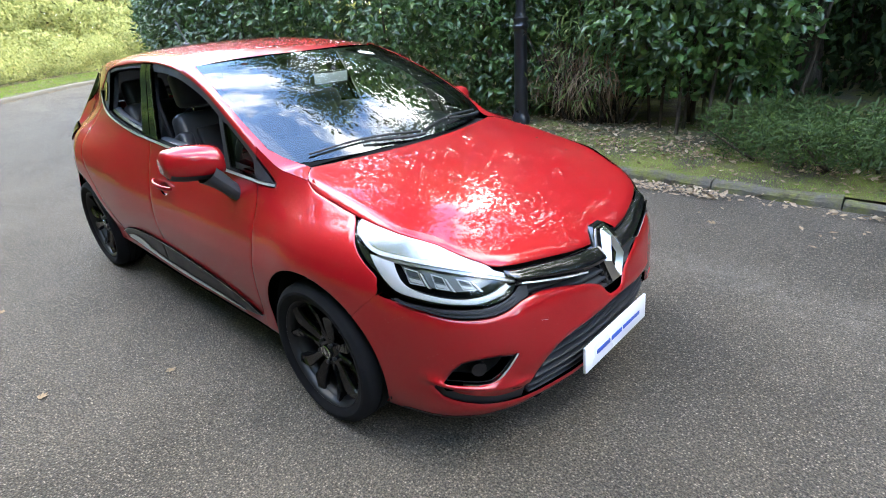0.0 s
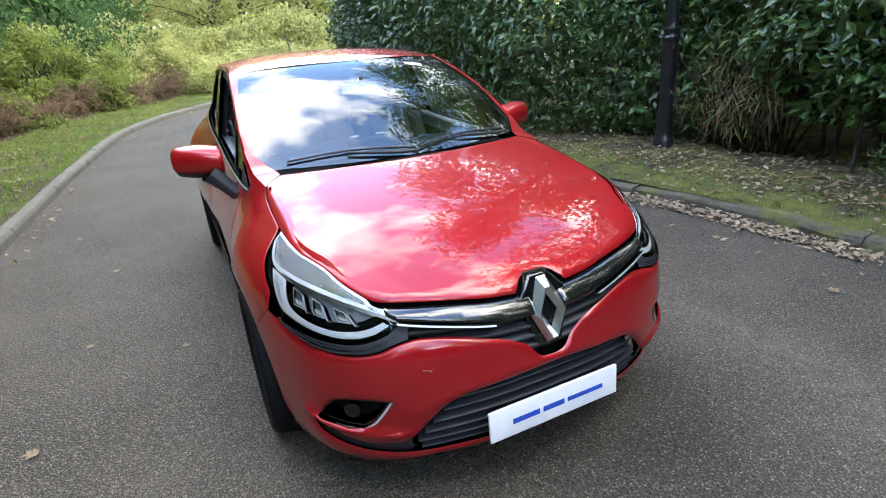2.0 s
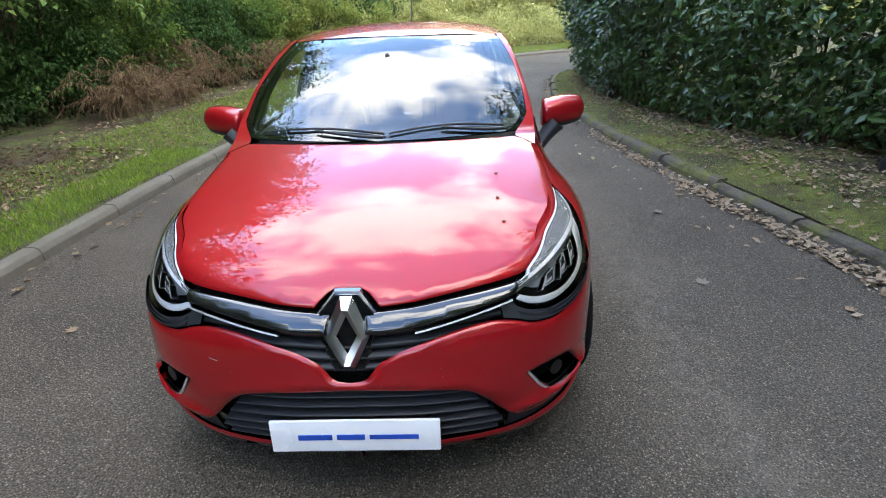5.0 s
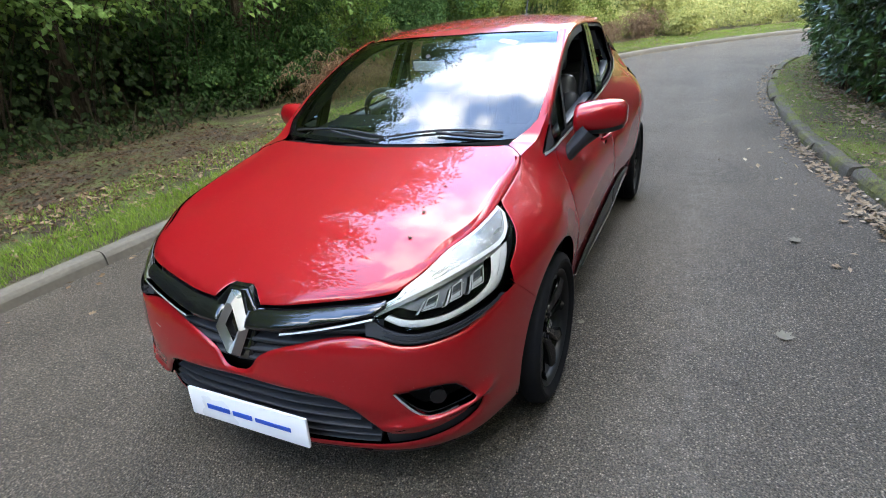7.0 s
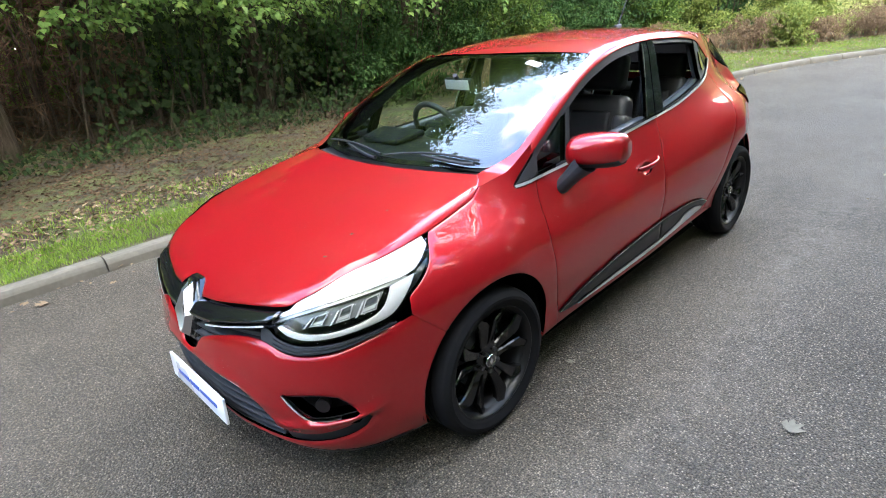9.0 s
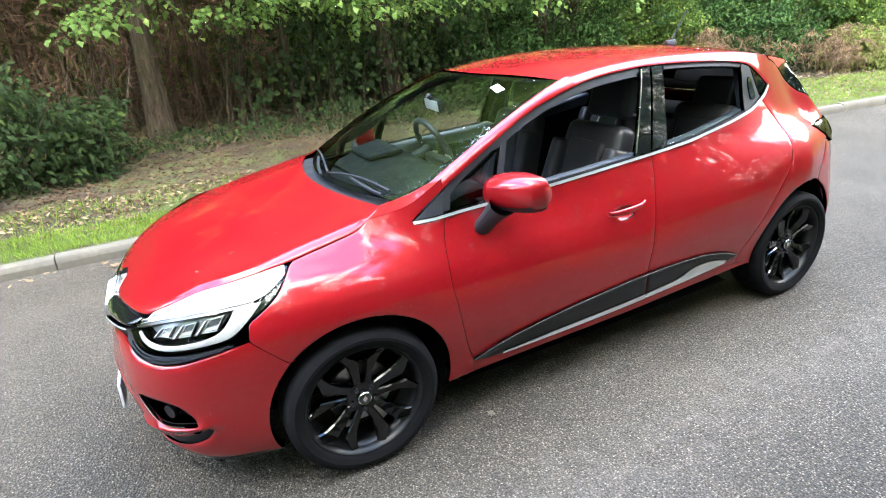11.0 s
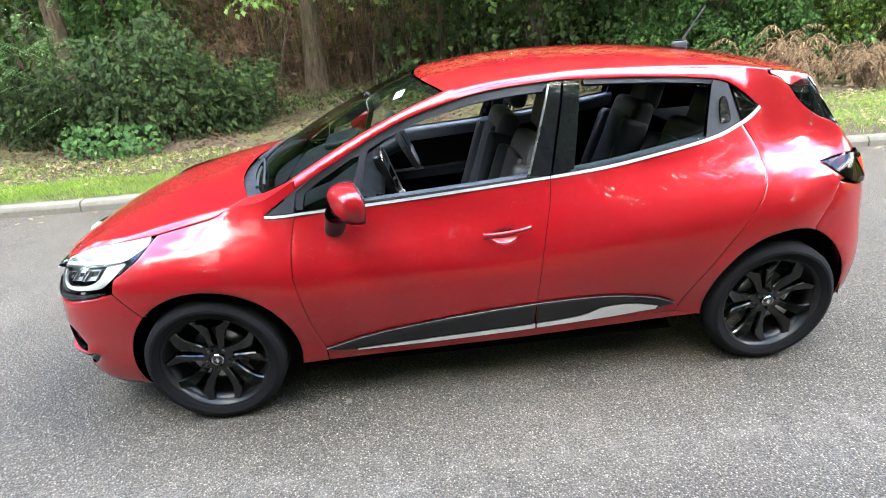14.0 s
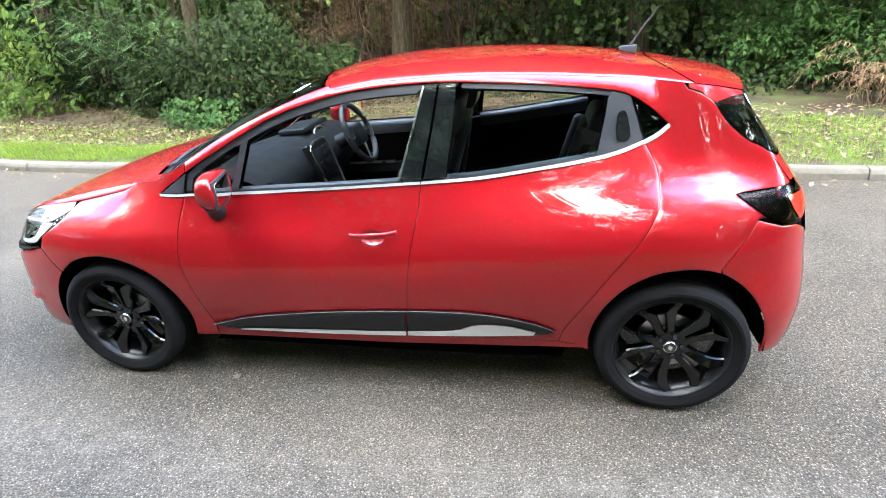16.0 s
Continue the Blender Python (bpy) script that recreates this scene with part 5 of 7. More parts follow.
# edges between the skin and the upper surfaces
HOOD_EDGE = pchip([0.0, 0.1, 0.2, 0.368, 0.483, 0.578, 0.641, 0.809, 0.977, 1.208, 1.30, 1.397, 1.502, 1.550], [0.704, 0.714, 0.721, 0.738, 0.748, 0.757, 0.779, 0.826, 0.856, 0.886, 0.902, 0.919, 0.939, 0.960])
hood_rim = lambda s: HOOD_EDGE(np.asarray(s, float))


def soft_min(a, b, k=0.03):
    h = np.clip(0.5 + 0.5 * (b - a) / k, 0, 1)
    return b + (a - b) * h - k * h * (1 - h)


def skin_z(x, y):
    """The height of the skin over a place near the shoulder line."""
    s, z = s_of_x(x) * 1.0, np.full(len(x), 0.86)
    for _ in range(25):
        p, ps, pz = skin(s, z)[:, :2], skin(s + 1e-3, z)[:, :2], skin(s, z + 1e-3)[:, :2]
        js, jz, r = (ps - p) / 1e-3, (pz - p) / 1e-3, np.stack([x, y], 1) - p
        det = js[:, 0] * jz[:, 1] - js[:, 1] * jz[:, 0]
        det = np.where(np.abs(det) < 1e-3, 1e-3, det)
        s = np.clip(s + np.clip((r[:, 0] * jz[:, 1] - r[:, 1] * jz[:, 0]) / det, -0.06, 0.06), 0.02, 1.9)
        z = np.clip(z + np.clip((js[:, 0] * r[:, 1] - js[:, 1] * r[:, 0]) / det, -0.03, 0.03), 0.60, 1.15)
    return z


def shoulder(q):
    """The bonnet's surface, turning down into the skin along its edge."""
    x, ay = q[:, 0], np.abs(q[:, 1])
    return np.stack([x, q[:, 1], soft_min(hood_z(x, ay), skin_z(x, ay) + 0.0020, 0.012)], 1)


def corner_z(x, y):
    """The wing's top beside the windscreen's foot."""
    return -soft_min(-hood_z(x, y), -screen_z(x, y), 0.02)


_cs = np.linspace(1.56, 1.846, 24)
_cz = rim(corner_z, _cs)
_cp = skin(_cs, _cz)
_ss = np.linspace(1.849, s_of_x(-1.17), 60)
_sz = rim(screen_z, _ss)
_rs = np.linspace(s_of_x(-1.17), s_of_x(-2.80), 90)
_rz = rim(roof_z, _rs)
_rp = skin(_rs, _rz)

# bonnet
_hs = np.linspace(0.06, 1.55, 150)
front = [(x, y) for x, y, z in skin(_hs, hood_rim(_hs)) if y >= 0.090]
back = way(tuple(front[-1]), (-0.165, 0.650), (-0.205, 0.618), (-0.230, 0.585), n=8)[1:]
half = np.array([(0.728, 0.0), (0.728, 0.036), (0.742, 0.060), (0.765, 0.084)] + front + [tuple(q) for q in back] + [(-0.115 - 0.34 * y * y, y) for y in np.linspace(0.57, 0, 18)])
hood_outline = np.vstack([half, (half * [1, -1])[::-1][1:-1]])
panel("bonnet", hood_outline, shoulder, M_RED, car, "glossy red bonnet reflecting sky and trees", both=False, thick=0.022, gap=0.001, res=0.024, roll=(0.006, 0.0018))

# bumper
B_TOP = np.vstack([way((0.0, 0.503), (0.040, 0.507), (0.060, 0.522), (0.090, 0.556), (0.150, 0.588), (0.22, 0.611), (0.326, 0.637), (0.40, 0.648), (0.452, 0.650), (0.51, 0.641), (0.57, 0.622), (0.63, 0.615), (0.70, 0.617), (0.78, 0.628), (0.851, 0.645), (0.93, 0.661), (0.985, 0.672), (1.029, 0.682), n=60)])
ARCH_F = lambda a, r=1.0: (1.405 + 0.372 * r * np.cos(a), 0.310 + 0.366 * r * np.sin(a))
a0 = np.arctan2((0.577 - 0.31) / 0.366, (1.145 - 1.405) / 0.372)
arch_low = [ARCH_F(a) for a in np.linspace(a0, np.pi + 0.30, 14)]
B_LOW = way((1.06, 0.205), (0.95, 0.190), (0.80, 0.178), (0.6, 0.172), (0.3, 0.176), (0.0, 0.180), n=24)
bumper_half = np.vstack([B_TOP, arch_low, B_LOW])
FOG = [(0.546, 0.459), (0.60, 0.466), (0.651, 0.468), (0.70, 0.463), (0.735, 0.453), (0.767, 0.424), (0.796, 0.388), (0.785, 0.381), (0.735, 0.376), (0.68, 0.369), (0.635, 0.369), (0.599, 0.394), (0.567, 0.433)]
GRILLE_TOP = way((0.0, 0.470), (0.18, 0.461), (0.263, 0.453), (0.345, 0.436), (0.41, 0.392), (0.46, 0.340), (0.51, 0.292), n=24)
SLOT = np.vstack([way((0.515, 0.290), (0.61, 0.288), (0.725, 0.316), (0.828, 0.357), n=12), way((0.838, 0.347), (0.815, 0.316), (0.725, 0.274), (0.60, 0.241), (0.50, 0.228), (0.357, 0.222), (0.0, 0.220), n=20)])
low_half = np.vstack([GRILLE_TOP, SLOT])
fog_r = [(-a, b) for a, b in FOG]


def bumper_lift(q):
    """The bumper's skin with the raised blade under each fog light and a soft brow over the intake."""
    a = np.abs(q[:, 0])
    line = np.interp(a, [0.42, 0.50, 0.56, 0.65, 0.75, 0.86], [0.30, 0.330, 0.342, 0.352, 0.368, 0.392])
    blade = 0.017 * np.exp(-(((q[:, 1] - line) / 0.018) ** 2)) * np.clip((a - 0.46) / 0.08, 0, 1) * np.clip((0.90 - a) / 0.08, 0, 1)
    brow = 0.007 * np.exp(-(((q[:, 1] - np.interp(a, [0, 0.26, 0.36, 0.5], [0.49, 0.475, 0.455, 0.40])) / 0.03) ** 2)) * np.clip((0.55 - a) / 0.15, 0, 1)
    return skin(q[:, 0], q[:, 1], blade + brow)


bumper = panel("front_bumper", both_ways(bumper_half), bumper_lift, M_RED, car, "red front bumper with a thin scuff", both=False, holes=[both_ways(low_half), FOG, fog_r], res=0.022, thick=0.03, gap=0.0008, roll=(0.018, 0.008), flat=lambda q: np.clip((1.0 - np.abs(q[:, 0])) / 0.05, 0, 1))[0]
lip_half = np.vstack([B_LOW[::-1], [(1.06, 0.186), (0.9, 0.168), (0.6, 0.158), (0.0, 0.164)]])
panel("front_lip", both_ways(lip_half), on(-0.004), M_BLACK, car, "black lower lip", both=False, res=0.04)
panel("scuff_mark", [(-0.440, 0.5575), (-0.412, 0.5515), (-0.412, 0.5507), (-0.440, 0.5567)], on(0.0012), M_PLATE, bumper, "pale scratch", both=False, res=0.03, thick=0.001, gap=0)

# flanges under the shut lines
for edge in (np.vstack([[(s, float(hood_rim(s)) - 0.001) for s in np.linspace(0.62, 1.19, 24)], [(s, float(hood_rim(s)) + 0.016) for s in np.linspace(1.19, 0.62, 24)]]), np.vstack([[(s, float(hood_rim(s)) - 0.014) for s in np.linspace(1.225, 1.54, 14)], [(s, float(hood_rim(s)) + 0.014) for s in np.linspace(1.54, 1.225, 14)]])):
    panel("bonnet_flange", edge, on(-0.007), M_RED, car, res=0.03, thick=0.004, gap=0)
panel("wing_flange", [(1.012, 0.676), (1.046, 0.676), (1.165, 0.580), (1.128, 0.574)], on(-0.004), M_RED, car, res=0.03, thick=0.004, gap=0)

# lower grille
panel("lower_grille", both_ways(shrunk(low_half, -0.0)), on(-0.075), M_VOID, car, "black lower air intake", both=False, res=0.05, thick=0.002, gap=-0.012)
grille_low = car.children[-1]
for z0, z1, reach in ((0.440, 0.422, 0.33), (0.404, 0.386, 0.385), (0.366, 0.347, 0.42), (0.328, 0.309, 0.45), (0.290, 0.271, 0.475), (0.254, 0.236, 0.465)):
    row = np.linspace(-reach, reach, 40)
    bow = 0.012 * (row / 0.45) ** 2
    rows = [skin(row, z0 - bow + 0.006, -0.060), skin(row, z0 - bow, -0.018), skin(row, z0 - bow - 0.003, -0.014), skin(row, z1 - bow + 0.004, -0.030), skin(row, z1 - bow, -0.060)]
    child("slat", arrays_mesh("slat", *strip(rows), M_BLACK, True), grille_low)
panel("slot_floor", np.vstack([way((0.50, 0.300), (0.61, 0.288), (0.725, 0.316), (0.828, 0.357), n=12), way((0.838, 0.347), (0.815, 0.316), (0.725, 0.274), (0.60, 0.241), (0.50, 0.230), n=14)]), on(-0.018), M_BLACK, grille_low, "black air slot", res=0.03, gap=-0.006)

# upper grille: backing, ribs, gloss bar, chrome strips
up_top = [(s, float(hood_rim(s)) + 0.02) for s in np.linspace(0, 0.56, 20)]
up_half = np.vstack([up_top, [(0.57, 0.70), (0.58, 0.668), (0.57, 0.632)], B_TOP[B_TOP[:, 0] < 0.56][::-1]])
grille = panel("grille", both_ways(up_half), on(-0.05), M_VOID, car, "black upper grille", both=False, res=0.05, gap=-0.01, thick=0.002)[0]
for z0, slope, reach, start in ((0.688, 0.062, 0.50, 0.0), (0.655, 0.055, 0.53, 0.0), (0.622, 0.05, 0.44, 0.0), (0.588, 0.05, 0.25, 0.0), (0.556, 0.05, 0.13, 0.0)):
    row = np.linspace(-reach, reach, 44)
    zz = z0 - 0.02 + slope * np.abs(row)
    rows = [skin(row, zz + 0.012, -0.045), skin(row, zz + 0.006, -0.012), skin(row, zz, -0.009), skin(row, zz - 0.012, -0.020), skin(row, zz - 0.014, -0.045)]
    child("rib", arrays_mesh("rib", *strip(rows), M_BLACK, True), grille)
BAR_LOW = way((0.055, 0.652), (0.10, 0.652), (0.179, 0.658), (0.284, 0.673), (0.40, 0.694), (0.505, 0.714), n=20)
bar = np.vstack([[(s, float(hood_rim(s)) - 0.004) for s in np.linspace(0.05, 0.55, 24)], [(0.540, 0.732)], BAR_LOW[::-1]])
bar_low = lambda s: np.interp(np.abs(s), BAR_LOW[:, 0], BAR_LOW[:, 1])


def bar_lift(q):
    """The bar leans back: its lower edge stands out further than its top."""
    top = hood_rim(np.abs(q[:, 0]))
    k = np.clip((top - q[:, 1]) / (top - bar_low(q[:, 0]) + 1e-6), 0, 1.2)
    return skin(q[:, 0], q[:, 1], -0.008 + 0.034 * np.sin(np.clip(k, 0, 1.1) * 1.75))


bars = panel("grille_bar", bar, bar_lift, M_GLOSS, car, "piano black grille bar", res=0.02, thick=0.03, roll=(0.012, 0.006))
strip_out = np.vstack([BAR_LOW[6:], (BAR_LOW[6:] - [0, 0.0095])[::-1]])
panel("chrome_strip", strip_out, on(0.030), M_BRIGHT, bars, "thin chrome strip", res=0.02, thick=0.03)

# badge and its surround
surround = bmesh.new()
outer = [(-0.050, 0.528), (0.050, 0.528), (0.086, 0.655), (0.088, 0.702), (0.038, 0.757), (-0.038, 0.757), (-0.088, 0.702), (-0.086, 0.655)]
tilt_x = pchip([0.50, 0.56, 0.64, 0.70, 0.75, 0.80], [0.826, 0.822, 0.806, 0.786, 0.757, 0.715])
f1 = [surround.verts.new((float(tilt_x(z)) + 0.004, y, z)) for y, z in outer]
f0 = [surround.verts.new((float(tilt_x(z)) - 0.06, y, z)) for y, z in outer]
surround.faces.new(f1)
for i in range(len(outer)):
    j = (i + 1) % len(outer)
    surround.faces.new((f1[i], f0[i], f0[j], f1[j]))
bmesh.ops.recalc_face_normals(surround, faces=list(surround.faces))
bmesh.ops.bevel(surround, geom=[e for e in surround.edges if all(v in f1 for v in e.verts)], offset=0.008, segments=3, affect="EDGES")
bm_part("badge_surround", surround, M_GLOSS, car, "gloss black badge surround")
badge = bmesh.new()
ring_o = [(0.018, 0.750), (0.068, 0.647), (0.018, 0.544), (-0.018, 0.544), (-0.068, 0.647), (-0.018, 0.750)]
ring_i = [(0.0, 0.700), (0.030, 0.647), (0.0, 0.594), (0.0, 0.594), (-0.030, 0.647), (0.0, 0.700)]


def badge_pt(y, z, out):
    return (float(tilt_x(z)) + out, y, z)


bo = [badge.verts.new(badge_pt(y, z, 0.010)) for y, z in ring_o]
bmid = [badge.verts.new(badge_pt((a[0] + b[0]) / 2, (a[1] + b[1]) / 2, 0.034)) for a, b in zip(ring_o, ring_i)]
bi = [badge.verts.new(badge_pt(y * 1.0 + (1e-4 if k in (0, 2) else -1e-4 if k in (3, 5) else 0), z, 0.012)) for k, (y, z) in enumerate(ring_i)]
for i in range(6):
    j = (i + 1) % 6
    for a, b in ((bo, bmid), (bmid, bi)):
        badge.faces.new((a[i], a[j], b[j], b[i]))
bmesh.ops.recalc_face_normals(badge, faces=list(badge.faces))
bm_part("badge", badge, M_BADGE, car, "plain chrome diamond badge", smooth=False)

# number plate with bars in place of its writing
plate = bm_part("plate", rounded((0.012, 0.52, 0.111), pose(0.856, 0, 0.318, 0, -3), 0.004, 2), M_PLATE, car, "white plate with blue print")
x0 = -0.175
for w, h in ((0.105, 0.026), (0.086, 0.026), (0.150, 0.022)):
    bm_part("print_bar", rounded((0.003, w, h * 0.75), pose(0.8632, 0, 0.316, 0, -3) @ pose(0, x0 + w / 2, 0), 0.001, 1), M_INK, plate)
    x0 += w + 0.014

# headlights
LAMP_LOW = way((1.206, 0.876), (1.165, 0.828), (1.134, 0.800), (1.080, 0.764), (1.029, 0.735), (0.985, 0.699), (0.945, 0.684), (0.861, 0.669), (0.746, 0.656), (0.66, 0.652), (0.609, 0.655), (0.56, 0.666), (0.525, 0.681), (0.494, 0.703), n=48)
LAMP_TOP = [(0.500, 0.712), (0.535, 0.733), (0.575, 0.750)] + [(s, float(hood_rim(s)) - 0.004) for s in np.linspace(0.60, 1.200, 26)]
LAMP = np.vstack([LAMP_LOW, LAMP_TOP])
lamps = panel("headlight", LAMP, on(-0.050), M_VOID, car, "headlight with white light guide and chrome modules", res=0.03, gap=0.001, thick=0.003)
for h in panel("lens", LAMP, on(0.0), M_LENS, lamps, "clear lamp lens", res=0.025, thick=0.004):
    h.visible_shadow = False
# pale upper reflector, from the outer top corner to the inner tip
DIVIDE = way((1.188, 0.858), (1.085, 0.806), (0.96, 0.789), (0.840, 0.776), (0.74, 0.764), (0.651, 0.748), (0.57, 0.728), (0.506, 0.708), n=26)
top_line = [(0.512, 0.714), (0.545, 0.734), (0.585, 0.747)] + [(s, float(hood_rim(s)) + 0.003) for s in np.linspace(0.61, 1.190, 24)]
panel("reflector", np.vstack([DIVIDE, top_line]), on(-0.008), M_REFLECT, lamps, "silver upper reflector", res=0.022, thick=0.03, gap=0.0)
UPPER = np.vstack([DIVIDE, top_line])
panel("reflector_rim", shrunk(UPPER, 0.001), on(-0.0055), M_WHITE, lamps, "white rim of the upper reflector", res=0.022, thick=0.006, gap=0.0, holes=[shrunk(UPPER, 0.011)])
panel("reflector_groove", np.vstack([way((1.13, 0.836), (0.98, 0.812), (0.84, 0.792), (0.70, 0.768), (0.60, 0.745), n=16), way((0.60, 0.749), (0.70, 0.773), (0.84, 0.797), (0.98, 0.817), (1.13, 0.841), n=16)]), on(-0.0085), M_SATIN, lamps, "fine groove line", res=0.03, thick=0.004, gap=0)
G_OUT = np.vstack([way((1.095, 0.800), (1.050, 0.758), (1.005, 0.721), (0.960, 0.694), (0.90, 0.681), (0.809, 0.668), (0.70, 0.657), (0.63, 0.658), (0.575, 0.668), n=28), [(0.528, 0.690)], way((0.548, 0.703), (0.595, 0.688), (0.641, 0.681), (0.72, 0.680), (0.819, 0.692), (0.89, 0.706), (0.935, 0.724), (0.962, 0.750), (0.985, 0.783), n=24)])
panel("light_guide", G_OUT, on(-0.009), M_WHITE, lamps, "white C-shaped light guide", res=0.014, thick=0.03, roll=(0.006, 0.003))
band = LAMP_LOW[(LAMP_LOW[:, 0] > 0.60) & (LAMP_LOW[:, 0] < 1.165)]
panel("outer_band", np.vstack([band + [-0.001, 0.003], G_OUT[:27][::-1]]), on(-0.011), M_GLOSS, lamps, "gloss black outer band", res=0.02, thick=0.03, gap=0.0)
panel("guide_step", np.vstack([way((1.050, 0.782), (1.010, 0.745), (0.975, 0.716), n=8), way((0.968, 0.722), (1.000, 0.750), (1.038, 0.784), n=8)]), on(-0.008), M_SILVER, lamps, res=0.02, thick=0.004, gap=0)
panel("bezel", np.vstack([way((0.985, 0.783), (0.96, 0.752), (0.92, 0.720), (0.82, 0.700), (0.72, 0.687), (0.64, 0.690), (0.58, 0.706), (0.52, 0.706), n=20), DIVIDE[::-1][:-6] + [0, 0.003]]), on(-0.036), M_BEZEL, lamps, "dark grey bezel", res=0.03)
panel("reflector_lip", np.vstack([DIVIDE[5:] + [0, 0.001], (DIVIDE[5:] - [0, 0.012])[::-1]]), on(-0.013), M_DISC, lamps, "grey reflector lip", res=0.02, thick=0.02, gap=0)
for s0, w, lo, hi in ((0.655, 0.070, 0.692, 0.738), (0.757, 0.074, 0.700, 0.753), (0.856, 0.080, 0.712, 0.768)):
    # each module leans outward at its top: a bright wall along its inner side and foot, dark glass above
    cell = np.array([(s0, lo), (s0 + w * 0.80, lo + 0.006), (s0 + w * 1.22, hi), (s0 + w * 0.46, hi - 0.010)])
    mid = cell[[0, 1]] * 0.62 + cell[[3, 2]] * 0.38
    panel("module", cell, on(-0.020), M_SILVER, lamps, "chrome-framed lamp module", res=0.012, thick=0.03, holes=[shrunk(cell, 0.005)])
    panel("module_lens", [mid[0] + (0.006, 0.001), mid[1] + (-0.005, 0.001), cell[2] + (-0.009, -0.006), cell[3] + (0.004, -0.006)], on(-0.027), M_PROJECTOR, lamps, "dark projector glass", res=0.012, thick=0.004)
    panel("module_foot", [cell[0] + (0.006, 0.005), cell[1] + (-0.005, 0.005), mid[1] - (0.005, 0.001), mid[0] + (0.006, -0.001)], on(-0.024), M_SILVER, lamps, "bright sloping module foot", res=0.012, thick=0.004, gap=0)
    panel("fin", [cell[0] - (0.024, 0.004), cell[0] - (0.008, 0.001), cell[3] - (0.004, 0), cell[3] - (0.018, 0.003)], on(-0.013), M_SILVER, lamps, res=0.012, thick=0.024)
# black ribbed panel under each lamp
UNDER = np.vstack([LAMP_LOW[::-1][1:29] - [0, 0.004], B_TOP[(B_TOP[:, 0] > 0.46) & (B_TOP[:, 0] < 0.985)][::-1] + [0, 0.004], [(0.470, 0.690)]])
under = panel("lamp_under_panel", UNDER, on(0.001), M_BLACK, car, "black plastic trim under the headlight", res=0.016, thick=0.02, gap=0.001)
for k in (0.35, 0.68):
    low = B_TOP[(B_TOP[:, 0] > 0.52) & (B_TOP[:, 0] < 0.95)]
    top = np.stack([np.interp(low[:, 0], LAMP_LOW[::-1, 0], LAMP_LOW[::-1, 1])], 1)[:, 0]
    mid = np.c_[low[:, 0], low[:, 1] * (1 - k) + top * k]
    rib = np.vstack([mid + [0, 0.0025], (mid - [0, 0.0025])[::-1]])
    panel("rib", rib, on(0.007), M_BLACK, under, res=0.03, thick=0.006, gap=0)

# fog lights
fogs = panel("fog_light", FOG, on(-0.055), M_VOID, car, "fog light in a black recess", res=0.03, gap=-0.01, thick=0.002)
panel("surround", FOG, on(-0.010), M_BLACK, fogs, holes=[shrunk(FOG, 0.004)], res=0.02, thick=0.055, gap=0)
panel("chrome_edge", np.vstack([way((0.535, 0.466), (0.558, 0.430), (0.592, 0.386), (0.630, 0.360), (0.68, 0.360), (0.735, 0.368), n=20), way((0.735, 0.376), (0.68, 0.369), (0.635, 0.370), (0.602, 0.394), (0.570, 0.434), (0.548, 0.466), n=20)]), on(0.0012), M_BRIGHT, fogs, "satin chrome edge", res=0.015, thick=0.02)
for f, sg in zip(fogs, (1, -1)):
    c = skin(np.array([0.675 * sg]), np.array([0.418]), -0.03)[0]
    bm = bmesh.new()
    bmesh.ops.create_cone(bm, cap_ends=True, segments=28, radius1=0.022, radius2=0.026, depth=0.03)
    bmesh.ops.transform(bm, matrix=look(c, c - np.array([0.75, 0.55 * sg, 0])), verts=list(bm.verts))
    bm_part("bulb_glass", bm, M_MOULD, f, "dark round lamp glass")

# wings, doors, sills
SEAM_F = way((1.838, 0.922), (1.817, 0.835), (1.806, 0.716), (1.810, 0.640), (1.849, 0.437), (1.888, 0.300), n=30)
arch_up = [ARCH_F(a) for a in np.linspace(-0.22, a0 if a0 > 0 else a0 + 2 * np.pi, 34)]
low_lamp = LAMP_LOW[::-1][LAMP_LOW[::-1][:, 0] > 1.045]
wing = np.vstack([[(1.029, 0.684), (1.036, 0.736)], low_lamp, [(s, float(hood_rim(s))) for s in np.linspace(1.222, 1.55, 20)], np.c_[_cs, _cz], [(1.846, 1.020), (1.800, 0.990), (1.750, 0.957), (1.712, 0.931), (1.722, 0.919), (1.78, 0.917)], SEAM_F, [(1.888, 0.232), (1.80, 0.229)], arch_up])
panel("front_wing", wing, on(), M_RED, car, res=0.026, thick=0.03, gap=0.001, roll=(0.005, 0.0015), flat=lambda q: 1.0 - np.clip((q[:, 0] - 1.54) / 0.03, 0, 1) * np.clip((q[:, 1] - 0.935 - (q[:, 0] - 1.7) * 0.5) / 0.015, 0, 1))
wing_top = np.vstack([_cp[:, :2], [(-0.437, 0.674), (-0.419, 0.657), (-0.360, 0.634), (-0.305, 0.606), (-0.265, 0.590), (-0.232, 0.587)], back[::-1][1:]])
panel("wing_top", wing_top, over(corner_z), M_RED, car, "red wing corner beside the windscreen", res=0.02, thick=0.02, gap=0.0)
BELT = way((1.838, 0.924), (2.174, 0.942), (2.573, 0.966), (2.941, 0.990), (3.182, 1.011), (3.403, 1.042), (3.623, 1.074), (3.739, 1.096), (3.844, 1.129), n=60)
SEAM_B = way((2.945, 0.990), (2.931, 0.872), (2.897, 0.711), (2.874, 0.529), (2.853, 0.300), n=24)
SEAM_R = way((3.844, 1.129), (3.884, 1.050), (3.890, 0.985), (3.876, 0.915), (3.835, 0.835), (3.75, 0.715), (3.655, 0.568), (3.56, 0.400), (3.525, 0.310), n=40)
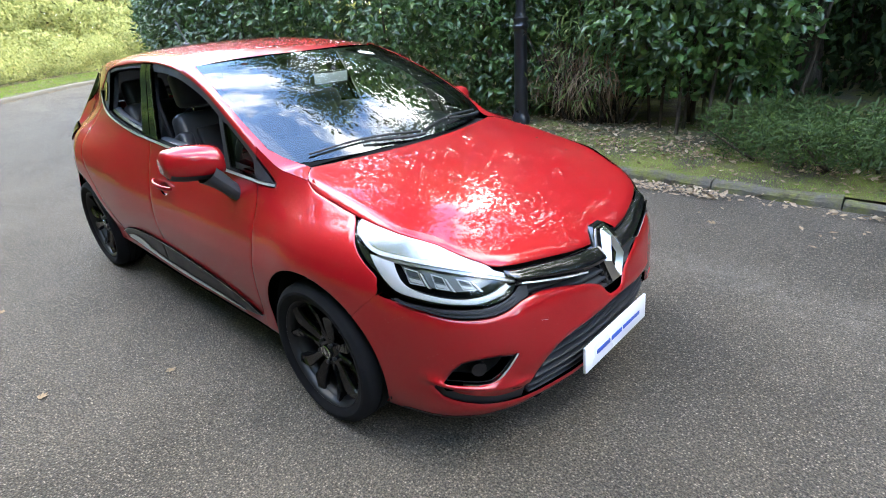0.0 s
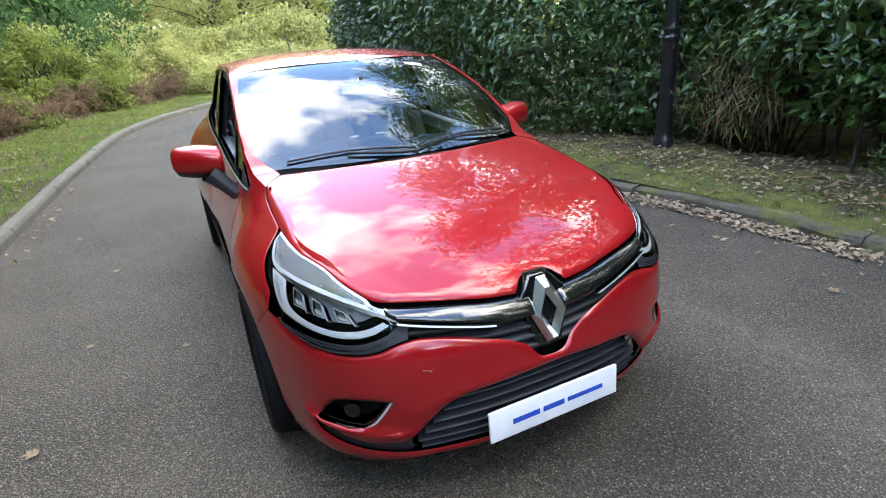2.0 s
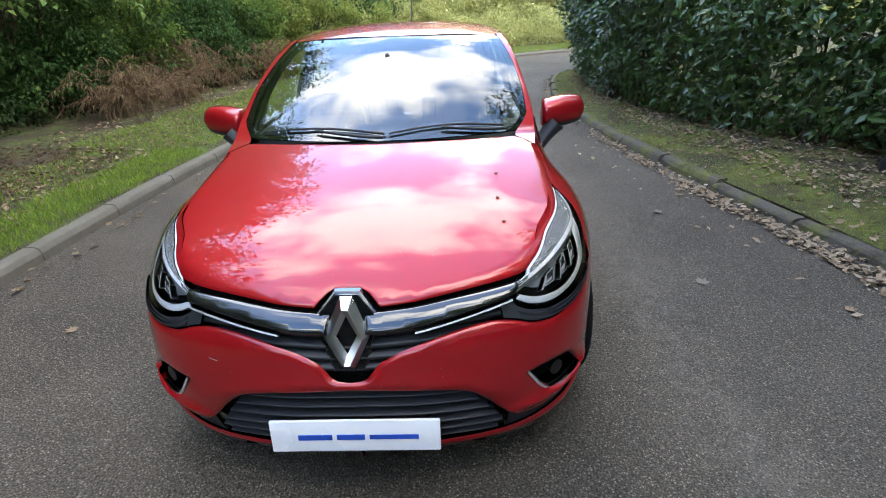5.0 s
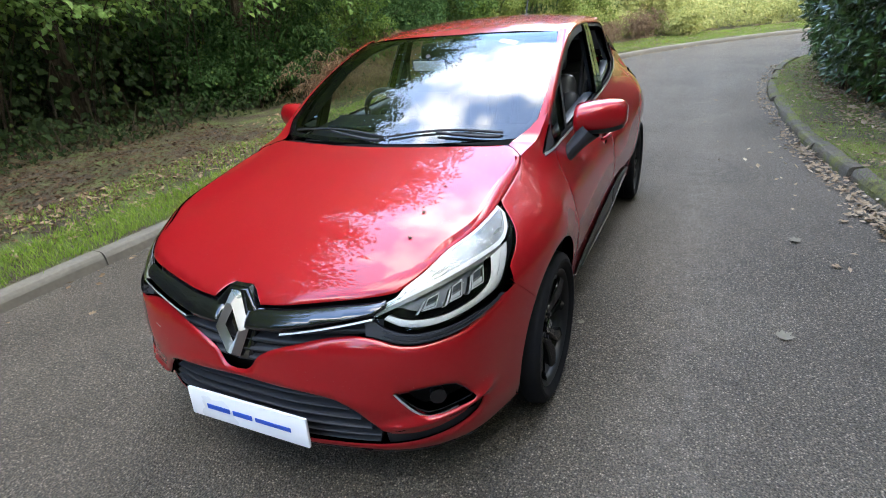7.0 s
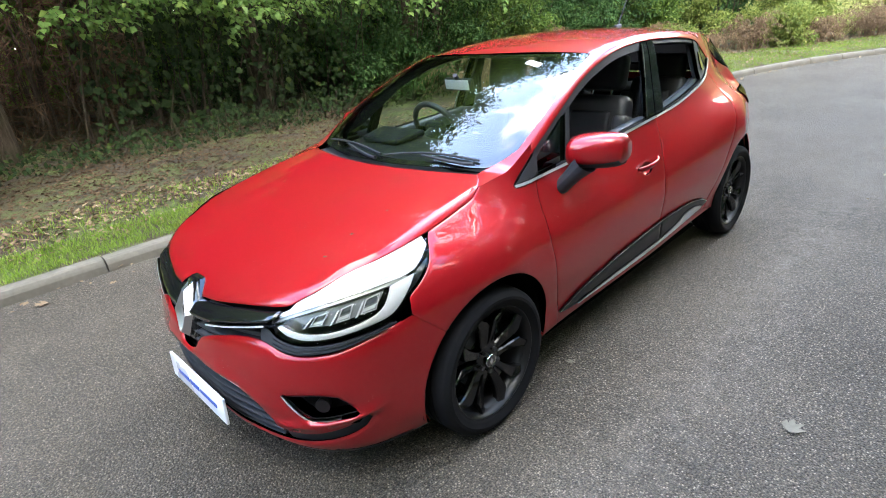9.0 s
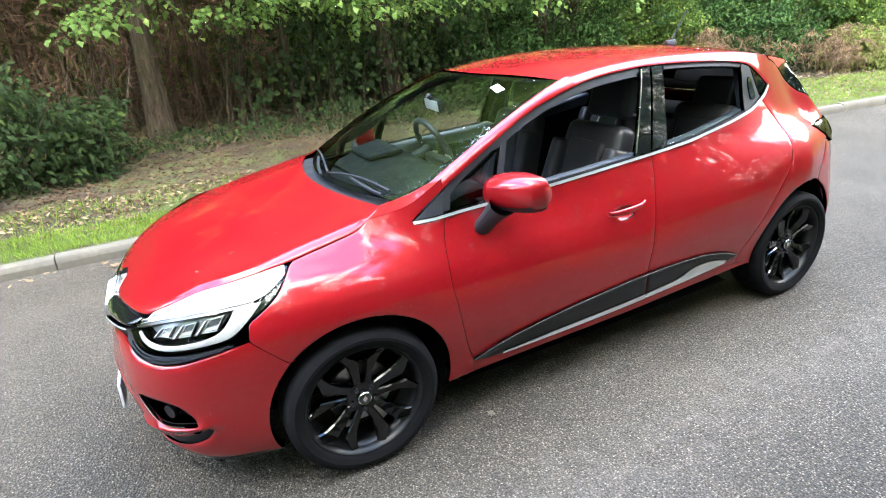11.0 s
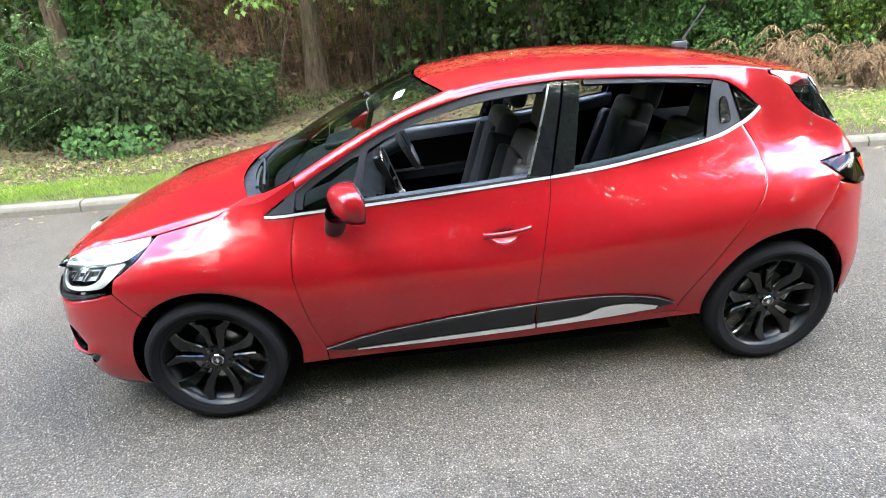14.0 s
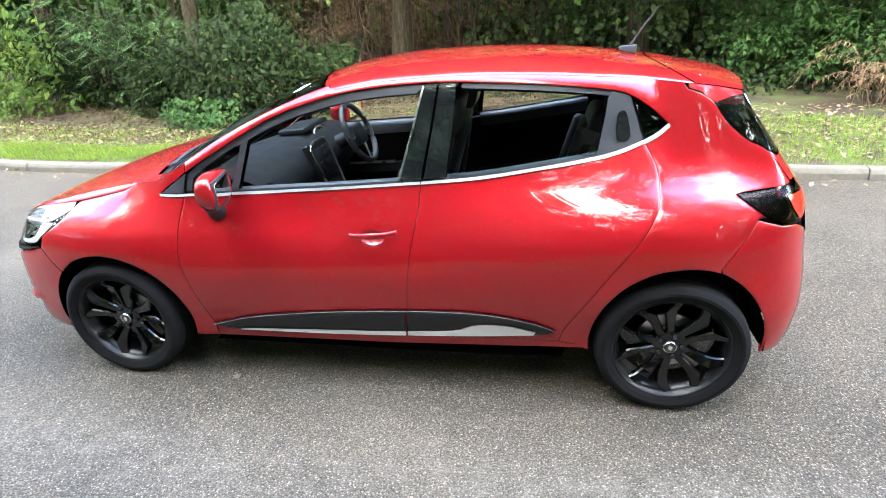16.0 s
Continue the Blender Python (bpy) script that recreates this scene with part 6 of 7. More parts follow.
CUP = np.array([(2.728 + 0.056 * np.cos(u), 0.774 + (0.026 if np.sin(u) > 0 else 0.036) * np.sin(u)) for u in np.linspace(0, 2 * np.pi, 28, endpoint=False)])
door_f = panel("front_door", np.vstack([BELT[BELT[:, 0] < 2.94], SEAM_B, SEAM_F[::-1]]), on(), M_RED, car, "red front door with its window down", res=0.03, thick=0.03, gap=0.0011, roll=(0.005, 0.0015), holes=[CUP])
door_r = panel("rear_door", np.vstack([BELT[BELT[:, 0] > 2.95], SEAM_R, SEAM_B[::-1]]), on(), M_RED, car, "red rear door with its window down", res=0.03, thick=0.03, gap=0.0011, roll=(0.005, 0.0015))
panel("sill", [(1.888, 0.300), (2.85, 0.300), (3.525, 0.310), (3.60, 0.300), (3.66, 0.285), (3.3, 0.262), (2.8, 0.250), (2.2, 0.235), (1.888, 0.230)], on(-0.004), M_RED, car, res=0.05, thick=0.05)

# window line: A-pillar, cant rail and rear quarter are one pressing
DLO = way((1.846, 1.018), (1.90, 1.048), (2.02, 1.112), (2.174, 1.190), (2.30, 1.246), (2.458, 1.297), (2.689, 1.344), (2.993, 1.365), (3.277, 1.358), (3.508, 1.344), (3.70, 1.322), (3.79, 1.300), (3.87, 1.252), (3.949, 1.186), n=70)
ARCH_R = lambda a: (4.002 + 0.352 * np.cos(a), 0.315 + 0.385 * np.sin(a))
TAIL = np.array([(4.196, 0.957), (4.327, 0.970), (4.44, 0.976), (4.56, 0.974), (4.575, 0.93), (4.54, 0.875), (4.46, 0.842), (4.37, 0.846), (4.30, 0.876)])
GATE = way((4.03, 1.310), (4.11, 1.291), (4.191, 1.259), (4.222, 1.210), (4.254, 1.172), (4.317, 1.124), (4.40, 1.095), (4.47, 1.04), (4.50, 0.979), n=22)
quarter = np.vstack([[(s, z) for s, z in zip(_ss, _sz)], [(s, z) for s, z in zip(_rs[1:], _rz[1:]) if s < 4.02], GATE, TAIL[[2, 1, 0, 8]], [(4.264, 0.876)], way((4.262, 0.872), (4.20, 0.785), (4.128, 0.690), n=6), [ARCH_R(a) for a in np.linspace(1.20, np.pi + 0.10, 26)], [(3.60, 0.300), (3.525, 0.310)], SEAM_R[::-1], [(3.90, 1.150), (3.949, 1.182)], DLO[::-1]])
EDGE_S, EDGE_Z = np.r_[_ss, _rs], np.r_[_sz, _rz]


def crown_side(q, n):
    """Rounds the pillar and the cant rail over towards the screen and the roof; calms the corner behind."""
    s, z = q[:, 0], q[:, 1]
    lo, hi = np.interp(s, DLO[:, 0], DLO[:, 1]), np.interp(s, EDGE_S, EDGE_Z)
    w = 0.62 * np.clip((z - lo) / (hi - lo + 1e-4), 0, 1) ** 1.2 * ((s > 1.84) & (s < 3.9) & (z > lo))
    lean = np.interp(s, [2.3, 2.9], [0.5, 0.0])
    up = unit(np.stack([lean, 0 * s, np.ones_like(s)], 1))
    k = 0.45 * np.clip((s - 3.88) / 0.12, 0, 1) * np.clip((z - 1.0) / 0.08, 0, 1)
    out = np.tile([-0.25, 0.97, 0.0], (len(s), 1))
    return n * (1 - w - k)[:, None] + up * w[:, None] + out * k[:, None]


def crown_cover(q, n):
    w = 0.42 * np.clip((q[:, 1] - GLASS_Y(q[:, 0])) / 0.045, 0, 1)
    return n * (1 - w)[:, None] + np.array([0.1, 0.95, 0.2]) * w[:, None]


def crown_roof(q, n):
    rim_y = np.interp(-q[:, 0], -_rp[:, 0], _rp[:, 1])
    w = 0.40 * np.clip(1 - (rim_y - np.abs(q[:, 1])) / 0.07, 0, 1) ** 1.5
    side = np.stack([0 * w, np.sign(q[:, 1]), 0.2 + 0 * w], 1)
    return n * (1 - w)[:, None] + side * w[:, None]


panel("body_side", quarter, on(), M_RED, car, "red roof pillar and rear quarter panel", res=0.03, thick=0.03, gap=0.0011, roll=(0.005, 0.0015), flat=lambda q: 1.0 - (q[:, 0] < 4.0) * (q[:, 1] > np.interp(q[:, 0], DLO[:, 0], DLO[:, 1] + 0.010)), bend=crown_side)
panel("rear_bumper", np.vstack([way((4.128, 0.690), (4.20, 0.785), (4.262, 0.872), n=6), [(4.37, 0.842), (4.46, 0.836), (4.55, 0.80), (4.80, 0.62), (S_END, 0.60), (S_END, 0.255), (4.6, 0.265), (4.44, 0.272), (4.37, 0.282)], [ARCH_R(a) for a in np.linspace(-0.06, 1.18, 18)]]), on(), M_RED, car, "red rear bumper", res=0.035, thick=0.03, roll=(0.006, 0.0025))
tails = panel("tail_light", TAIL, on(-0.03), M_GLOSS, car, "smoked red tail light", res=0.03, gap=0.001)
panel("lens", TAIL, on(0.008), M_SMOKE, tails, "dark outer lens", res=0.02, gap=0.002, thick=0.02)
panel("red_lens", [(4.40, 0.95), (4.55, 0.955), (4.565, 0.93), (4.53, 0.88), (4.46, 0.855), (4.42, 0.90)], on(0.012), M_TAIL, tails, "red lens", res=0.02, thick=0.02)
gq = lambda s, z: (S_END - s, z)
gate = np.array([gq(S_END, 0.60), gq(4.80, 0.62), gq(4.58, 0.80), gq(4.59, 0.98), gq(4.505, 0.983), gq(4.475, 1.042), gq(4.41, 1.094), gq(4.50, 1.072), gq(S_END, 1.05)])
panel("tailgate", both_ways(gate[::1]), rear(), M_RED, car, "red tailgate", both=False, res=0.05)
glass_half = np.array([gq(S_END, 1.055), gq(4.50, 1.077), gq(4.41, 1.099), gq(4.319, 1.128), gq(4.256, 1.176), gq(4.196, 1.258), gq(4.29, 1.28), gq(4.40, 1.288), gq(S_END, 1.29)])
panel("rear_window", both_ways(glass_half), rear(0.001), M_TINT, car, "dark rear window glass", both=False, res=0.05, thick=0.006)[0].visible_shadow = False

# roof, spoiler, windscreen
REAR_Y = float(np.interp(2.61, -_rp[:, 0], _rp[:, 1])) - 0.002
roof_half = np.vstack([[(-1.02 - 0.34 * y * y, y) for y in np.linspace(0, 0.568, 14)], [(-1.155, 0.59)], [(x, y) for x, y, z in _rp if -2.60 < x < -1.16], [(-2.51 - 0.10 * (y / 0.5) ** 2, y) for y in np.linspace(REAR_Y, 0, 8)]])
sym = np.vstack([roof_half, (roof_half * [1, -1])[::-1]])
panel("roof", sym, over(roof_z), M_RED, car, "red roof reflecting the leaves above", both=False, res=0.03, gap=0.0015, bend=crown_roof)
sp_s = np.linspace(4.035, 4.36, 16)
sp_z = rim(roof_z, sp_s)
sp_p = skin(sp_s, sp_z)
sp_half = np.vstack([[(-2.515 - 0.10 * (y / 0.5) ** 2, y) for y in np.linspace(0, REAR_Y, 8)], sp_p[:, :2], [(-2.875 + 0.30 * y * y, y) for y in np.linspace(sp_p[-1, 1] - 0.01, 0, 8)]])
sp = np.vstack([sp_half, (sp_half * [1, -1])[::-1]])
spoiler = panel("spoiler", sp, over(roof_z, 0.001), M_RED, car, "red roof spoiler", both=False, res=0.03, thick=0.03)[0]
panel("spoiler_side", np.vstack([np.c_[sp_s, sp_z], way((4.36, 1.250), (4.27, 1.246), (4.200, 1.257), (4.11, 1.293), (4.034, 1.311), n=14)]), on(), M_RED, spoiler, res=0.02, thick=0.02)


edge = skin(_ss, _sz)
GLASS_Y = pchip([-1.15, -1.034, -0.888, -0.756, -0.567, -0.416, -0.35, -0.305], [0.562, 0.585, 0.611, 0.632, 0.652, 0.655, 0.632, 0.605])
glass_edge = [(x, float(GLASS_Y(x))) for x in np.linspace(-0.305, -1.15, 30)]
ws_half = np.vstack([[(-0.168 - 0.36 * y * y, y) for y in np.linspace(0, 0.595, 12)], [(x, y) for x, y in glass_edge if x > -1.115], [(-1.008 - 0.34 * y * y, y) for y in np.linspace(0.565, 0, 12)]])
ws = np.vstack([ws_half, (ws_half * [1, -1])[::-1]])
pillar = np.vstack([[(x, y) for x, y, z in edge if x > -1.17], [(x, y) for x, y in glass_edge[::-1] if x < -0.425], [(-0.420, 0.657), (-0.438, 0.674)]])
panel("pillar_cover", pillar, over(screen_z, -0.001), M_RED, car, res=0.015, thick=0.02, gap=0.0, bend=crown_cover)
windscreen = panel("windscreen", ws, over(screen_z, -0.003), M_SCREEN, car, "tinted windscreen reflecting clouds and leaves", both=False, res=0.04, thick=0.005, gap=0.001)[0]
windscreen.visible_shadow = False
inner = shrunk(ws, 0.028)
panel("black_border", ws, over(screen_z, -0.007), M_GLOSS, windscreen, "black printed border", both=False, res=0.04, thick=0.001, holes=[inner])
stick = [(-0.925, 0.315), (-0.905, 0.405), (-0.945, 0.412), (-0.965, 0.322)]
panel("sticker", stick, over(screen_z, -0.0015), M_PAPER, windscreen, "small white sticker", both=False, res=0.02, thick=0.0006, gap=0)
cowl_half = np.vstack([[(-0.095 - 0.34 * y * y, y) for y in np.linspace(0, 0.60, 12)], [(-0.200 - 0.36 * y * y, y) for y in np.linspace(0.60, 0, 12)]])
cz = pchip([-0.45, -0.35, -0.2, -0.1, 0.1], [0.965, 0.968, 0.972, 0.972, 0.972])
panel("cowl", np.vstack([cowl_half, (cowl_half * [1, -1])[::-1]]), lambda q: np.stack([q[:, 0], q[:, 1], cz(q[:, 0])], 1), M_BLACK, car, "black scuttle panel", both=False, res=0.04)

# wipers
def wiper(y0, y1, lift0):
    t = np.linspace(0, 1, 12)
    y = y0 + (y1 - y0) * t
    x = -0.192 - 0.36 * y * y - 0.03 * np.sin(np.pi * t)
    z = screen_z(x, y) + 0.009
    arm = tube_part("wiper", np.stack([x, y, z], 1), np.interp(t, [0, 1], [0.006, 0.0045]), M_BLACK, car, "black wiper blade")
    k = np.linspace(0, 1, 7)
    ya = y0 + (y1 - y0) * (0.0 + 0.55 * k)
    xa = -0.16 - 0.36 * ya * ya - 0.045 * k
    za = screen_z(np.minimum(xa, -0.17 - 0.36 * ya * ya), ya) + 0.014
    tube_part("wiper_arm", np.stack([xa, ya, za], 1), np.interp(k, [0, 1], [0.008, 0.006]), M_BLACK, arm)


wiper(0.02, -0.54, 0)
wiper(0.54, 0.04, 0)

# side glazing, frames and chrome
dz = lambda a, b: np.vstack([a, b])
low_of = lambda s: np.interp(s, BELT[:, 0], BELT[:, 1])
panel("mirror_triangle", [(1.716, 0.931), (1.835, 0.932), (1.852, 1.016), (1.846, 1.016), (1.800, 0.986), (1.750, 0.953)], on(0.003), M_BLACK, car, "black corner trim", res=0.02)
chrome_line = np.vstack([way((1.715, 0.922), (1.79, 0.920), (1.9, 0.926), (2.174, 0.938), (2.573, 0.962), (2.941, 0.986), n=30), way((2.941, 0.997), (2.573, 0.973), (2.174, 0.949), (1.9, 0.936), (1.79, 0.930), (1.712, 0.932), n=30)])
panel("chrome_waist_strip", chrome_line, on(0.006), M_BRIGHT, door_f, "chrome waist strip", res=0.03, thick=0.008, gap=0)
chrome_line2 = np.vstack([way((2.946, 0.986), (3.182, 1.006), (3.403, 1.037), (3.623, 1.069), (3.739, 1.091), (3.842, 1.124), n=24), way((3.838, 1.136), (3.735, 1.103), (3.620, 1.081), (3.400, 1.048), (3.182, 1.018), (2.946, 0.997), n=24)])
panel("chrome_waist_strip", chrome_line2, on(0.006), M_BRIGHT, door_r, "chrome waist strip", res=0.03, thick=0.008, gap=0)
panel("chrome_waist_strip", np.vstack([way((3.846, 1.124), (3.90, 1.146), (3.952, 1.180), n=6), way((3.946, 1.192), (3.895, 1.160), (3.842, 1.137), n=6)]), on(0.006), M_BRIGHT, car, "chrome waist strip", res=0.02, thick=0.008, gap=0)
# door frames: black bands along the top of the windows
FRONT_TOP = DLO[(DLO[:, 0] < 2.975)]
frame_f = np.vstack([FRONT_TOP[2:], [(2.972, 1.350), (2.945, 1.330)], [(s, z - 0.038) for s, z in FRONT_TOP[::-1] if s > 2.12], [(2.10, 1.124), (1.95, 1.042), (1.885, 0.996), (1.872, 0.938), (1.842, 0.936), (1.850, 1.010)]])
panel("window_frame", frame_f, on(-0.010), M_BLACK, door_f, "black window frame", res=0.02, thick=0.03)
REAR_TOP = DLO[(DLO[:, 0] > 3.10) & (DLO[:, 0] < 3.74)]
frame_r = np.vstack([REAR_TOP, [(3.715, 1.290)], [(s, z - 0.024) for s, z in REAR_TOP[::-1]]])
panel("window_frame", frame_r, on(-0.010), M_BLACK, door_r, "black window frame", res=0.02, thick=0.03)
panel("pillar_trim", [(2.853, 0.996), (2.946, 0.999), (3.030, 1.362), (2.972, 1.362), (2.962, 1.330)], on(0.0), M_GLOSS, door_f, "gloss black pillar trim", res=0.03, thick=0.02)
panel("pillar_trim", [(2.953, 1.001), (3.052, 1.012), (3.105, 1.330), (3.108, 1.362), (3.038, 1.363)], on(0.0), M_GLOSS, door_r, "gloss black pillar trim", res=0.03, thick=0.02)
panel("chrome_edge", [(2.968, 1.356), (2.956, 1.320), (2.846, 0.998), (2.855, 0.998), (2.966, 1.325), (2.976, 1.356)], on(0.003), M_SATIN, door_f, res=0.05, thick=0.012, gap=0)
panel("division_bar", [(2.069, 0.946), (2.111, 0.948), (2.178, 1.160), (2.140, 1.150)], on(-0.008), M_BLACK, door_f, "black window bar", res=0.03, thick=0.03)
qp = panel("quarter_glass", [(1.875, 0.985), (1.86, 0.932), (2.07, 0.946), (2.140, 1.145), (2.02, 1.085), (1.93, 1.03)], on(-0.014), M_SIDE, door_f, "fixed quarter glass", res=0.04, thick=0.004)
handle_tri = np.array([(3.655, 1.084), (3.739, 1.100), (3.842, 1.136), (3.795, 1.296), (3.722, 1.318), (3.705, 1.290)])
tri_panel = panel("handle_panel", handle_tri, on(-0.004), M_BLACK, door_r, "black corner panel with a hidden handle", res=0.02, thick=0.02)
panel("pull_handle", way((3.735, 1.140), (3.755, 1.135), (3.790, 1.145), (3.785, 1.205), (3.772, 1.245), (3.745, 1.240), (3.733, 1.19), n=16), on(0.003), M_GLOSS, tri_panel, "recessed gloss pull", res=0.015, thick=0.01)
qr = panel("rear_quarter_glass", [(3.850, 1.140), (3.90, 1.158), (3.944, 1.186), (3.868, 1.247), (3.803, 1.290)], on(-0.003), M_TINT, car, "dark rear quarter glass", res=0.02, thick=0.006)
lowg = [(s, low_of(s) + 0.0) for s in np.linspace(3.06, 3.66, 14)]
half_glass = panel("lowered_glass", np.vstack([lowg, [(s, z + 0.035) for s, z in lowg[::-1]]]), on(-0.022), M_SIDE, door_r, "top edge of the lowered window glass", res=0.04, thick=0.004)
for g in qp + qr + half_glass:
    g.visible_shadow = False
weather = np.vstack([[(s, low_of(s) - 0.01) for s in np.linspace(2.0, 2.87, 20)], [(s, low_of(s) + 0.014) for s in np.linspace(2.87, 2.0, 20)]])
panel("weather_strip", weather, on(-0.012), M_BLACK, door_f, "black rubber strip", res=0.04, thick=0.02)
weather = np.vstack([[(s, low_of(s) - 0.01) for s in np.linspace(3.06, 3.68, 20)], [(s, low_of(s) + 0.012) for s in np.linspace(3.68, 3.06, 20)]])
panel("weather_strip", weather, on(-0.012), M_BLACK, door_r, "black rubber strip", res=0.04, thick=0.02)

# side mouldings with satin inlays
MOULD_TOP = way((1.888, 0.303), (2.10, 0.357), (2.426, 0.404), (2.857, 0.437), (3.193, 0.440), (3.403, 0.408), (3.510, 0.368), n=40)
MOULD_LOW = way((1.888, 0.296), (2.027, 0.281), (2.405, 0.283), (2.825, 0.300), (3.182, 0.314), (3.424, 0.336), (3.512, 0.360), n=40)
cut = lambda c, a, b: c[(c[:, 0] > a) & (c[:, 0] < b)]
mf = panel("side_moulding", np.vstack([cut(MOULD_TOP, 1.8, 2.856), [(2.857, 0.437), (2.855, 0.302)], cut(MOULD_LOW, 1.8, 2.853)[::-1]]), on(0.014), M_MOULD, door_f, "satin black door moulding", res=0.03, thick=0.02, roll=(0.010, 0.006))
mr = panel("side_moulding", np.vstack([[(2.861, 0.437)], cut(MOULD_TOP, 2.87, 3.6), cut(MOULD_LOW, 2.87, 3.6)[::-1], [(2.859, 0.303)]]), on(0.014), M_MOULD, door_r, "satin black door moulding", res=0.03, thick=0.02, roll=(0.010, 0.006))
inlay_f = np.vstack([way((2.03, 0.293), (2.3, 0.308), (2.6, 0.322), (2.853, 0.334), n=16), way((2.852, 0.311), (2.6, 0.300), (2.3, 0.290), (2.03, 0.287), n=16)])
panel("satin_inlay", inlay_f, on(0.019), M_BRIGHT, mf, "satin metal inlay", res=0.03, thick=0.008, gap=0)
inlay_r = np.vstack([way((2.862, 0.334), (3.08, 0.352), (3.17, 0.385), (3.30, 0.390), (3.43, 0.362), n=20), way((3.42, 0.345), (3.182, 0.324), (2.862, 0.312), n=12)])
panel("satin_inlay", inlay_r, on(0.019), M_BRIGHT, mr, "satin metal inlay", res=0.03, thick=0.008, gap=0)
panel("moulding_edge", np.vstack([MOULD_TOP + [0, 0.004], (MOULD_TOP - [0, 0.0])[::-1]]), on(0.012), M_BRIGHT, car, "thin bright moulding edge", res=0.05, thick=0.01, gap=0)

# dark shell inside the panels, floor and wheel housings
shell = np.vstack([[(s, min(hood_rim(s), 0.95) - 0.02) for s in np.linspace(0.0, 1.75, 20)], [(s, low_of(s) - 0.01) for s in np.linspace(1.85, 3.83, 20)], [(3.93, 1.12), (4.25, 1.05), (S_END, 1.0), (S_END, 0.36), (4.42, 0.42)], [(4.002 + 0.37 * np.cos(a), 0.30 + 0.40 * np.sin(a)) for a in np.linspace(0, np.pi, 20)], [(3.6, 0.28), (1.84, 0.24)], [(1.405 + 0.385 * np.cos(a), 0.30 + 0.385 * np.sin(a)) for a in np.linspace(0, np.pi, 20)], [(0.98, 0.2), (0.0, 0.2)]])
panel("inner_shell", shell, on(-0.095), M_VOID, car, "dark inner body", res=0.08, thick=0.002)
for sx in (0.0, -2.589):
    for sg in (1, -1):
        a = np.linspace(-0.20, np.pi + (0.20 if sx == 0.0 else 0.03), 26)
        rr = 0.366
        rows = [np.stack([sx + rr * np.cos(a), np.full(26, y * sg), 0.31 + rr * 1.02 * np.sin(a)], 1) for y in (0.50, 0.62, 0.72, 0.79)]
        child("wheel_housing", arrays_mesh("wheel_housing", *strip(rows), M_VOID, True), car, "black wheel housing")
        child("housing_wall", arrays_mesh("housing_wall", np.vstack([[(sx, 0.50 * sg, 0.31)], rows[0]]), [(0, k, k + 1) for k in range(1, 26)], M_VOID), car)
floor_rows = [[(x, -w, 0.185), (x, 0, 0.175), (x, w, 0.185)] for x, w in ((0.74, 0.40), (0.5, 0.50), (-0.42, 0.50), (-0.45, 0.76), (-2.15, 0.76), (-2.2, 0.5), (-2.9, 0.5), (-3.12, 0.4))]
child("underfloor", arrays_mesh("underfloor", *strip(floor_rows), M_VOID), car, "dark underfloor")

# door handles, mirrors, aerial
for sg, df in ((1, door_f[0]), (-1, door_f[1])):
    s = np.linspace(2.632, 2.842, 14)
    t = np.linspace(0, 1, 14)
    z = 0.783 + 0.019 * t
    bow = 0.010 + 0.030 * np.sin(np.pi * np.clip(t * 1.04 - 0.02, 0, 1)) ** 0.6
    pts = np.array([skin(np.array([a * sg]), np.array([b]), c)[0] for a, b, c in zip(s, z, bow)])
    rows = []
    for k, q in enumerate(pts):
        w = 0.0135 * (0.6 + 0.4 * np.sin(np.pi * np.clip(t[k] + 0.12, 0, 1)))
        ring = [(q[0], q[1] + sg * 0.008 * np.cos(u), q[2] + w * np.sin(u)) for u in np.linspace(0, 2 * np.pi, 11)]
        rows.append(ring)
    me = arrays_mesh("door_handle", *strip(rows), M_RED, True)
    child("door_handle", me, df, "red pull handle")
    bowl = lambda q: skin(q[:, 0], q[:, 1], -0.002 - 0.024 * np.clip(1 - ((q[:, 0] - 2.728) / 0.060) ** 2 - ((q[:, 1] - 0.770) / 0.038) ** 2, 0, 1) ** 0.6)
    v, f, n = panel_arrays(CUP, bowl, res=0.008, thick=0.002, gap=-0.001)
    if sg < 0:
        v, f, n = v * FLIP, f[:, ::-1], n * FLIP
    child("handle_cup", normal_mesh("handle_cup", v, f, n, M_RED), df, "scooped cup behind the handle")


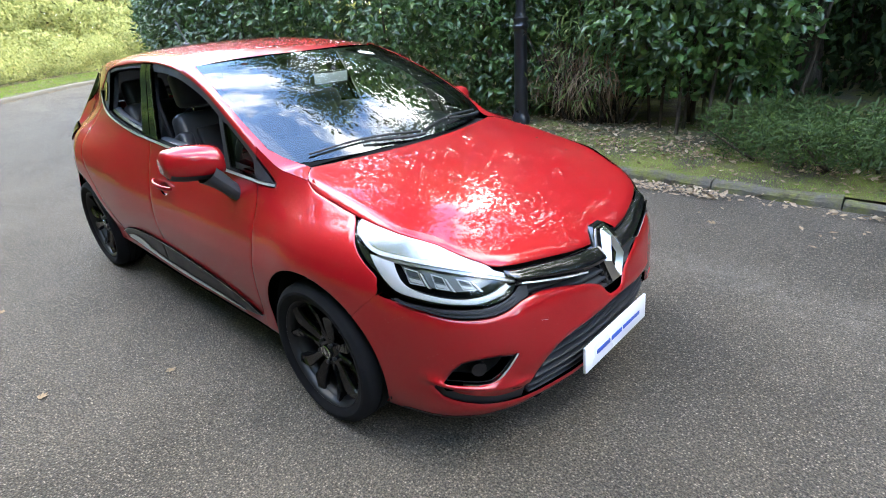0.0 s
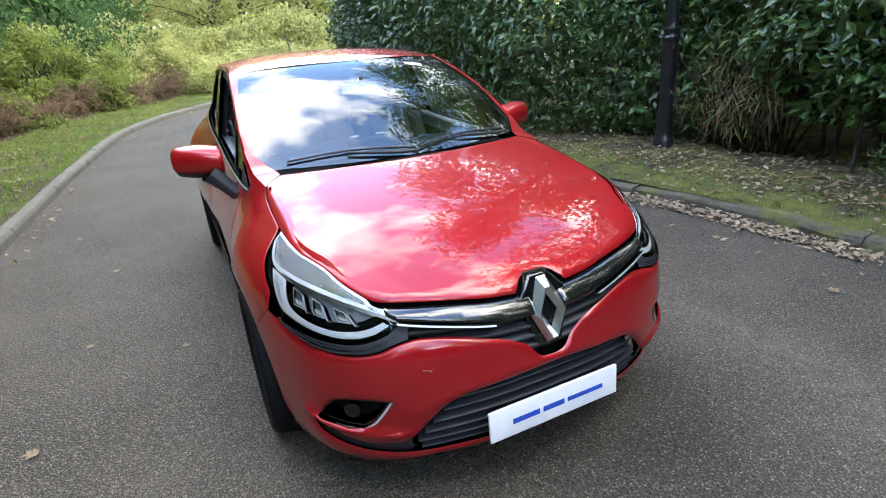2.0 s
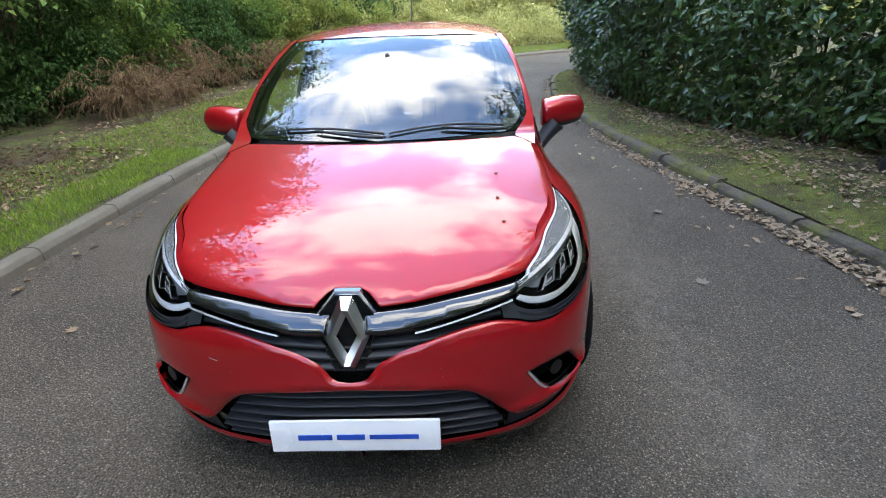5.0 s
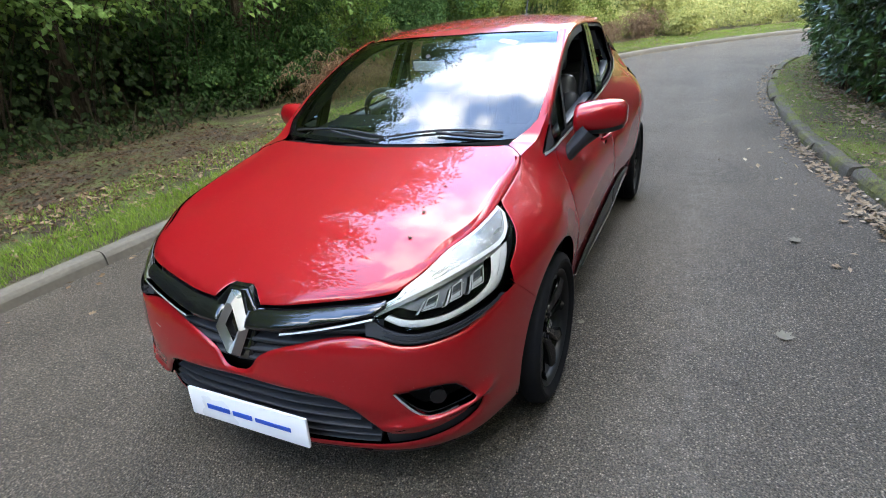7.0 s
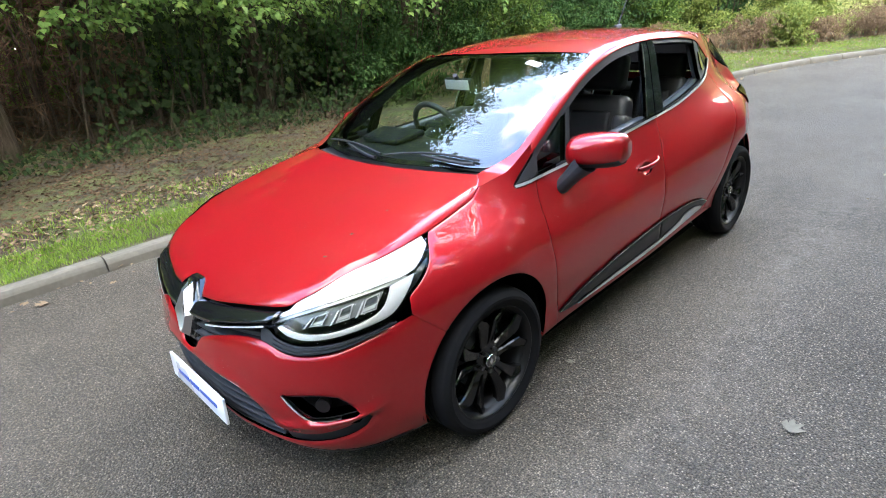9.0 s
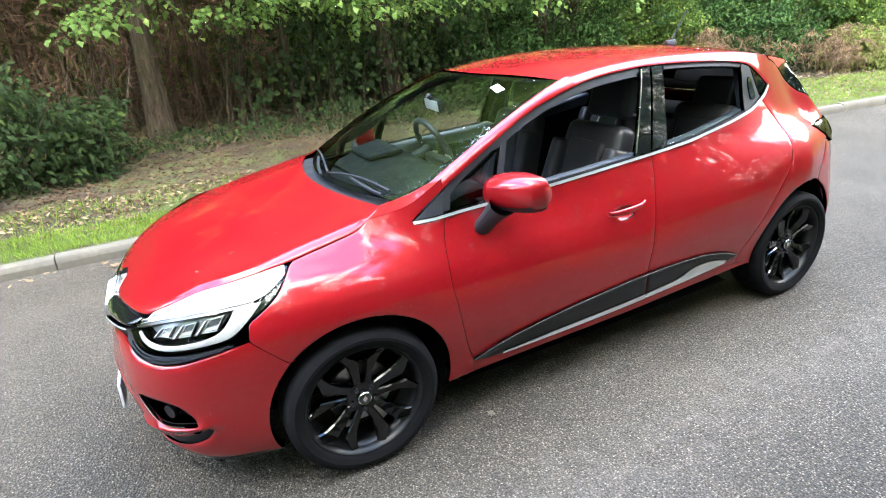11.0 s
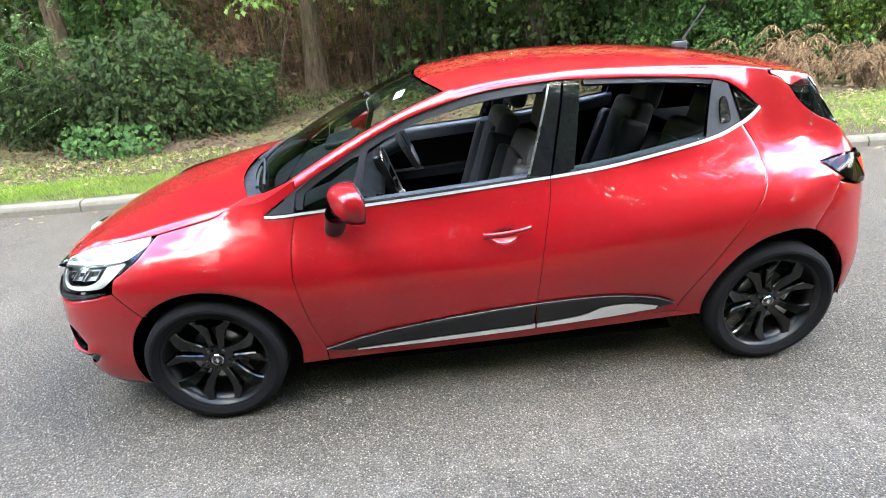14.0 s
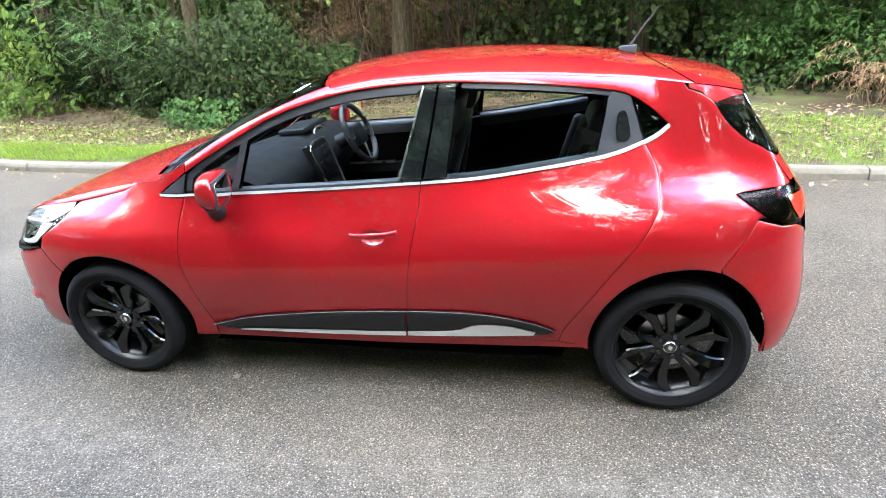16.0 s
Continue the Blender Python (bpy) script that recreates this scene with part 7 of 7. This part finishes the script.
def door_mirror(sg):
    """A door mirror: rounded painted cap, black foot and lower seam, glass facing back."""
    rows = []
    for u in np.linspace(0, 1, 15):
        ang = u * np.pi
        y = 0.766 + 0.214 * u ** 0.9
        h = 0.075 * np.sin(np.pi * np.clip(0.30 + 0.46 * u, 0, 1)) ** 0.7 * (1 if u < 0.88 else 1 - ((u - 0.88) / 0.12) ** 2 * 0.40)
        depth = 0.104 * (1 - 0.45 * u**2.2)
        x_back = -0.700 - 0.045 * u
        zc = 1.008 + 0.012 * u
        ring = []
        for w in np.linspace(0, 2 * np.pi, 25):
            cx, sz = np.cos(w), np.sin(w)
            ring.append((x_back + (depth * np.sign(cx) * abs(cx) ** 0.75 if cx > 0 else 0.020 * cx), y * sg, zc + h * np.sign(sz) * abs(sz) ** 0.8))
        rows.append(ring)
    v, f = strip(rows)
    n = 25
    me = bpy.data.meshes.new("door_mirror")
    me.from_pydata(v.tolist(), [], [tuple(q) for q in f.tolist()] + [tuple(range(n - 1)), tuple(range(14 * n, 15 * n - 1))])
    me.materials.append(M_RED)
    me.polygons.foreach_set("use_smooth", [True] * len(me.polygons))
    bm = bmesh.new()
    bm.from_mesh(me)
    bmesh.ops.remove_doubles(bm, verts=list(bm.verts), dist=1e-5)
    bmesh.ops.recalc_face_normals(bm, faces=list(bm.faces))
    bm.to_mesh(me)
    bm.free()
    cap = child("door_mirror", me, car, "red door mirror on a black foot")
    under = [[(a + (0.003 if a > -0.66 else 0), b, d - 0.003) for a, b, d in row[14:23]] for row in rows[1:14]]
    child("lower_cap", arrays_mesh("lower_cap", *strip(under), M_BLACK, True), cap, "black lower mirror shell")
    foot = []
    for x, y, z, rx, ry in ((-0.598, 0.712, 0.832, 0.046, 0.034), (-0.606, 0.742, 0.862, 0.046, 0.034), (-0.618, 0.772, 0.898, 0.045, 0.035), (-0.630, 0.800, 0.930, 0.048, 0.040), (-0.645, 0.834, 0.968, 0.056, 0.052)):
        foot.append([(x + rx * np.cos(u), (y + 0.75 * ry * np.sin(u)) * sg, z - 0.65 * ry * np.sin(u)) for u in np.linspace(0, 2 * np.pi, 19)])
    child("foot", arrays_mesh("foot", *strip(foot), M_BLACK, True), cap, "black mirror foot")
    bm_part("mirror_glass", rounded((0.004, 0.165, 0.095), pose(-0.745, 0.872 * sg, 1.014, 0, 0, 13 * sg), 0.002, 1), M_MIRROR, cap, "mirror glass")
    bm_part("glass_frame", rounded((0.012, 0.185, 0.116), pose(-0.734, 0.872 * sg, 1.013, 0, 0, 13 * sg), 0.005, 2), M_BLACK, cap, "black glass frame")


door_mirror(1)
door_mirror(-1)
aerial = bm_part("aerial_base", rounded((0.080, 0.036, 0.044), pose(-2.425, 0, 1.422, 0, -6, 0), 0.014, 3, lambda c: Vector((c.x, c.y * (0.5 if c.z > 0 else 1), c.z * (1.0 if c.x < 0 else 0.5)))), M_BLACK, car, "dark aerial base")
tube_part("aerial_rod", [(-2.43, 0, 1.43), (-2.545, 0, 1.60)], [0.006, 0.0035], M_BLACK, aerial, "thin aerial rod", 6)


# ---- wheels ----
def wheel(x, sg):
    ob = spun_part("wheel", [(0.218, -0.07), (0.226, -0.06), (0.210, -0.045), (0.204, 0.02), (0.210, 0.050), (0.226, 0.068), (0.2365, 0.074), (0.2395, 0.080), (0.2395, 0.086), (0.234, 0.0885), (0.227, 0.082), (0.219, 0.064), (0.212, 0.03)], M_MOULD, car, "gloss black alloy wheel", 64)
    tyre = [(0.226, -0.085), (0.245, -0.098), (0.275, -0.102), (0.296, -0.094), (0.305, -0.080), (0.3085, -0.05)]
    for c in (-0.035, 0.0, 0.035):
        tyre += [(0.3095, c - 0.0055), (0.302, c - 0.0045), (0.302, c + 0.0045), (0.3095, c + 0.0055)]
    tyre += [(0.3085, 0.055), (0.305, 0.080), (0.301, 0.088), (0.296, 0.094), (0.282, 0.1005), (0.280, 0.1025), (0.268, 0.1030), (0.266, 0.1010), (0.252, 0.098), (0.243, 0.0915), (0.239, 0.088), (0.228, 0.080)]
    spun_part("tyre", tyre, M_TYRE, ob, "black road tyre", 80)
    spun_part("brake_disc", [(0.055, -0.012), (0.13, -0.012), (0.13, 0.004), (0.055, 0.004)], M_DISC, ob, "grey brake disc", 40)
    bm_part("caliper", rounded((0.10, 0.05, 0.075), pose(0, -0.004, 0, 0, 125, 0) @ pose(0.125, 0, 0), 0.012, 2), M_SATIN, ob, "brake caliper")
    spun_part("hub", [(0.0, 0.050), (0.052, 0.050), (0.070, 0.044), (0.078, 0.020), (0.078, -0.01)], M_RIM, ob, "", 36)
    spun_part("hub_cap", [(0.0, 0.0635), (0.022, 0.063), (0.028, 0.060), (0.030, 0.048)], M_GLOSS, ob, "hub cap", 28)
    spun_part("cap_ring", [(0.0235, 0.0632), (0.0265, 0.0650), (0.0290, 0.0618)], M_CHROME, ob, "thin chrome ring", 28)
    bmd = bmesh.new()
    dia = [bmd.verts.new((px, 0.0652, pz)) for px, pz in ((0, 0.015), (0.010, 0), (0, -0.015), (-0.010, 0))]
    bmd.faces.new(dia)
    bmesh.ops.inset_region(bmd, faces=list(bmd.faces), thickness=0.0035)
    bm_part("cap_mark", bmd, M_CHROME, ob, "plain bright diamond mark", smooth=False)
    for k in range(5):
        a = radians(72 * k + 90)
        # a broad faceted paddle on each side of a pocket, with bevelled edges
        for side in (-1, 1):
            def at(r, ang, y):
                b = a + side * radians(ang)
                return (r * np.cos(b), y, r * np.sin(b))
            prof = [(0.056, 3, 36.2, 0.046), (0.072, 4.0, 33.0, 0.050), (0.090, 4.6, 27.5, 0.054), (0.115, 4.8, 23.5, 0.060), (0.150, 5.0, 22.0, 0.066), (0.178, 5.6, 22.5, 0.071), (0.196, 10.5, 23.6, 0.074), (0.212, 15.0, 25.2, 0.076), (0.226, 16.5, 27.0, 0.076)]
            rows = []
            for r, a1, a2, y in prof:
                e = 0.005 / r * 57.3
                dip = 0.010 * min(1.0, (r - 0.056) / 0.05)
                rows.append([at(r, a1, y - 0.036), at(r, a1, y - 0.006), at(r, a1 + e, y), at(r, a2 - e, y - dip), at(r, a2, y - dip - 0.007), at(r, a2, y - 0.038)])
            me = arrays_mesh("spoke", *strip(rows), M_RIM, False)
            child("spoke", me, ob)
        bb = a + radians(36)
        bm = bmesh.new()
        bmesh.ops.create_cone(bm, cap_ends=True, segments=6, radius1=0.0095, radius2=0.008, depth=0.02)
        bmesh.ops.transform(bm, matrix=pose(0.05 * np.cos(bb), 0.052, 0.05 * np.sin(bb), 90), verts=list(bm.verts))
        bm_part("wheel_bolt", bm, M_BLACK, ob)
    ob.matrix_basis = pose(x, sg * 0.748, 0.3085, 0, -4.0 if x > -1 else 18.0, 0 if sg > 0 else 180)
    return ob


for wx in (0.0, -2.589):
    for sg in (1, -1):
        wheel(wx, sg)


# small dry leaves lying on the bonnet
for k, (x, y) in enumerate([(0.16, 0.475), (0.33, 0.470), (0.46, 0.480)]):
    z = float(shoulder(np.array([(x, y)]))[0, 2])
    ob = new("fallen_leaf", arrays_mesh("fallen_leaf", LEAF_V * 0.017, LEAF_F, M_WOOD_LITTER))
    ob.matrix_basis = pose(x, y, z + 0.001, 8, 9, 100.0 * k)
    tagged(ob, "small brown dry leaf lying on the bonnet", "leaf", "leaves on the car")


# ---- car interior ----
def dash_shape():
    rows = []
    for y in np.linspace(-0.64, 0.64, 25):
        hump = 0.010 * np.exp(-((y + 0.34) / 0.16) ** 2)
        xo = 0.5 * y * y
        rows.append([(-0.24 - xo, y, 0.93), (-0.40 - xo * 0.8, y, 0.972), (-0.62 - xo * 0.3, y, 0.985 + hump), (-0.76, y, 0.955 + hump), (-0.82, y, 0.88), (-0.80, y, 0.78), (-0.70, y, 0.66), (-0.66, y, 0.45)])
    return strip(rows)


child("dashboard", arrays_mesh("dashboard", *dash_shape(), M_DASH, True), car, "dark grey dashboard")
def console(x, y, z):
    """The centre console: a slab leaning forward at its top, framed in chrome, with a screen and knobs."""
    m = pose(x, y, z, 0, 19, 0)
    slab = bm_part("centre_console", rounded((0.05, 0.25, 0.40), m, 0.022, 4, lambda c: Vector((c.x, c.y * (1.0 if c.z > 0 else 0.78), c.z))), M_MOULD, car, "black centre console with a chrome frame")
    side = [(-0.027, 0.094, -0.19), (-0.027, 0.110, -0.05), (-0.027, 0.120, 0.10), (-0.027, 0.116, 0.165), (-0.027, 0.095, 0.192), (-0.027, 0.05, 0.198)]
    for sg in (1, -1):
        tube_part("chrome_frame", [tuple(m @ Vector((a, b * sg, d))) for a, b, d in side], 0.006, M_SATIN, slab, "chrome frame")
    bm_part("display", rounded((0.006, 0.17, 0.11), m @ pose(-0.026, 0, 0.03), 0.002, 1), M_GLOSS, slab, "dark display screen")
    for b in (-0.06, 0.06):
        bm_part("vent", rounded((0.012, 0.09, 0.05), m @ pose(-0.024, b, 0.135), 0.006, 2), M_BLACK, slab)
    for b in (-0.055, 0.0, 0.055):
        tube_part("knob", [tuple(m @ Vector((-0.020, b, -0.09))), tuple(m @ Vector((-0.044, b, -0.09)))], 0.017, M_SATIN, slab, "climate knob", 16)


console(-0.845, 0.0, 0.810)
bm_part("gear_console", rounded((0.75, 0.20, 0.22), pose(-1.15, 0.0, 0.42), 0.04, 3), M_DASH, car, "gear lever console")
gearbox = car.children[-1]
tube_part("gear_lever", [(-1.02, 0, 0.52), (-1.06, 0, 0.68)], [0.012, 0.028], M_BLACK, gearbox)
visor = bm_part("instrument_hood", rounded((0.22, 0.36, 0.032), pose(-0.585, -0.35, 1.008, 0, 7, 0), 0.014, 3, lambda c: Vector((c.x + (0.03 if abs(c.y) > 0.1 and c.x < 0 else 0), c.y * (1 if c.x < 0 else 0.8), c.z))), M_DASH, car, "instrument hood")
rim_pts = [tuple(pose(-0.690, -0.35, 0.950, 0, 20, 0) @ Vector((0, 0.10 * np.cos(a) * (1.0 if abs(np.cos(a)) < 0.8 else 0.97), 0.060 * np.sin(a)))) for a in np.linspace(0, 2 * np.pi, 33)]
tube_part("instrument_ring", rim_pts, 0.006, M_SATIN, visor, "chrome instrument ring")
bm_part("instrument_face", rounded((0.02, 0.19, 0.11), pose(-0.678, -0.35, 0.950, 0, 20, 0), 0.009, 2), M_GLOSS, visor, "dark instrument face")
for y in (-0.58, 0.58):
    bm = bmesh.new()
    bmesh.ops.create_cone(bm, cap_ends=True, segments=24, radius1=0.045, radius2=0.042, depth=0.03)
    bmesh.ops.transform(bm, matrix=pose(-0.800, y, 0.905, 0, 85), verts=list(bm.verts))
    bm_part("air_vent", bm, M_GLOSS, car, "round air vent")
# steering wheel on the right
bm = bmesh.new()
ring_pts = [(0.0, 0.178 * np.cos(a), 0.178 * np.sin(a)) for a in np.linspace(0, 2 * np.pi, 41)]
v, f = tube(ring_pts, np.full(41, 0.0175), 10)
steer = child("steering_wheel", arrays_mesh("steering_wheel", v, f, M_SEAT, True), car, "black leather steering wheel")
steer.matrix_basis = pose(-0.936, -0.35, 0.965, 0, 24, 0)
bm_part("airbag_cover", rounded((0.05, 0.15, 0.13), pose(0.01, 0, -0.005), 0.03, 3), M_DASH, steer)
for a in (0, 180, 270):
    bm_part("wheel_arm", rounded((0.018, 0.11, 0.034), pose(0.004, 0, 0, a, 0, 0) @ pose(0, 0.115, 0), 0.006, 2), M_GLOSS if a != 270 else M_CHROME, steer)
tube_part("column", [(-0.925, -0.35, 0.960), (-0.68, -0.35, 0.86)], 0.045, M_DASH, car, "steering column", 12)


def seat(x, y, rear_seat=False):
    w = 0.50 if not rear_seat else 0.46
    back = bm_part("seat", rounded((0.16, w, 0.62), pose(x, y, 0.80, 0, -17, 0), 0.06, 4, lambda c: Vector((c.x * (1 if c.z < 0 else 0.75), c.y * (1 if c.z < 0 else 0.82), c.z))), M_SEAT, car, "black leather seat with side bolsters")
    for sg in (-1, 1):
        bm_part("bolster", rounded((0.16, 0.085, 0.50), pose(x + 0.05, y + sg * (w / 2 - 0.035), 0.76, sg * 3, -17, sg * 6), 0.035, 3), M_SEAT, back)
    bm_part("seat_panel", rounded((0.05, w * 0.50, 0.46), pose(x + 0.065, y, 0.80, 0, -17, 0), 0.02, 3), M_SEAT, back)
    bm_part("cushion", rounded((0.52, w, 0.18), pose(x + 0.27, y, 0.46, 0, -6, 0), 0.06, 4), M_SEAT, back)
    bm_part("headrest", rounded((0.10, 0.27, 0.20), pose(x - 0.155, y, 1.215 if not rear_seat else 1.14, 0, -14, 0), 0.045, 4), M_SEAT, back)
    for sg in (-1, 1):
        tube_part("headrest_post", [(x - 0.10, y + sg * 0.06, 1.05), (x - 0.14, y + sg * 0.06, 1.17)], 0.006, M_CHROME, back)


seat(-1.48, 0.36)
seat(-1.48, -0.36)
seat(-2.28, 0.36, True)
seat(-2.28, -0.36, True)
bm_part("rear_view_mirror", rounded((0.03, 0.22, 0.065), pose(-0.80, -0.02, 1.255, 0, 8, -8), 0.014, 3), M_BLACK, car, "rear-view mirror")
rvm = car.children[-1]
tube_part("mirror_stalk", [(-0.80, -0.02, 1.27), (-0.76, -0.01, 1.305)], 0.012, M_BLACK, rvm)
bm_part("mirror_back", rounded((0.01, 0.19, 0.05), pose(-0.782, -0.02, 1.255, 0, 8, -8), 0.004, 2), M_WHITE, rvm, "pale mirror back")
roof_in = np.vstack([[(x, y * 0.92) for x, y, z in _rp if -2.50 < x < -1.20], [(-2.50, 0)], [(-1.10, 0)]])
panel("headlining", roof_in, over(roof_z, -0.035), M_DASH, car, "dark headlining", res=0.08, thick=0.002)
door_in = np.vstack([[(s, low_of(s) - 0.012) for s in np.linspace(1.88, 2.86, 16)], [(2.82, 0.33), (1.95, 0.33)]])
panel("door_lining", door_in, on(-0.085), M_LINING, door_f, "slate grey door lining", res=0.06, thick=-0.02)
panel("arm_rest", [(2.05, 0.66), (2.80, 0.70), (2.80, 0.63), (2.05, 0.60)], on(-0.135), M_DASH, door_f, "door arm rest", res=0.05, thick=-0.05)
panel("door_pull", [(2.12, 0.685), (2.45, 0.70), (2.45, 0.68), (2.12, 0.668)], on(-0.14), M_SATIN, door_f, res=0.05, thick=-0.01)
door_in2 = np.vstack([[(s, low_of(s) - 0.012) for s in np.linspace(2.98, 3.70, 14)], [(3.60, 0.60), (3.40, 0.33), (2.92, 0.33)]])
panel("door_lining", door_in2, on(-0.085), M_LINING, door_r, "slate grey door lining", res=0.06, thick=-0.02)
pil = [(2.90, 0.99), (3.02, 1.00), (3.075, 1.34), (3.00, 1.345)]
panel("pillar_lining", pil, on(-0.05), M_DASH, car, "dark pillar lining", res=0.05, thick=-0.02)
panel("pillar_lining", [(3.66, 1.02), (3.95, 1.10), (4.02, 1.25), (3.93, 1.30), (3.72, 1.30)], on(-0.06), M_DASH, car, "dark pillar lining", res=0.06, thick=-0.02)
panel("pillar_lining", [(1.86, 0.99), (2.0, 1.03), (2.3, 1.20), (2.55, 1.285), (2.9, 1.335), (2.9, 1.375), (2.55, 1.33), (2.3, 1.26), (2.0, 1.11)], on(-0.05), M_DASH, car, "dark pillar lining", res=0.05, thick=-0.02)
for s0, s1, doors in ((2.02, 2.90, door_f), (3.04, 3.70, door_r)):
    s = np.linspace(s0, s1, 24)
    z = np.interp(s, BELT[:, 0], BELT[:, 1])
    rows = [skin(s, z - 0.004, -0.026), skin(s, z + 0.008, -0.032), skin(s, z + 0.010, -0.060), skin(s, z + 0.004, -0.088), skin(s, z - 0.020, -0.102), skin(s, z - 0.07, -0.100)]
    v, f = strip(rows)
    child("door_capping", arrays_mesh("door_capping", v, f, M_CAP, True), doors[0], "blue-grey soft door capping")
    child("door_capping", arrays_mesh("door_capping", v * FLIP, f[:, ::-1], M_CAP, True), doors[1], "blue-grey soft door capping")
bm_part("parcel_shelf", rounded((0.45, 1.0, 0.02), pose(-2.70, 0, 0.98), 0.006, 1), M_CLOTH, car, "dark parcel shelf")
child("cabin_floor", arrays_mesh("cabin_floor", [(-0.5, -0.7, 0.25), (-2.7, -0.7, 0.25), (-2.7, 0.7, 0.25), (-0.5, 0.7, 0.25)], [(0, 1, 2, 3)], M_CLOTH), car, "dark carpet")
child("bulkhead", arrays_mesh("bulkhead", [(-0.45, -0.72, 0.2), (-0.45, 0.72, 0.2), (-0.34, 0.62, 0.96), (-0.34, -0.62, 0.96)], [(0, 1, 2, 3)], M_VOID), car)
for sg in (1, -1):
    tube_part("seat_belt", [(-1.62, 0.60 * sg, 1.20), (-1.58, 0.58 * sg, 0.9), (-1.5, 0.56 * sg, 0.45)], 0.012, M_BLACK, car, "black seat belt")
